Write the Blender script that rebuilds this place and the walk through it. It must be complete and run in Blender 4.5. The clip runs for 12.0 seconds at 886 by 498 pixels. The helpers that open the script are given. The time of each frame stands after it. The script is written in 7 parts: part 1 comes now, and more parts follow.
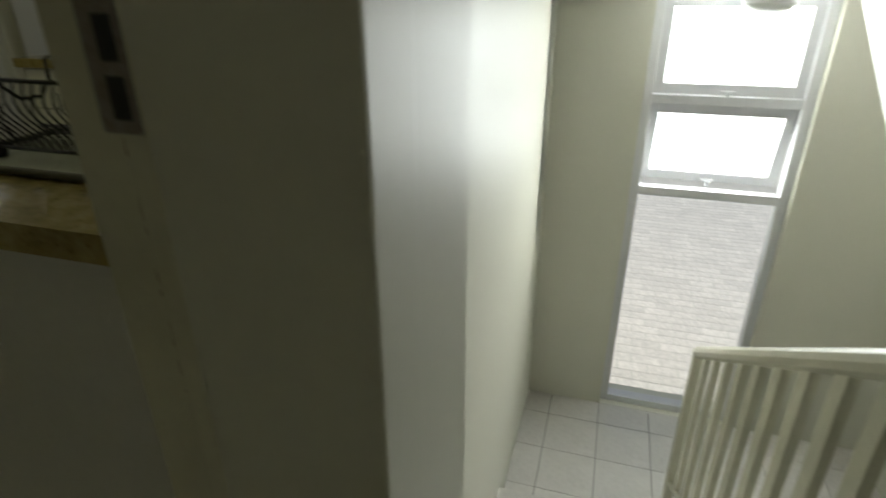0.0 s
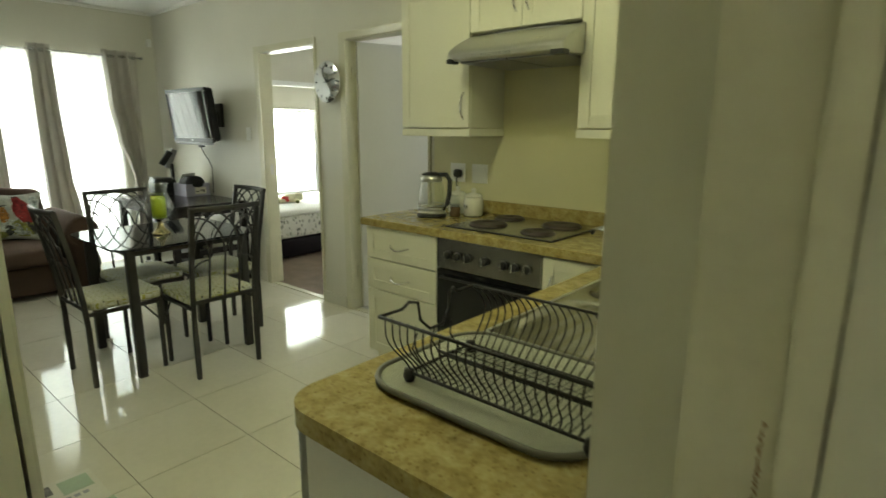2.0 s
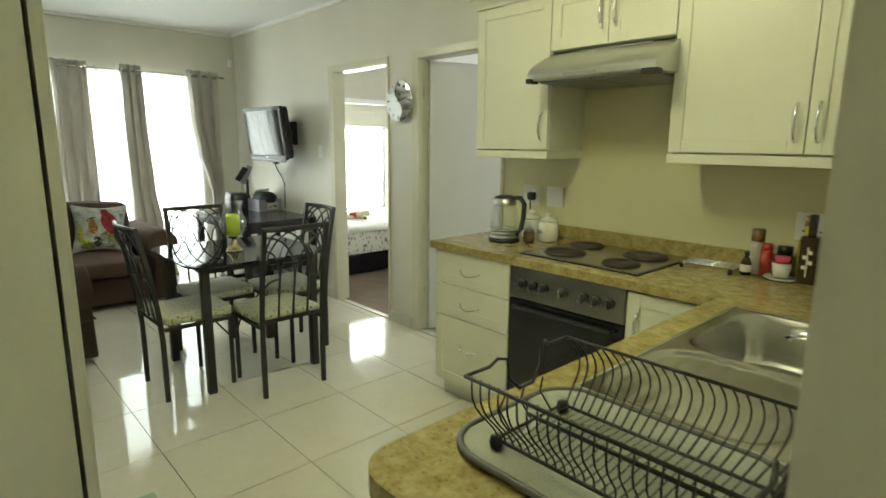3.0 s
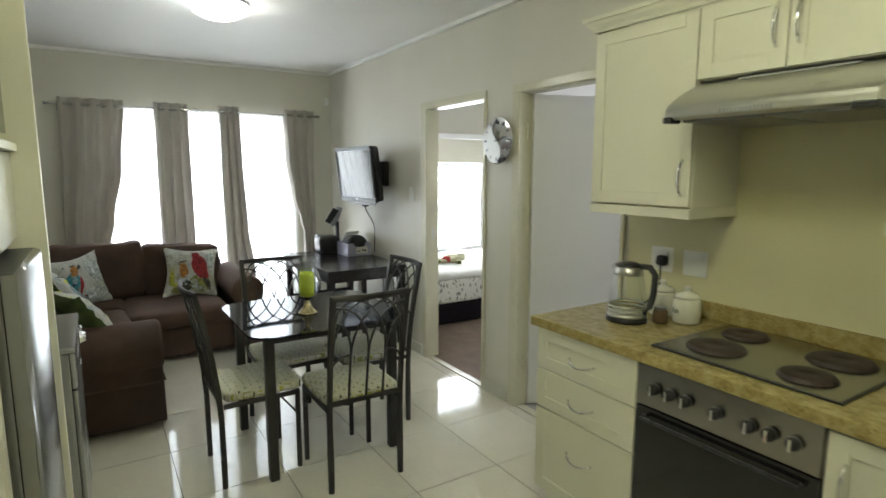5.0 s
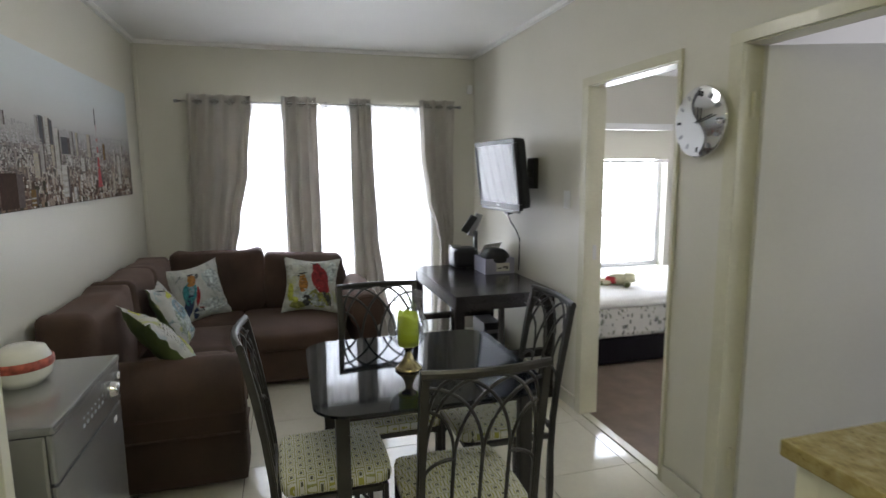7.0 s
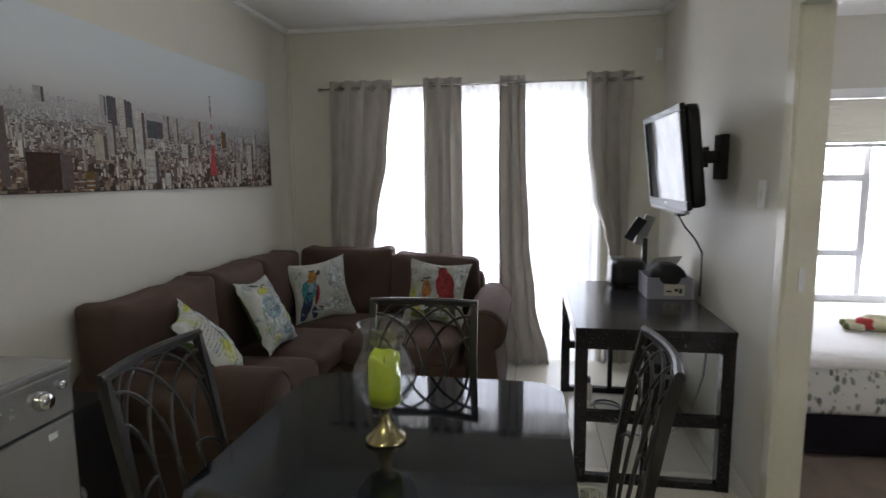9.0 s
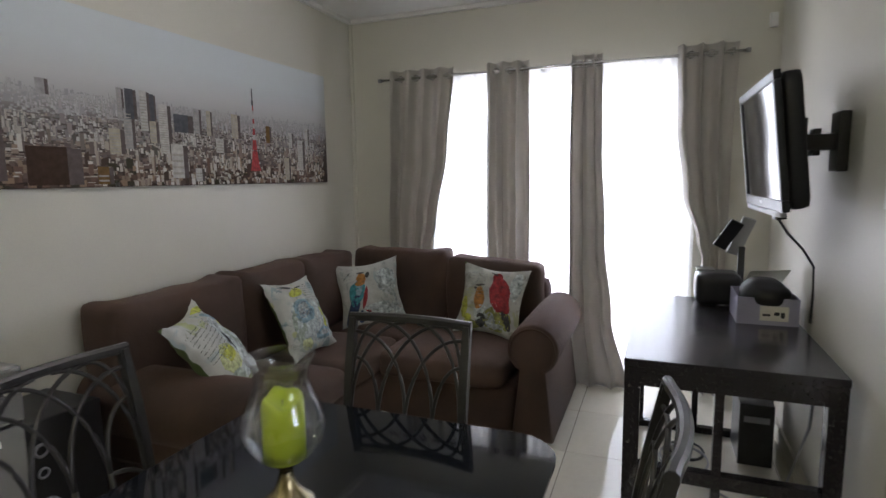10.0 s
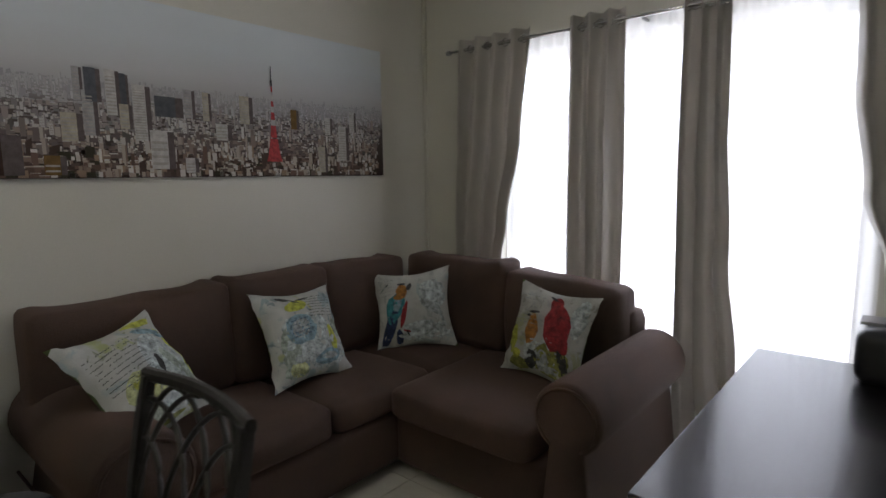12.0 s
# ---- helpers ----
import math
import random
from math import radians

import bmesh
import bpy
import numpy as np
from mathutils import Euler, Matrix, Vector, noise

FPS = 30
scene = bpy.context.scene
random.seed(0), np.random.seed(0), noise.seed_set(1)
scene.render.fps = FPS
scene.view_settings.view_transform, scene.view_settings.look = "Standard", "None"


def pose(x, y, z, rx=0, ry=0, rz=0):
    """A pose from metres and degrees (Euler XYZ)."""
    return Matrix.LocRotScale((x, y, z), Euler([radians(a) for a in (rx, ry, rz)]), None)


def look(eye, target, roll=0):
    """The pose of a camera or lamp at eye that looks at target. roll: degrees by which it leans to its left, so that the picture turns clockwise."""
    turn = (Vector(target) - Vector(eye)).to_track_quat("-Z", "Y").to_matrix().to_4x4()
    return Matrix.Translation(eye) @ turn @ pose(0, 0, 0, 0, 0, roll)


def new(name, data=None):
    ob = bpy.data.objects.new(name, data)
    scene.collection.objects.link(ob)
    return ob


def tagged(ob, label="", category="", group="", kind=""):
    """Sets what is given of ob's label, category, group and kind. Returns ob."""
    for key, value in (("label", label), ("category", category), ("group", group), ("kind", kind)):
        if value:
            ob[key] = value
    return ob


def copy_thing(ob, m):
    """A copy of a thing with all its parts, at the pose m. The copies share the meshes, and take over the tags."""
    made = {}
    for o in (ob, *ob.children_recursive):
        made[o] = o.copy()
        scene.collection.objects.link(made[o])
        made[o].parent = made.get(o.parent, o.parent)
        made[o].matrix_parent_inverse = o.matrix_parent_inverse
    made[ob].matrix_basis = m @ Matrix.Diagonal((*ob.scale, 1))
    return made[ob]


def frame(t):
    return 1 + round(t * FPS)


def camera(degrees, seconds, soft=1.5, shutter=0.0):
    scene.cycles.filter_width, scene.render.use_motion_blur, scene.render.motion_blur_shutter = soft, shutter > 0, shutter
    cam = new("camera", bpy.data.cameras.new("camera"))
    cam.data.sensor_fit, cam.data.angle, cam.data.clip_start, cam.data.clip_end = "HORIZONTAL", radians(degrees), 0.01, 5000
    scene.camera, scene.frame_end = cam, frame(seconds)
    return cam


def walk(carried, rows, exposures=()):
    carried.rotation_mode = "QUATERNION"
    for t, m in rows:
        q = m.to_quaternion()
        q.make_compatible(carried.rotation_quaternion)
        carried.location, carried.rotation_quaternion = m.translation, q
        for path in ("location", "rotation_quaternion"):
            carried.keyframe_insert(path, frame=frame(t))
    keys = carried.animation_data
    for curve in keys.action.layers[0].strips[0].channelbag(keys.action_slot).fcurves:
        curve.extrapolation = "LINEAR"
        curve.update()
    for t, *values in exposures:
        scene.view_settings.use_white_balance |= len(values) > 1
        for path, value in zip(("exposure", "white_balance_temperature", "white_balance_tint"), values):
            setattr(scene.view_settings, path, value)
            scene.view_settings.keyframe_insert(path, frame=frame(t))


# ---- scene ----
cam = camera(77.3, 12.0, shutter=0.5)
PATH = [
    (0, (1.014, 1.317, 1.173), (0.485, 3.056, 0.338), -0.2),
    (0.5, (0.952, 1.293, 1.239), (0.177, 2.983, 0.502), -0.3),
    (1, (0.892, 1.232, 1.304), (-0.099, 2.876, 0.743), 1.9),
    (1.5, (0.807, 1.24, 1.369), (-0.356, 2.799, 0.901), 0.1),
    (2, (0.733, 1.261, 1.413), (-0.548, 2.737, 0.987), 0.2),
    (2.5, (0.664, 1.297, 1.433), (-0.713, 2.689, 1.024), 0.4),
    (3.2, (0.577, 1.333, 1.457), (-0.893, 2.64, 1.092), 0.5),
    (4.8, (0.222, 1.674, 1.552), (-1.432, 2.762, 1.265), 0.2),
    (5.5, (-0.051, 1.766, 1.575), (-1.786, 2.743, 1.295), -0.2),
    (6, (-0.273, 1.889, 1.578), (-2.051, 2.771, 1.299), -0.1),
    (6.5, (-0.508, 2.041, 1.57), (-2.348, 2.773, 1.29), -0.2),
    (8.5, (-1.286, 2.842, 1.466), (-3.265, 2.732, 1.199), -0.8),
    (9, (-1.484, 3.033, 1.44), (-3.443, 2.721, 1.183), -0.6),
    (9.5, (-1.705, 3.23, 1.438), (-3.609, 2.678, 1.179), -0.9),
    (10, (-1.956, 3.338, 1.412), (-3.805, 2.619, 1.157), -0.8),
    (10.5, (-2.219, 3.416, 1.393), (-4.018, 2.58, 1.138), -0.9),
    (11, (-2.468, 3.504, 1.404), (-4.211, 2.56, 1.141), -0.6),
    (11.5, (-2.714, 3.583, 1.393), (-4.356, 2.472, 1.126), -0.5),
    (12, (-2.994, 3.633, 1.38), (-4.505, 2.348, 1.12), -0.8),
]
EXPOSURES = [(0.0, -0.98, 6500, 2), (0.6, -1.0, 6600, 0), (1.0, -0.38, 6850, -3), (1.5, 0.74, 7050, -8), (2.0, 0.95, 7000, -8), (2.5, 1.2, 6900, -7), (3.2, 1.4, 6600, -5), (4.8, 1.2, 6200, 4), (5.5, 1.1, 6150, 8), (6.5, 1.0, 6050, 12), (8.5, 0.45, 6050, 15), (9.5, 0.67, 6050, 17), (10.5, 0.87, 6050, 18), (11.0, 0.57, 6080, 17), (12.0, 0.2, 6180, 17)]
walk(cam, [(t, look(eye, target, roll)) for t, eye, target, roll in PATH], EXPOSURES)

# ---- world, sun, large lights ----
world = bpy.data.worlds.new("world")
scene.world = world
world.use_nodes = True
wn = world.node_tree.nodes
sky = wn.new("ShaderNodeTexSky")
sky.sky_type, sky.sun_disc = "NISHITA", False
sky.sun_elevation, sky.sun_rotation = radians(52), radians(92)
wn["Background"].inputs["Strength"].default_value = 0.14
world.node_tree.links.new(sky.outputs["Color"], wn["Background"].inputs["Color"])


def sun_lamp():
    d = bpy.data.lights.new("sun", "SUN")
    d.energy, d.angle, d.color = 5.0, radians(0.5), (1.0, 0.95, 0.87)
    ob = new("sun", d)
    ob.matrix_world = look((12, 5, 16), (12 - 1.0, 5 + 0.04, 16 - 1.28))


def area(name, eye, target, sx, sy, watts, color):
    d = bpy.data.lights.new(name, "AREA")
    d.shape, d.size, d.size_y, d.energy, d.color = "RECTANGLE", sx, sy, watts, color
    new(name, d).matrix_world = look(eye, target)


sun_lamp()
area("window_light_living", (-5.98, 2.62, 1.08), (0, 2.62, 0.9), 1.75, 1.9, 31, (0.95, 0.97, 1.0))
area("window_light_bedroom", (-5.98, 5.52, 1.24), (0, 5.52, 1.0), 1.24, 1.46, 31, (0.95, 0.97, 1.0))
area("window_light_stairs", (1.51, 4.37, 0.74), (1.51, 0, 0.0), 0.7, 0.96, 75, (0.97, 0.98, 1.0))

area("window_light_bathroom", (-1.7, 6.28, 1.65), (-1.9, 4.2, 1.1), 0.95, 0.85, 14, (0.93, 0.95, 1.0))


def bulb(name, at, watts, radius, color):
    d = bpy.data.lights.new(name, "POINT")
    d.energy, d.shadow_soft_size, d.color = watts, radius, color
    new(name, d).location = at


bulb("lamp_living", (-3.70, 2.46, 2.40), 2.5, 0.1, (1.0, 0.97, 0.9))
bulb("lamp_kitchen", (-0.75, 2.35, 2.42), 10, 0.16, (1.0, 0.96, 0.55))


# ---- materials ----
def material(name, color, rough=0.5, metal=0.0, vary=0.06, scale=6.0, fine=90.0, bump=0.05, spec=0.5, coat=0.0, wear=None):
    """A painted, plastic, metal or cloth surface with variation at two scales and a fine relief."""
    m = bpy.data.materials.new(name)
    m.use_nodes = True
    nt = m.node_tree
    n, l = nt.nodes, nt.links
    p = n["Principled BSDF"]
    tc = n.new("ShaderNodeTexCoord")
    big, small = n.new("ShaderNodeTexNoise"), n.new("ShaderNodeTexNoise")
    big.inputs["Scale"].default_value, small.inputs["Scale"].default_value = scale, fine
    big.inputs["Detail"].default_value = small.inputs["Detail"].default_value = 3
    for t in (big, small):
        l.new(tc.outputs["Object"], t.inputs["Vector"])
    ramp = n.new("ShaderNodeValToRGB")
    lo = tuple(max(0.0, c * (1 - 2.2 * vary)) for c in color)
    hi = tuple(min(1.0, c * (1 + 1.6 * vary)) for c in color)
    ramp.color_ramp.elements[0].position, ramp.color_ramp.elements[1].position = 0.3, 0.7
    ramp.color_ramp.elements[0].color, ramp.color_ramp.elements[1].color = (*(wear or lo), 1), (*hi, 1)
    mixn = n.new("ShaderNodeMath")
    mixn.operation = "MULTIPLY_ADD"
    mixn.inputs[1].default_value, mixn.inputs[2].default_value = 0.35, 0.0
    add = n.new("ShaderNodeMath")
    add.operation = "MULTIPLY_ADD"
    add.inputs[1].default_value = 0.65
    l.new(small.outputs["Fac"], mixn.inputs[0])
    l.new(big.outputs["Fac"], add.inputs[0])
    l.new(mixn.outputs[0], add.inputs[2])
    l.new(add.outputs[0], ramp.inputs["Fac"])
    l.new(ramp.outputs["Color"], p.inputs["Base Color"])
    rr = n.new("ShaderNodeMapRange")
    rr.inputs["To Min"].default_value, rr.inputs["To Max"].default_value = max(0.01, rough * 0.8), min(1, rough * 1.2)
    l.new(big.outputs["Fac"], rr.inputs["Value"])
    l.new(rr.outputs["Result"], p.inputs["Roughness"])
    p.inputs["Metallic"].default_value = metal
    p.inputs["Specular IOR Level"].default_value = spec
    p.inputs["Coat Weight"].default_value = coat
    p.inputs["Coat Roughness"].default_value = 0.08
    if bump:
        b = n.new("ShaderNodeBump")
        b.inputs["Strength"].default_value, b.inputs["Distance"].default_value = bump, 0.004
        l.new(small.outputs["Fac"], b.inputs["Height"])
        l.new(b.outputs["Normal"], p.inputs["Normal"])
    return m


def stone_top(name):
    """Yellow-brown granite with dark veins and flecks, polished."""
    m = material(name, (0.36, 0.27, 0.12), 0.13, 0, 0.25, 24, 90, 0.0)
    nt = m.node_tree
    n, l = nt.nodes, nt.links
    p = n["Principled BSDF"]
    ramp = [x for x in n if x.type == "VALTORGB"][0]
    e = ramp.color_ramp.elements
    e[0].color, e[0].position = (0.17, 0.12, 0.042, 1), 0.24
    e[1].color, e[1].position = (0.52, 0.455, 0.225, 1), 0.78
    mid = e.new(0.5)
    mid.color = (0.345, 0.275, 0.105, 1)
    v = n.new("ShaderNodeTexVoronoi")
    v.inputs["Scale"].default_value = 70
    tc = [x for x in n if x.type == "TEX_COORD"][0]
    l.new(tc.outputs["Object"], v.inputs["Vector"])
    r2 = n.new("ShaderNodeValToRGB")
    r2.color_ramp.elements[0].position, r2.color_ramp.elements[1].position = 0.05, 0.3
    r2.color_ramp.elements[0].color, r2.color_ramp.elements[1].color = (0.45, 0.35, 0.25, 1), (1, 1, 1, 1)
    l.new(v.outputs["Distance"], r2.inputs["Fac"])
    mx = n.new("ShaderNodeMix")
    mx.data_type, mx.blend_type = "RGBA", "MULTIPLY"
    mx.inputs[0].default_value = 0.7
    l.new(ramp.outputs["Color"], mx.inputs[6])
    l.new(r2.outputs["Color"], mx.inputs[7])
    l.new(mx.outputs[2], p.inputs["Base Color"])
    return m


def stretched(m, x, y, z):
    """Stretches a material's noise, as wood grain or brushed metal has it."""
    nt = m.node_tree
    tc = [n for n in nt.nodes if n.type == "TEX_COORD"][0]
    mp = nt.nodes.new("ShaderNodeMapping")
    mp.inputs["Scale"].default_value = (x, y, z)
    for link in list(tc.outputs["Object"].links):
        to = link.to_socket
        nt.links.remove(link)
        nt.links.new(mp.outputs["Vector"], to)
    nt.links.new(tc.outputs["Object"], mp.inputs["Vector"])
    return m


def clear(name, color, rough, weight, ior=1.45):
    m = bpy.data.materials.new(name)
    m.use_nodes = True
    p = m.node_tree.nodes["Principled BSDF"]
    p.inputs["Base Color"].default_value = (*color, 1)
    p.inputs["Roughness"].default_value = rough
    p.inputs["Transmission Weight"].default_value = weight
    p.inputs["IOR"].default_value = ior
    return m


def thin_glass(name, edge=0.75):
    """Thin clear glass: straight through, with a mirror share that grows to the edges."""
    m = bpy.data.materials.new(name)
    m.use_nodes = True
    n, l = m.node_tree.nodes, m.node_tree.links
    n.remove(n["Principled BSDF"])
    t, g, fr, half, mix = n.new("ShaderNodeBsdfTransparent"), n.new("ShaderNodeBsdfGlossy"), n.new("ShaderNodeLayerWeight"), n.new("ShaderNodeMath"), n.new("ShaderNodeMixShader")
    t.inputs["Color"].default_value = (0.975, 0.985, 0.98, 1)
    g.inputs["Roughness"].default_value = 0.02
    fr.inputs["Blend"].default_value = 0.30
    half.operation = "MULTIPLY_ADD"
    half.inputs[1].default_value, half.inputs[2].default_value = edge, 0.03
    l.new(fr.outputs["Facing"], half.inputs[0])
    l.new(half.outputs[0], mix.inputs[0]), l.new(t.outputs[0], mix.inputs[1]), l.new(g.outputs[0], mix.inputs[2])
    l.new(mix.outputs[0], n["Material Output"].inputs["Surface"])
    return m


def glow(name, color, strength):
    m = bpy.data.materials.new(name)
    m.use_nodes = True
    p = m.node_tree.nodes["Principled BSDF"]
    p.inputs["Base Color"].default_value = (0.9, 0.9, 0.88, 1)
    p.inputs["Emission Color"].default_value = (*color, 1)
    p.inputs["Emission Strength"].default_value = strength
    return m


def sheer_cloth(name):
    m = bpy.data.materials.new(name)
    m.use_nodes = True
    n, l = m.node_tree.nodes, m.node_tree.links
    out = n["Material Output"]
    n.remove(n["Principled BSDF"])
    tr, df, tp = (n.new("ShaderNodeBsdf" + k) for k in ("Translucent", "Diffuse", "Transparent"))
    m1, m2 = n.new("ShaderNodeMixShader"), n.new("ShaderNodeMixShader")
    for x in (tr, df):
        x.inputs["Color"].default_value = (0.92, 0.92, 0.9, 1)
    m1.inputs[0].default_value, m2.inputs[0].default_value = 0.3, 0.35
    l.new(tr.outputs[0], m1.inputs[1]), l.new(df.outputs[0], m1.inputs[2])
    l.new(m1.outputs[0], m2.inputs[1]), l.new(tp.outputs[0], m2.inputs[2])
    l.new(m2.outputs[0], out.inputs["Surface"])
    return m


def island(m, amount):
    """Lets the joined pieces of one mesh differ a little in brightness."""
    nt = m.node_tree
    n, l = nt.nodes, nt.links
    p = n["Principled BSDF"]
    src = p.inputs["Base Color"].links[0].from_socket
    g, mr, hsv = n.new("ShaderNodeNewGeometry"), n.new("ShaderNodeMapRange"), n.new("ShaderNodeHueSaturation")
    mr.inputs["To Min"].default_value, mr.inputs["To Max"].default_value = 1 - amount, 1 + amount
    l.new(g.outputs["Random Per Island"], mr.inputs["Value"])
    l.new(mr.outputs["Result"], hsv.inputs["Value"])
    l.new(src, hsv.inputs["Color"])
    l.new(hsv.outputs["Color"], p.inputs["Base Color"])
    return m


def each(m, amount):
    """Lets separate pieces that share one mesh differ a little in brightness."""
    nt = m.node_tree
    n, l = nt.nodes, nt.links
    p = n["Principled BSDF"]
    src = p.inputs["Base Color"].links[0].from_socket
    g, mr, hsv = n.new("ShaderNodeObjectInfo"), n.new("ShaderNodeMapRange"), n.new("ShaderNodeHueSaturation")
    mr.inputs["To Min"].default_value, mr.inputs["To Max"].default_value = 1 - amount, 1 + amount
    l.new(g.outputs["Random"], mr.inputs["Value"])
    l.new(mr.outputs["Result"], hsv.inputs["Value"])
    l.new(src, hsv.inputs["Color"])
    l.new(hsv.outputs["Color"], p.inputs["Base Color"])
    return m


def print_cloth(name):
    """Chair seat cloth: cream with small green squares and yellow-green meander lines."""
    m = material(name, (0.60, 0.59, 0.53), 0.85, 0, 0.08, 5, 400, 0.2)
    nt = m.node_tree
    n, l = nt.nodes, nt.links
    p = n["Principled BSDF"]
    base = p.inputs["Base Color"].links[0].from_socket
    tc = [x for x in n if x.type == "TEX_COORD"][0]
    sep = n.new("ShaderNodeSeparateXYZ")
    l.new(tc.outputs["Object"], sep.inputs[0])

    def mth(op, a, b=None):
        x = n.new("ShaderNodeMath")
        x.operation = op
        for k, v in enumerate((a, b)):
            if v is None:
                continue
            if isinstance(v, (int, float)):
                x.inputs[k].default_value = v
            else:
                l.new(v, x.inputs[k])
        return x.outputs[0]

    def cell(sock, pitch):
        return mth("ABSOLUTE", mth("SUBTRACT", mth("FRACT", mth("DIVIDE", sock, pitch)), 0.5))

    row = mth("FLOOR", mth("DIVIDE", sep.outputs[1], 0.034))
    shifted = mth("ADD", sep.outputs[0], mth("MULTIPLY", row, 0.017))
    d = mth("MAXIMUM", cell(shifted, 0.05), cell(sep.outputs[1], 0.034))
    dark = mth("LESS_THAN", d, 0.13)
    ring = mth("MULTIPLY", mth("GREATER_THAN", d, 0.22), mth("LESS_THAN", d, 0.30))
    ring2 = mth("GREATER_THAN", d, 0.455)
    last = base
    for fac, col in ((dark, (0.09, 0.09, 0.055, 1)), (ring, (0.36, 0.35, 0.07, 1)), (ring2, (0.30, 0.30, 0.10, 1))):
        mx = n.new("ShaderNodeMix")
        mx.data_type = "RGBA"
        l.new(fac, mx.inputs[0])
        l.new(last, mx.inputs[6])
        mx.inputs[7].default_value = col
        last = mx.outputs[2]
    l.new(last, p.inputs["Base Color"])
    return m


def translucent(m, color, share):
    """Lets some light through a cloth."""
    n, l = m.node_tree.nodes, m.node_tree.links
    t, mix = n.new("ShaderNodeBsdfTranslucent"), n.new("ShaderNodeMixShader")
    t.inputs["Color"].default_value = (*color, 1)
    mix.inputs[0].default_value = share
    l.new(n["Principled BSDF"].outputs[0], mix.inputs[1]), l.new(t.outputs[0], mix.inputs[2])
    l.new(mix.outputs[0], n["Material Output"].inputs["Surface"])
    return m


WALL = material("wall_paint", (0.60, 0.58, 0.50), 0.45, 0, 0.03, 1.5, 120, 0.06)
WALL_OUT = material("stair_wall_paint", (0.60, 0.59, 0.50), 0.50, 0, 0.012, 1.2, 60, 0.02)
# dark brown, set to cut and warm the bounce onto the entrance reveal
BOUNCEWALL = material("bounce_cutting_brown", (0.34, 0.29, 0.20), 0.6, 0, 0.03, 1.5, 120, 0.05)
WHITE = material("white_ceiling_paint", (0.78, 0.77, 0.74), 0.7, 0, 0.02, 1.5, 150, 0.04)
BEDWALL = material("pale_wall_paint", (0.66, 0.63, 0.60), 0.5, 0, 0.02, 1.5, 120, 0.05)
TRIM = material("cream_gloss_trim", (0.62, 0.60, 0.47), 0.25, 0, 0.04, 3, 60, 0.02)
WORNSTEEL = material("worn_rusty_steel", (0.27, 0.26, 0.24), 0.5, 0.4, 0.1, 60, 200, 0.3, wear=(0.19, 0.15, 0.12))
RUSTY = material("rust_stain", (0.22, 0.12, 0.06), 0.8, 0, 0.3, 20, 120, 0.2)
DOORWHITE = material("white_door_paint", (0.72, 0.71, 0.70), 0.35, 0, 0.02, 2, 80, 0.03)
TILE = each(material("cream_porcelain_tile", (0.66, 0.63, 0.53), 0.07, 0, 0.03, 3, 30, 0.0, 0.5), 0.025)
GROUT = material("tile_grout", (0.10, 0.09, 0.07), 0.8, 0, 0.1, 6, 100, 0.1)
STAIRTILE = each(material("pale_stair_tile", (0.58, 0.56, 0.52), 0.22, 0, 0.06, 4, 40, 0.02), 0.03)
CARPET = material("brown_carpet", (0.20, 0.15, 0.115), 0.95, 0, 0.12, 8, 300, 0.6)
CREAM = material("cream_foil_cupboard", (0.69, 0.675, 0.56), 0.38, 0, 0.02, 2, 80, 0.02)
# shade colour for the gaps between cupboard fronts
GAPSHADE = material("cupboard_shadow_gap", (0.10, 0.09, 0.07), 0.8)
GRANITE = stone_top("yellow_granite")
STEEL = stretched(material("brushed_steel", (0.56, 0.56, 0.54), 0.30, 1.0, 0.012, 3, 160, 0.004), 1, 9, 9)
CHROME = material("chrome", (0.75, 0.75, 0.75), 0.08, 1.0, 0.02, 3, 30, 0.0)
SATIN = material("satin_silver_paint", (0.31, 0.31, 0.31), 0.30, 0.75, 0.03, 3, 200, 0.01)
BLACKMET = material("black_iron", (0.035, 0.033, 0.032), 0.38, 0.5, 0.15, 8, 120, 0.05)
HOBIRON = material("cast_iron_plate", (0.05, 0.035, 0.03), 0.55, 0.3, 0.2, 8, 120, 0.1)
OVENGLASS = material("black_oven_glass", (0.012, 0.012, 0.014), 0.06, 0, 0.1, 2, 30, 0.0)
BLACKPL = material("black_plastic", (0.02, 0.02, 0.022), 0.35, 0, 0.1, 6, 150, 0.05)
GREYPL = material("grey_plastic", (0.30, 0.30, 0.31), 0.4, 0, 0.05, 6, 150, 0.03)
WHITEPL = material("white_plastic", (0.75, 0.75, 0.73), 0.3, 0, 0.02, 5, 100, 0.0)
CERAMIC = material("cream_glazed_ceramic", (0.70, 0.69, 0.62), 0.12, 0, 0.03, 6, 60, 0.0)
DARKWOOD = stretched(material("black_brown_wood_veneer", (0.016, 0.013, 0.015), 0.24, 0, 0.09, 5, 30, 0.03, 0.4, 0.15), 1, 14, 14)
SOFACLOTH = material("brown_chenille", (0.070, 0.041, 0.029), 0.92, 0, 0.2, 4, 230, 0.7)
SOFACLOTH.node_tree.nodes["Principled BSDF"].inputs["Sheen Weight"].default_value = 0.16
SOFACLOTH.node_tree.nodes["Principled BSDF"].inputs["Sheen Roughness"].default_value = 0.45
SOFACLOTH.node_tree.nodes["Principled BSDF"].inputs["Sheen Tint"].default_value = (0.60, 0.40, 0.33, 1)
HOBSTEEL = stretched(material("smoked_brushed_steel", (0.36, 0.35, 0.32), 0.24, 1.0, 0.03, 3, 160, 0.01), 1, 9, 9)
WASHSILVER = material("pale_silver_paint", (0.43, 0.43, 0.43), 0.26, 0.75, 0.03, 3, 200, 0.01)
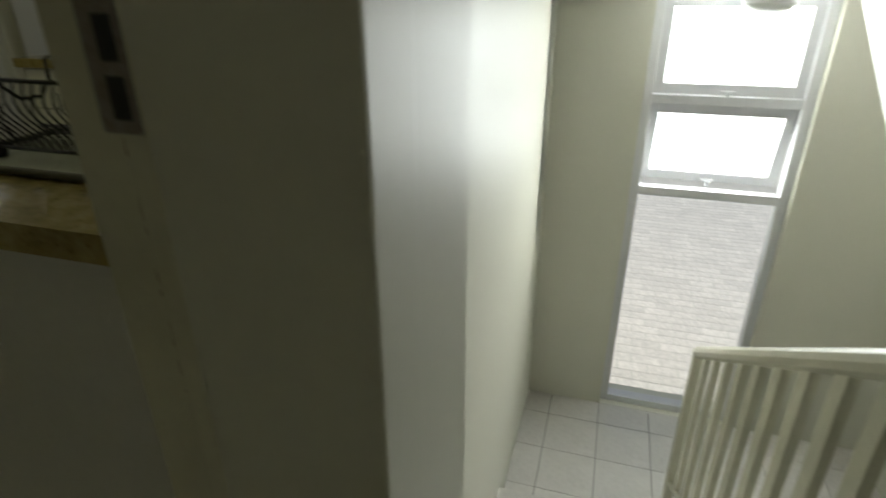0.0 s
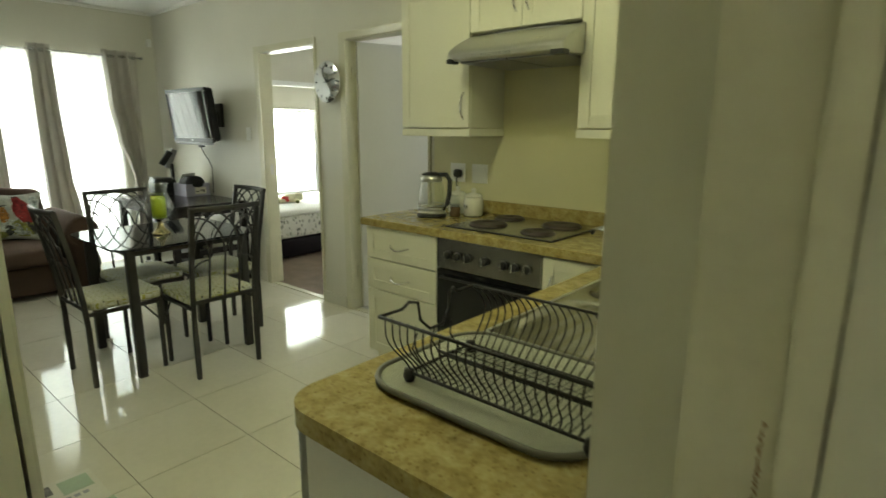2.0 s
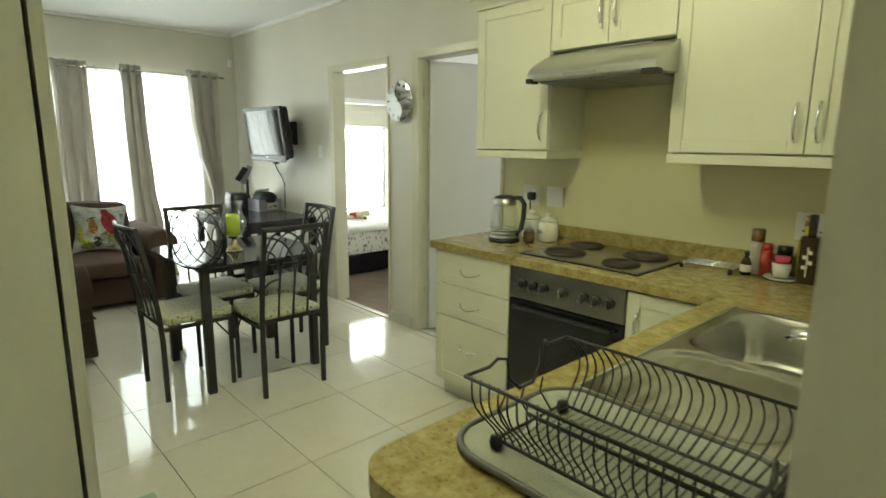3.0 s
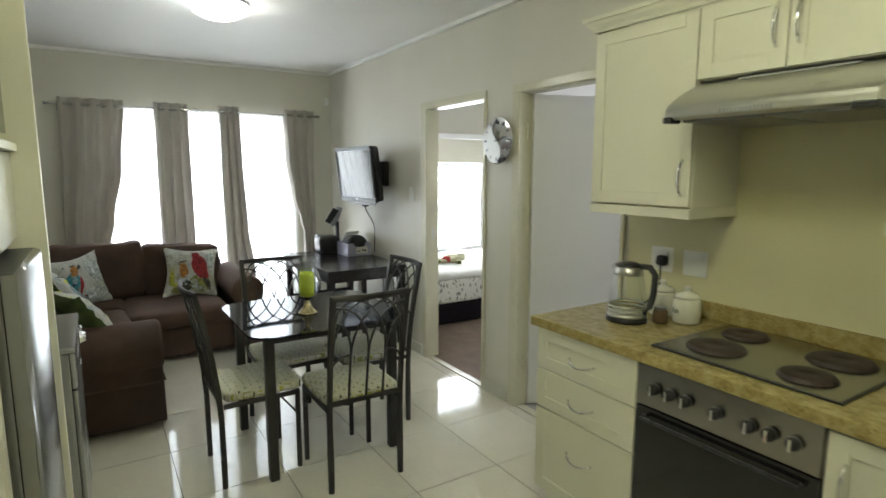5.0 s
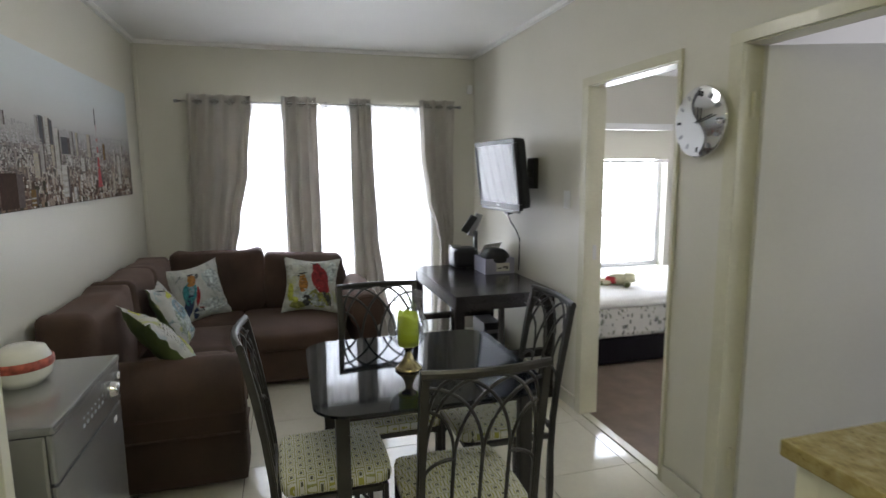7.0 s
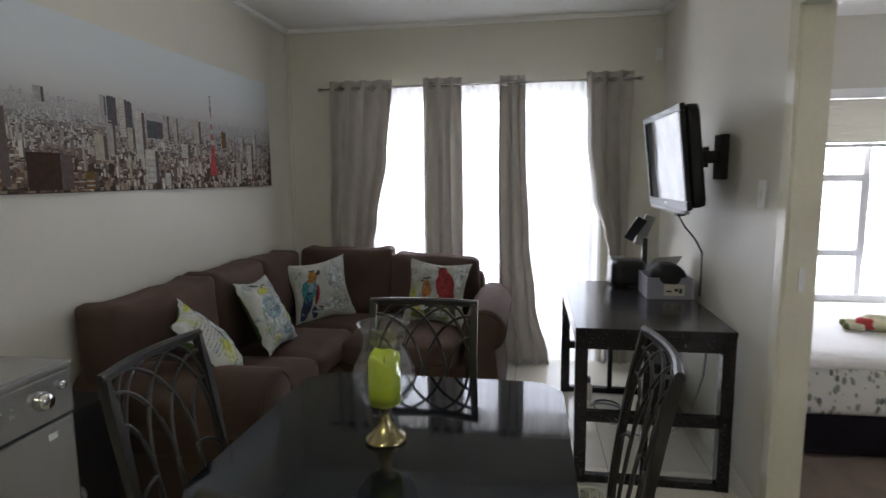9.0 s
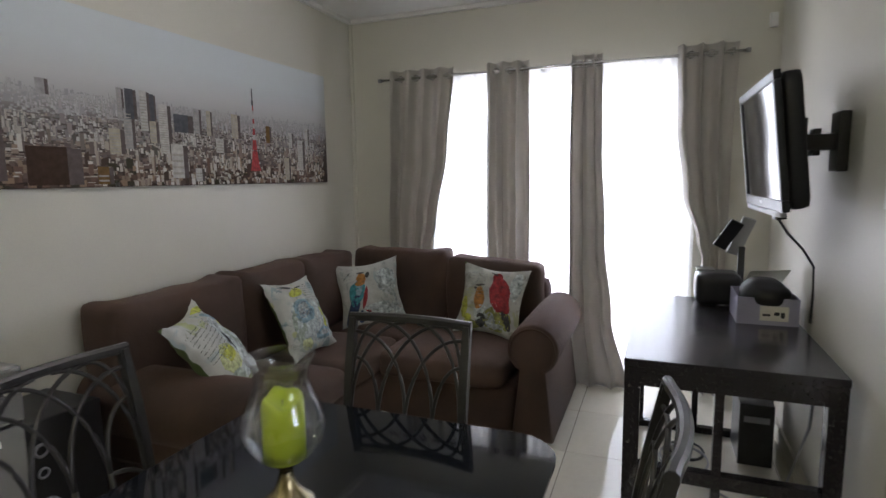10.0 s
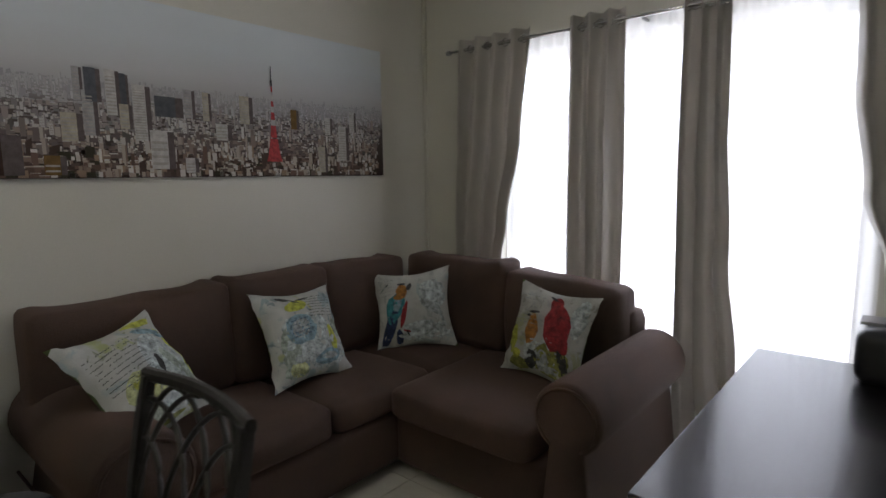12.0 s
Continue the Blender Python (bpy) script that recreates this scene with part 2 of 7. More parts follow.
FRIDGESILVER = material("bright_silver_paint", (0.36, 0.36, 0.36), 0.22, 0.85, 0.03, 3, 200, 0.01)
CHAIRMET = material("dark_pewter_metal", (0.062, 0.059, 0.057), 0.36, 0.65, 0.12, 6, 150, 0.03)
SEATCLOTH = print_cloth("meander_seat_cloth")
CURTAIN = translucent(material("taupe_satin_curtain", (0.54, 0.505, 0.45), 0.34, 0, 0.05, 5, 300, 0.08), (0.48, 0.46, 0.43), 0.27)
SHEER = sheer_cloth("white_voile")
GLASS = clear("window_glass", (1, 1, 1), 0.0, 1.0, 1.05)
VASEGLASS = thin_glass("clear_glass", 0.44)
JUGGLASS = thin_glass("kettle_glass", 0.16)
TABLEGLASS = clear("smoked_table_glass", (0.012, 0.015, 0.023), 0.05, 0.42, 1.58)
BRASS = material("antique_brass", (0.42, 0.36, 0.20), 0.22, 1.0, 0.12, 8, 80, 0.03)
WAX = material("lime_green_wax", (0.50, 0.60, 0.03), 0.45, 0, 0.06, 10, 100, 0.05)
ALU = material("grey_aluminium_frame", (0.62, 0.62, 0.63), 0.4, 0.1, 0.04, 4, 100, 0.02)
LAMPGLOW = glow("opal_lamp_glass", (1.0, 0.98, 0.93), 6.0)


def leaf_print(name):
    """Pale quilt cotton with scattered grey-green leaves in three inks."""
    m = material(name, (0.62, 0.61, 0.57), 0.85, 0, 0.04, 6, 200, 0.2)
    n, l = m.node_tree.nodes, m.node_tree.links
    p = n["Principled BSDF"]
    last = p.inputs["Base Color"].links[0].from_socket
    tc = [x for x in n if x.type == "TEX_COORD"][0]
    for k, (scale, reach, ink) in enumerate(((13, 0.27, (0.22, 0.23, 0.20, 1)), (17, 0.22, (0.33, 0.34, 0.25, 1)), (11, 0.20, (0.13, 0.13, 0.13, 1)))):
        mp, v, cut, mx = n.new("ShaderNodeMapping"), n.new("ShaderNodeTexVoronoi"), n.new("ShaderNodeMath"), n.new("ShaderNodeMix")
        mp.inputs["Location"].default_value = (k * 3.7, k * 1.9, k * 2.3)
        mp.inputs["Rotation"].default_value = (0.6 * k, 0.9, 0.5 + 0.8 * k)
        mp.inputs["Scale"].default_value = (1.0, 1.9, 1.0)
        v.inputs["Scale"].default_value = scale
        cut.operation = "LESS_THAN"
        cut.inputs[1].default_value = reach
        mx.data_type = "RGBA"
        mx.inputs[7].default_value = ink
        l.new(tc.outputs["Object"], mp.inputs["Vector"]), l.new(mp.outputs["Vector"], v.inputs["Vector"])
        l.new(v.outputs["Distance"], cut.inputs[0]), l.new(cut.outputs[0], mx.inputs[0])
        l.new(last, mx.inputs[6])
        last = mx.outputs[2]
    l.new(last, p.inputs["Base Color"])
    return m


BEDCLOTH = leaf_print("grey_leaf_quilt")
SHEET = material("white_sheet", (0.78, 0.77, 0.75), 0.85, 0, 0.03, 6, 100, 0.1)
BEDBASE = material("black_bed_base", (0.012, 0.009, 0.013), 0.8, 0, 0.1, 6, 200, 0.2, 0.15)
PAVER = island(material("clay_paver", (0.80, 0.76, 0.73), 0.85, 0, 0.09, 30, 120, 0.2), 0.07)
SOIL = material("outdoor_ground", (0.70, 0.68, 0.64), 0.95, 0, 0.08, 0.4, 8, 0.3)


# ---- building helpers ----
def bm_box(bm, x0, x1, y0, y1, z0, z1, bevel=0.0):
    r = bmesh.ops.create_cube(bm, size=1.0)
    vs = r["verts"]
    for v in vs:
        v.co = Vector(((x0 + x1) / 2 + v.co.x * (x1 - x0), (y0 + y1) / 2 + v.co.y * (y1 - y0), (z0 + z1) / 2 + v.co.z * (z1 - z0)))
    if bevel:
        es = list({e for v in vs for e in v.link_edges})
        bmesh.ops.bevel(bm, geom=es, offset=bevel, segments=2, affect="EDGES", profile=0.7)
    return vs


def boxes(*rows, bevel=0.0):
    bm = bmesh.new()
    for r in rows:
        bm_box(bm, *r, bevel=bevel)
    return bm


def bm_tube(bm, pts, r, sides=8, r2=None):
    """A round bar along a line of points."""
    pts = [Vector(p) for p in pts]
    rings = []
    for i, p in enumerate(pts):
        d = (pts[min(i + 1, len(pts) - 1)] - pts[max(i - 1, 0)]).normalized()
        ref = Vector((0, 0, 1)) if abs(d.z) < 0.9 else Vector((1, 0, 0))
        a = d.cross(ref).normalized()
        b = d.cross(a).normalized()
        rr = r if r2 is None else r + (r2 - r) * i / (len(pts) - 1)
        rings.append([bm.verts.new(p + rr * (math.cos(2 * math.pi * k / sides) * a + math.sin(2 * math.pi * k / sides) * b)) for k in range(sides)])
    for u, w in zip(rings, rings[1:]):
        for k in range(sides):
            bm.faces.new((u[k], u[(k + 1) % sides], w[(k + 1) % sides], w[k]))
    bm.faces.new(rings[0][::-1]), bm.faces.new(rings[-1])


def tubes(lines, r, sides=8):
    bm = bmesh.new()
    for pts in lines:
        bm_tube(bm, pts, r, sides)
    return bm


def bm_lathe(bm, profile, cx=0.0, cy=0.0, sides=28):
    """A turned body: profile rows of radius and height."""
    rings = []
    for r, z in profile:
        if r < 1e-5:
            rings.append([bm.verts.new((cx, cy, z))] * sides)
        else:
            rings.append([bm.verts.new((cx + r * math.cos(2 * math.pi * k / sides), cy + r * math.sin(2 * math.pi * k / sides), z)) for k in range(sides)])
    for u, w in zip(rings, rings[1:]):
        for k in range(sides):
            q = []
            for v in (u[k], u[(k + 1) % sides], w[(k + 1) % sides], w[k]):
                if v not in q:
                    q.append(v)
            if len(q) > 2:
                bm.faces.new(q)
    return bm


def lathe(profile, sides=28):
    return bm_lathe(bmesh.new(), profile, sides=sides)


def grid(fn, nu, nv, closed=False):
    """A sheet of nu x nv faces whose places fn(u, v) gives."""
    bm = bmesh.new()
    vs = [[bm.verts.new(fn(i / nu, j / nv)) for j in range(nv + 1)] for i in range(nu if closed else nu + 1)]
    for i in range(nu):
        for j in range(nv):
            a, b = vs[i], vs[(i + 1) % len(vs)]
            bm.faces.new((a[j], b[j], b[j + 1], a[j + 1]))
    return bm


def soft_box(x0, x1, y0, y1, z0, z1, r, puff=0.0, n=10, lump=0.0):
    """A padded block: rounded edges, faces that swell, slight unevenness."""
    bm = bmesh.new()
    bmesh.ops.create_cube(bm, size=2.0)
    bmesh.ops.subdivide_edges(bm, edges=bm.edges[:], cuts=n, use_grid_fill=True)
    h = Vector(((x1 - x0) / 2, (y1 - y0) / 2, (z1 - z0) / 2))
    c = Vector(((x0 + x1) / 2, (y0 + y1) / 2, (z0 + z1) / 2))
    for v in bm.verts:
        u = v.co.copy()
        p = Vector([math.copysign(abs(a) ** 1.0, a) * b for a, b in zip(u, h)])
        core = Vector([max(-(b - r), min(b - r, a)) for a, b in zip(p, h)])
        d = p - core
        if d.length > 1e-6:
            p = core + d.normalized() * min(r, d.length if sum(abs(a) > 0.999 for a in u) == 1 else r)
        for k in range(3):
            o = [abs(u[j]) for j in range(3) if j != k]
            if abs(u[k]) > 0.999:
                p[k] += math.copysign(puff * (1 - o[0] ** 2) * (1 - o[1] ** 2), u[k])
        if lump:
            p += lump * Vector(noise.noise_vector((p + c) * 4.0))
        v.co = p + c
    return bm


def smooth(bm):
    for f in bm.faces:
        f.smooth = True
    return bm


def link(name, bm, mat):
    bmesh.ops.recalc_face_normals(bm, faces=bm.faces[:])
    me = bpy.data.meshes.new(name)
    bm.to_mesh(me)
    bm.free()
    me.materials.append(mat)
    return new(name, me)


def part(name, bm, mat, parent, label=""):
    ob = link(name, bm, mat)
    ob.parent = parent
    return tagged(ob, label)


SECTION = [Matrix()]


def structure(name, bm, mat, label="", category=""):
    ob = link(name, bm, mat)
    ob.matrix_basis = SECTION[0].copy()
    return tagged(ob, label, category or name.split("_")[0], kind="structure")


def thing(name, at, label, category, group="", turn=0.0):
    ob = new(name)
    ob.empty_display_size = 0.1
    ob.matrix_basis = SECTION[0] @ pose(*at, 0, 0, turn)
    return tagged(ob, label, category, group)


def whole(name, bm, mat, at, label, category, group="", turn=0.0):
    """A thing that is one single mesh."""
    ob = link(name, bm, mat)
    ob.matrix_basis = SECTION[0] @ pose(*at, 0, 0, turn)
    return tagged(ob, label, category, group)


# ---- the large structure ----
XW, YS, YN, YB, XE, XO, CEIL = -5.80, 1.10, 3.98, 4.08, 0.515, 0.705, 2.60

structure("wall_window", boxes((-6.02, XW, 0.9, 1.72, 0, 2.7), (-6.02, XW, 3.52, 4.90, 0, 2.7), (-6.02, XW, 1.72, 3.52, 2.08, 2.7),
    (-6.02, XW, 4.90, 6.15, 0, 0.5), (-6.02, XW, 4.90, 6.15, 1.98, 2.7), (-6.02, XW, 6.15, 7.4, 0, 2.7)), WALL, "warm grey painted wall with door-high window opening", "wall")
structure("wall_television", boxes((XW, -3.73, YN, YB, 0, 2.7), (-3.73, -2.915, YN, YB, 2.05, 2.7), (-2.915, -2.58, YN, YB, 0, 2.7),
    (-2.58, -1.73, YN, YB, 2.05, 2.7), (-1.73, XO, YN, YB, 0, 2.7)), WALL, "warm grey painted wall with two doorways", "wall")
structure("wall_picture", boxes((XW, -2.25, 0.9, YS, 0, 2.7), (-2.45, -2.25, 0.5, 0.9, 0, 2.7)), WALL, "warm grey painted wall behind the sofa", "wall")
structure("wall_kitchen", boxes((-2.25, XO, 0.4, 0.6, 0, 2.7)), WALL, "plain painted wall behind the tall cupboards", "wall")
structure("wall_entrance", boxes((XE - 0.015, XO, 1.772, 4.228, -1.4, 2.7), (XE, XO, 0.6, 0.70, 0, 2.7), (XE, XO, 0.70, 1.772, 2.08, 2.7), (XO, 0.872, 1.70, 1.88, -1.4, 2.7)),
    WALL_OUT, "cream glossy painted wall beside the open entrance", "wall")
KWALL = material("yellow_kitchen_wall_paint", (0.60, 0.57, 0.36), 0.4, 0, 0.03, 1.5, 120, 0.06)
structure("splash_wall", boxes((-1.70, 0.497, 3.9745, 3.981, 0.915, 2.1)), KWALL, "pale yellow painted wall behind the worktop", "wall")
structure("ceiling", boxes((-6.0, XO, 0.4, YN, CEIL, CEIL + 0.1)), WHITE, "flat white painted ceiling", "ceiling")
structure("cornice", boxes((XW, -1.8, YN - 0.035, YN, CEIL - 0.03, CEIL), (XW, -2.3, YS, YS + 0.035, CEIL - 0.03, CEIL), (XW, XW + 0.035, YS, YN, CEIL - 0.03, CEIL), bevel=0.006), WHITE, "narrow white cornice along the ceiling", "cornice")
structure("cable_duct", boxes((XW, XW + 0.016, YS + 0.005, YS + 0.03, 0.1, CEIL - 0.03), bevel=0.003), WALL, "slim painted cable duct in the room corner", "trim")
structure("baseboard", boxes((XW, -3.79, YN - 0.014, YN, 0, 0.09), (-2.91, -2.64, YN - 0.014, YN, 0, 0.09), (XW, -3.4, YS, YS + 0.014, 0, 0.09), bevel=0.003), WALL, "tiled skirting along the wall", "baseboard")
FLOORBASE = structure("floor", boxes((XW, 0.69, 0.6, YN + 0.05, -0.2, -0.004)), GROUT, "large cream glossy porcelain floor tiles", "floor")


def door_frame(name, x0, x1, label):
    """Pressed-steel frame in the television wall, with architrave and rebate."""
    ob = thing(name, ((x0 + x1) / 2, YN, 0), label, "door frame")
    ob["kind"] = "structure"
    w = (x1 - x0) / 2
    for nm, row in (("jamb", (-w - 0.05, -w + 0.02)), ("jamb", (w - 0.02, w + 0.001))):
        part(nm, boxes((*row, -0.014, 0.0, 0, 2.035), (max(row[0], -w - 0.002), min(row[1], w + 0.002), 0.0, 0.108, 0, 2.03), bevel=0.003), TRIM, ob)
    part("head", boxes((-w - 0.05, w, -0.014, 0.0, 2.035, 2.085), (-w + 0.02, w - 0.02, 0.0, 0.108, 2.03, 2.048), bevel=0.003), TRIM, ob)
    return ob


d1 = door_frame("door_1", -3.73, -2.915, "cream pressed-steel frame of the bedroom doorway")
part("strike_plate", boxes((-0.388, -0.384, 0.045, 0.07, 1.0, 1.09), bevel=0.001), STEEL, d1)
d2 = door_frame("door_2", -2.58, -1.73, "cream pressed-steel frame of the bathroom doorway")
leaf = part("door_leaf", boxes((0.0, 0.79, -0.02, 0.02, 0.012, 2.025), bevel=0.002), DOORWHITE, d2, "white flush door leaf standing open")
leaf.matrix_basis = pose(-0.395, 0.085, 0, 0, 0, 72)
hd = part("door_handle", boxes((0.695, 0.725, -0.030, -0.02, 0.99, 1.16), bevel=0.004), CHROME, leaf, "chrome lever handle on a back plate")
part("door_lever", tubes([[(0.71, -0.03, 1.10), (0.71, -0.065, 1.10), (0.695, -0.07, 1.10), (0.60, -0.07, 1.10)]], 0.008), CHROME, leaf)
for hz in (0.25, 1.75):
    part("hinge", tubes([[(-0.400, 0.05, hz), (-0.400, 0.05, hz + 0.1)]], 0.009), TRIM, d2)

structure("threshold", boxes((-3.708, -2.937, YN + 0.002, 4.034, -0.05, 0.007), (-2.558, -1.752, YN + 0.002, 4.039, -0.05, 0.007), bevel=0.002), TRIM, "pale strip across the doorways", "threshold")

# entrance frame with the lock's strike plate
ef = thing("door_3", (0.628, 1.168, 0), "cream steel entrance frame with a worn strike plate", "door frame")
ef["kind"] = "structure"
part("jamb", boxes((0.0, 0.06, 0.463, 0.60, 0, 2.05), (0.06, 0.082, 0.452, 0.60, 0, 2.05), bevel=0.003), TRIM, ef)
part("jamb", boxes((-0.125, 0.12, -0.50, -0.45, 0, 2.05), bevel=0.003), TRIM, ef)
part("head", boxes((-0.125, 0.12, -0.45, 0.55, 2.0, 2.085), bevel=0.003), TRIM, ef)
plate = part("strike_plate", boxes((0.048, 0.0795, 0.4490, 0.4635, 1.086, 1.172), bevel=0.002), WORNSTEEL, ef, "grey steel strike plate with two bolt holes")
part("bolt_hole", boxes((0.062, 0.0760, 0.4480, 0.4500, 1.134, 1.163)), BLACKPL, plate)
part("bolt_hole", boxes((0.062, 0.0760, 0.4480, 0.4500, 1.096, 1.125)), BLACKPL, plate)


def streak(cx, z0, z1, w, seed):
    rnd = random.Random(seed)
    bm = bmesh.new()
    n = 40
    left, right = [], []
    for i in range(n + 1):
        z = z0 + (z1 - z0) * i / n
        k = w * (0.25 + 0.75 * rnd.random()) * (1 if 0 < i < n else 0.2)
        o = rnd.uniform(-0.001, 0.001)
        left.append(bm.verts.new((cx + o - k, 0.4626, z)))
        right.append(bm.verts.new((cx + o + k, 0.4626, z)))
    for i in range(n):
        bm.faces.new((left[i], right[i], right[i + 1], left[i + 1]))
    return bm


part("rust_streak", streak(0.052, 0.84, 1.086, 0.0034, 3), RUSTY, ef, "brown rust streak below the plate")
part("rust_streak", streak(0.050, 1.172, 1.235, 0.0013, 4), RUSTY, ef)
part("rust_streak", streak(0.0555, 1.03, 1.075, 0.0045, 6), RUSTY, ef)
structure("entrance_reveal", boxes((0.711, 0.876, 1.618, 1.705, -0.2, 2.08), bevel=0.004), WALL_OUT, "cream painted plaster beside the entrance frame", "wall")

# ---- stairwell ----
SECTION[0] = pose(0.095, 0, 0)
structure("stair_floor", boxes((0.607, 1.9, -0.4, 1.74, -0.2, 0.0)), STAIRTILE, "pale tiled upper landing", "floor")
structure("stair_wall_back", boxes((0.607, 1.05, 4.23, 4.45, -1.4, 2.7), (1.80, 3.0, 4.23, 4.45, -1.4, 2.7), (1.05, 1.80, 4.23, 4.45, -1.4, -1.15), (1.05, 1.80, 4.23, 4.45, 1.22, 2.7)), WALL_OUT, "cream painted stairwell wall around a tall window", "wall")
structure("stair_wall_side", boxes((2.45, 2.65, -0.6, 4.23, -1.4, 2.7)), WALL_OUT, "cream painted stairwell wall", "wall")
# out of view; its dark colour holds back light bounced on the reveal
structure("stair_wall_front", boxes((0.607, 2.45, -0.6, -0.4, -0.2, 2.7), (0.385, 0.607, -0.6, 0.6, -0.2, 2.7)), BOUNCEWALL, "unseen wall behind the landing, darkened to cut bounced light", "wall")
structure("stair_ceiling", boxes((0.607, 2.65, -0.6, 4.45, 2.7, 2.8)), WHITE, "white stairwell ceiling", "ceiling")
structure("stair_beam", boxes((0.607, 2.45, 3.85, 4.228, 1.165, 1.50)), WHITE, "white painted half-landing beam above the window", "beam")
up = bmesh.new()
vs = bm_box(up, 1.80, 2.45, 0, 1, 0, 1)
for v in vs:
    k = v.co.y
    v.co.z = (1.24 if k > 0.5 else -0.30) + (0.16 if v.co.z > 0.5 else 0)
    v.co.y = 4.2 if k > 0.5 else 2.0
structure("stair_soffit", up, WHITE, "white sloping underside of the next flight", "stairs")
structure("landing_base", boxes((0.607, 2.45, 3.24, 4.23, -1.35, -1.158)), GROUT, "dark joints of the landing tiles", "floor")
stairs = thing("staircase", (0.607, 1.74, -1.15), "pale tiled flight of stairs descending beside the wall", "stairs")
RISE = 1.15 / 7
for i in range(6):
    part("step", boxes((0, 0.76, 0.25 * i, 0.25 * (i + 1) + 0.02, 0.0, 1.15 - RISE * (i + 1)), bevel=0.004), STAIRTILE, stairs)

rail = thing("stair_railing", (1.37, 3.40, -1.15), "cream painted steel stair railing with close upright bars", "railing")
SL = 0.66
part("handrail", tubes([[(0, 0, 1.0), (0, -1.75, 1.0 + 1.75 * SL)]], 0.026, 10), TRIM, rail)
part("bottom_rail", tubes([[(0, 0, 0.28), (0, -1.75, 0.28 + 1.75 * SL)]], 0.014), TRIM, rail)
part("newel", boxes((-0.02, 0.02, -0.02, 0.02, 0.0, 0.99), bevel=0.004), TRIM, rail)
for i in range(1, 13):
    y = -0.14 * i
    b = part("bar", boxes((-0.010, 0.010, y - 0.024, y + 0.024, 0.28 - y * SL, 0.99 - y * SL)), TRIM, rail)
side = thing("stair_lamp", (1.465, 4.0, 1.098), "round white bowl lamp under the landing beam", "lamp")
part("shade", smooth(lathe([(0.0, 0.0), (0.045, 0.003), (0.078, 0.015), (0.096, 0.034), (0.10, 0.05), (0.0, 0.052)])), WHITEPL, side)
part("base", lathe([(0.0, 0.05), (0.08, 0.05), (0.08, 0.067), (0.0, 0.067)]), WHITEPL, side)


def window(name, at, turn, w, h, mullions, transoms, label, bar=0.05, deep=0.06):
    """Aluminium window in its own plane: x across, z up; mullions and transoms at their places."""
    ob = thing(name, at, label, "window", turn=turn)
    ob["kind"] = "structure"
    part("window_frame", boxes((0, bar, 0, deep, 0, h), (w - bar, w, 0, deep, 0, h), (bar, w - bar, 0, deep, 0, bar), (bar, w - bar, 0, deep, h - bar, h), bevel=0.004), ALU, ob)
    xs, zs = [0, *mullions, w], [0, *transoms, h]
    for x in mullions:
        part("mullion", boxes((x - bar / 2, x + bar / 2, 0.002, deep - 0.002, bar, h - bar), bevel=0.003), ALU, ob)
    for z in transoms:
        part("transom", boxes((bar, w - bar, 0.004, deep - 0.004, z - bar / 2, z + bar / 2), bevel=0.003), ALU, ob)
    for a, b in zip(xs, xs[1:]):
        for c, d in zip(zs, zs[1:]):
            g = part("pane", boxes((a + 0.02, b - 0.02, deep / 2 - 0.003, deep / 2 + 0.003, c + 0.02, d - 0.02)), GLASS, ob)
            g.visible_shadow = False
    return ob


sw = window("window_1", (1.05, 4.27, -1.15), 0, 0.75, 2.37, [], [1.385, 1.855], "tall grey aluminium stair window with a tilted vent", 0.045, 0.07)
for zz, tilt in ((1.41, -14), (1.88, 0)):
    sh, sb = (0.42, 0.05) if tilt else (0.44, 0.05)
    s2 = part("sash", boxes((0.04, 0.04 + sb, 0, 0.03, 0, sh), (0.71 - sb, 0.71, 0, 0.03, 0, sh), (0.04 + sb, 0.71 - sb, 0, 0.03, 0, sb), (0.04 + sb, 0.71 - sb, 0, 0.03, sh - sb, sh), bevel=0.003), ALU, sw, "hinged vent sash" if tilt else "")
    s2.matrix_basis = pose(0, 0.03, zz, 0, 0, 0) if not tilt else pose(0, 0.04, zz + 0.42, 13, 0, 0) @ pose(0, 0, -0.42)
    part("latch", boxes((0.35, 0.41, -0.02, 0.0, 0.008, 0.022), (0.37, 0.39, -0.035, -0.02, -0.01, 0.018), bevel=0.002), ALU, s2)
SECTION[0] = Matrix()
window("window_2", (-5.90, 1.72, 0.0), 90, 1.80, 2.08, [0.62, 1.18], [], "aluminium sliding door behind white voile", 0.055)
w3 = window("window_3", (-5.90, 4.90, 0.5), 90, 1.25, 1.48, [0.50], [], "grey aluminium bedroom window", 0.05)

part("vent_sash", boxes((0.03, 0.07, -0.02, 0.02, 0.34, 0.93), (0.46, 0.52, -0.02, 0.02, 0.34, 0.93), (0.07, 0.46, -0.02, 0.02, 0.34, 0.385), (0.07, 0.46, -0.02, 0.02, 0.88, 0.93), bevel=0.004), ALU, w3, "grey hinged vent sash")

# outside ground and paving
structure("ground", boxes((-400, 400, -400, 400, -1.7, -1.2425)), SOIL, "bright sandy ground", "ground")
pav = bmesh.new()
rnd = random.Random(5)
for i in range(30):
    for j in range(40):
        cx, cy = -1.2 + 0.205 * i, 4.55 + 0.105 * j
        o = 0.1 if j % 2 else 0
        bm_box(pav, cx + o, cx + o + 0.196, cy, cy + 0.097, -1.31, -1.24 + rnd.uniform(-0.001, 0.001))
tagged(link("paving", pav, PAVER), "pale clay brick paving outside the stair window", "paving", kind="stuff")

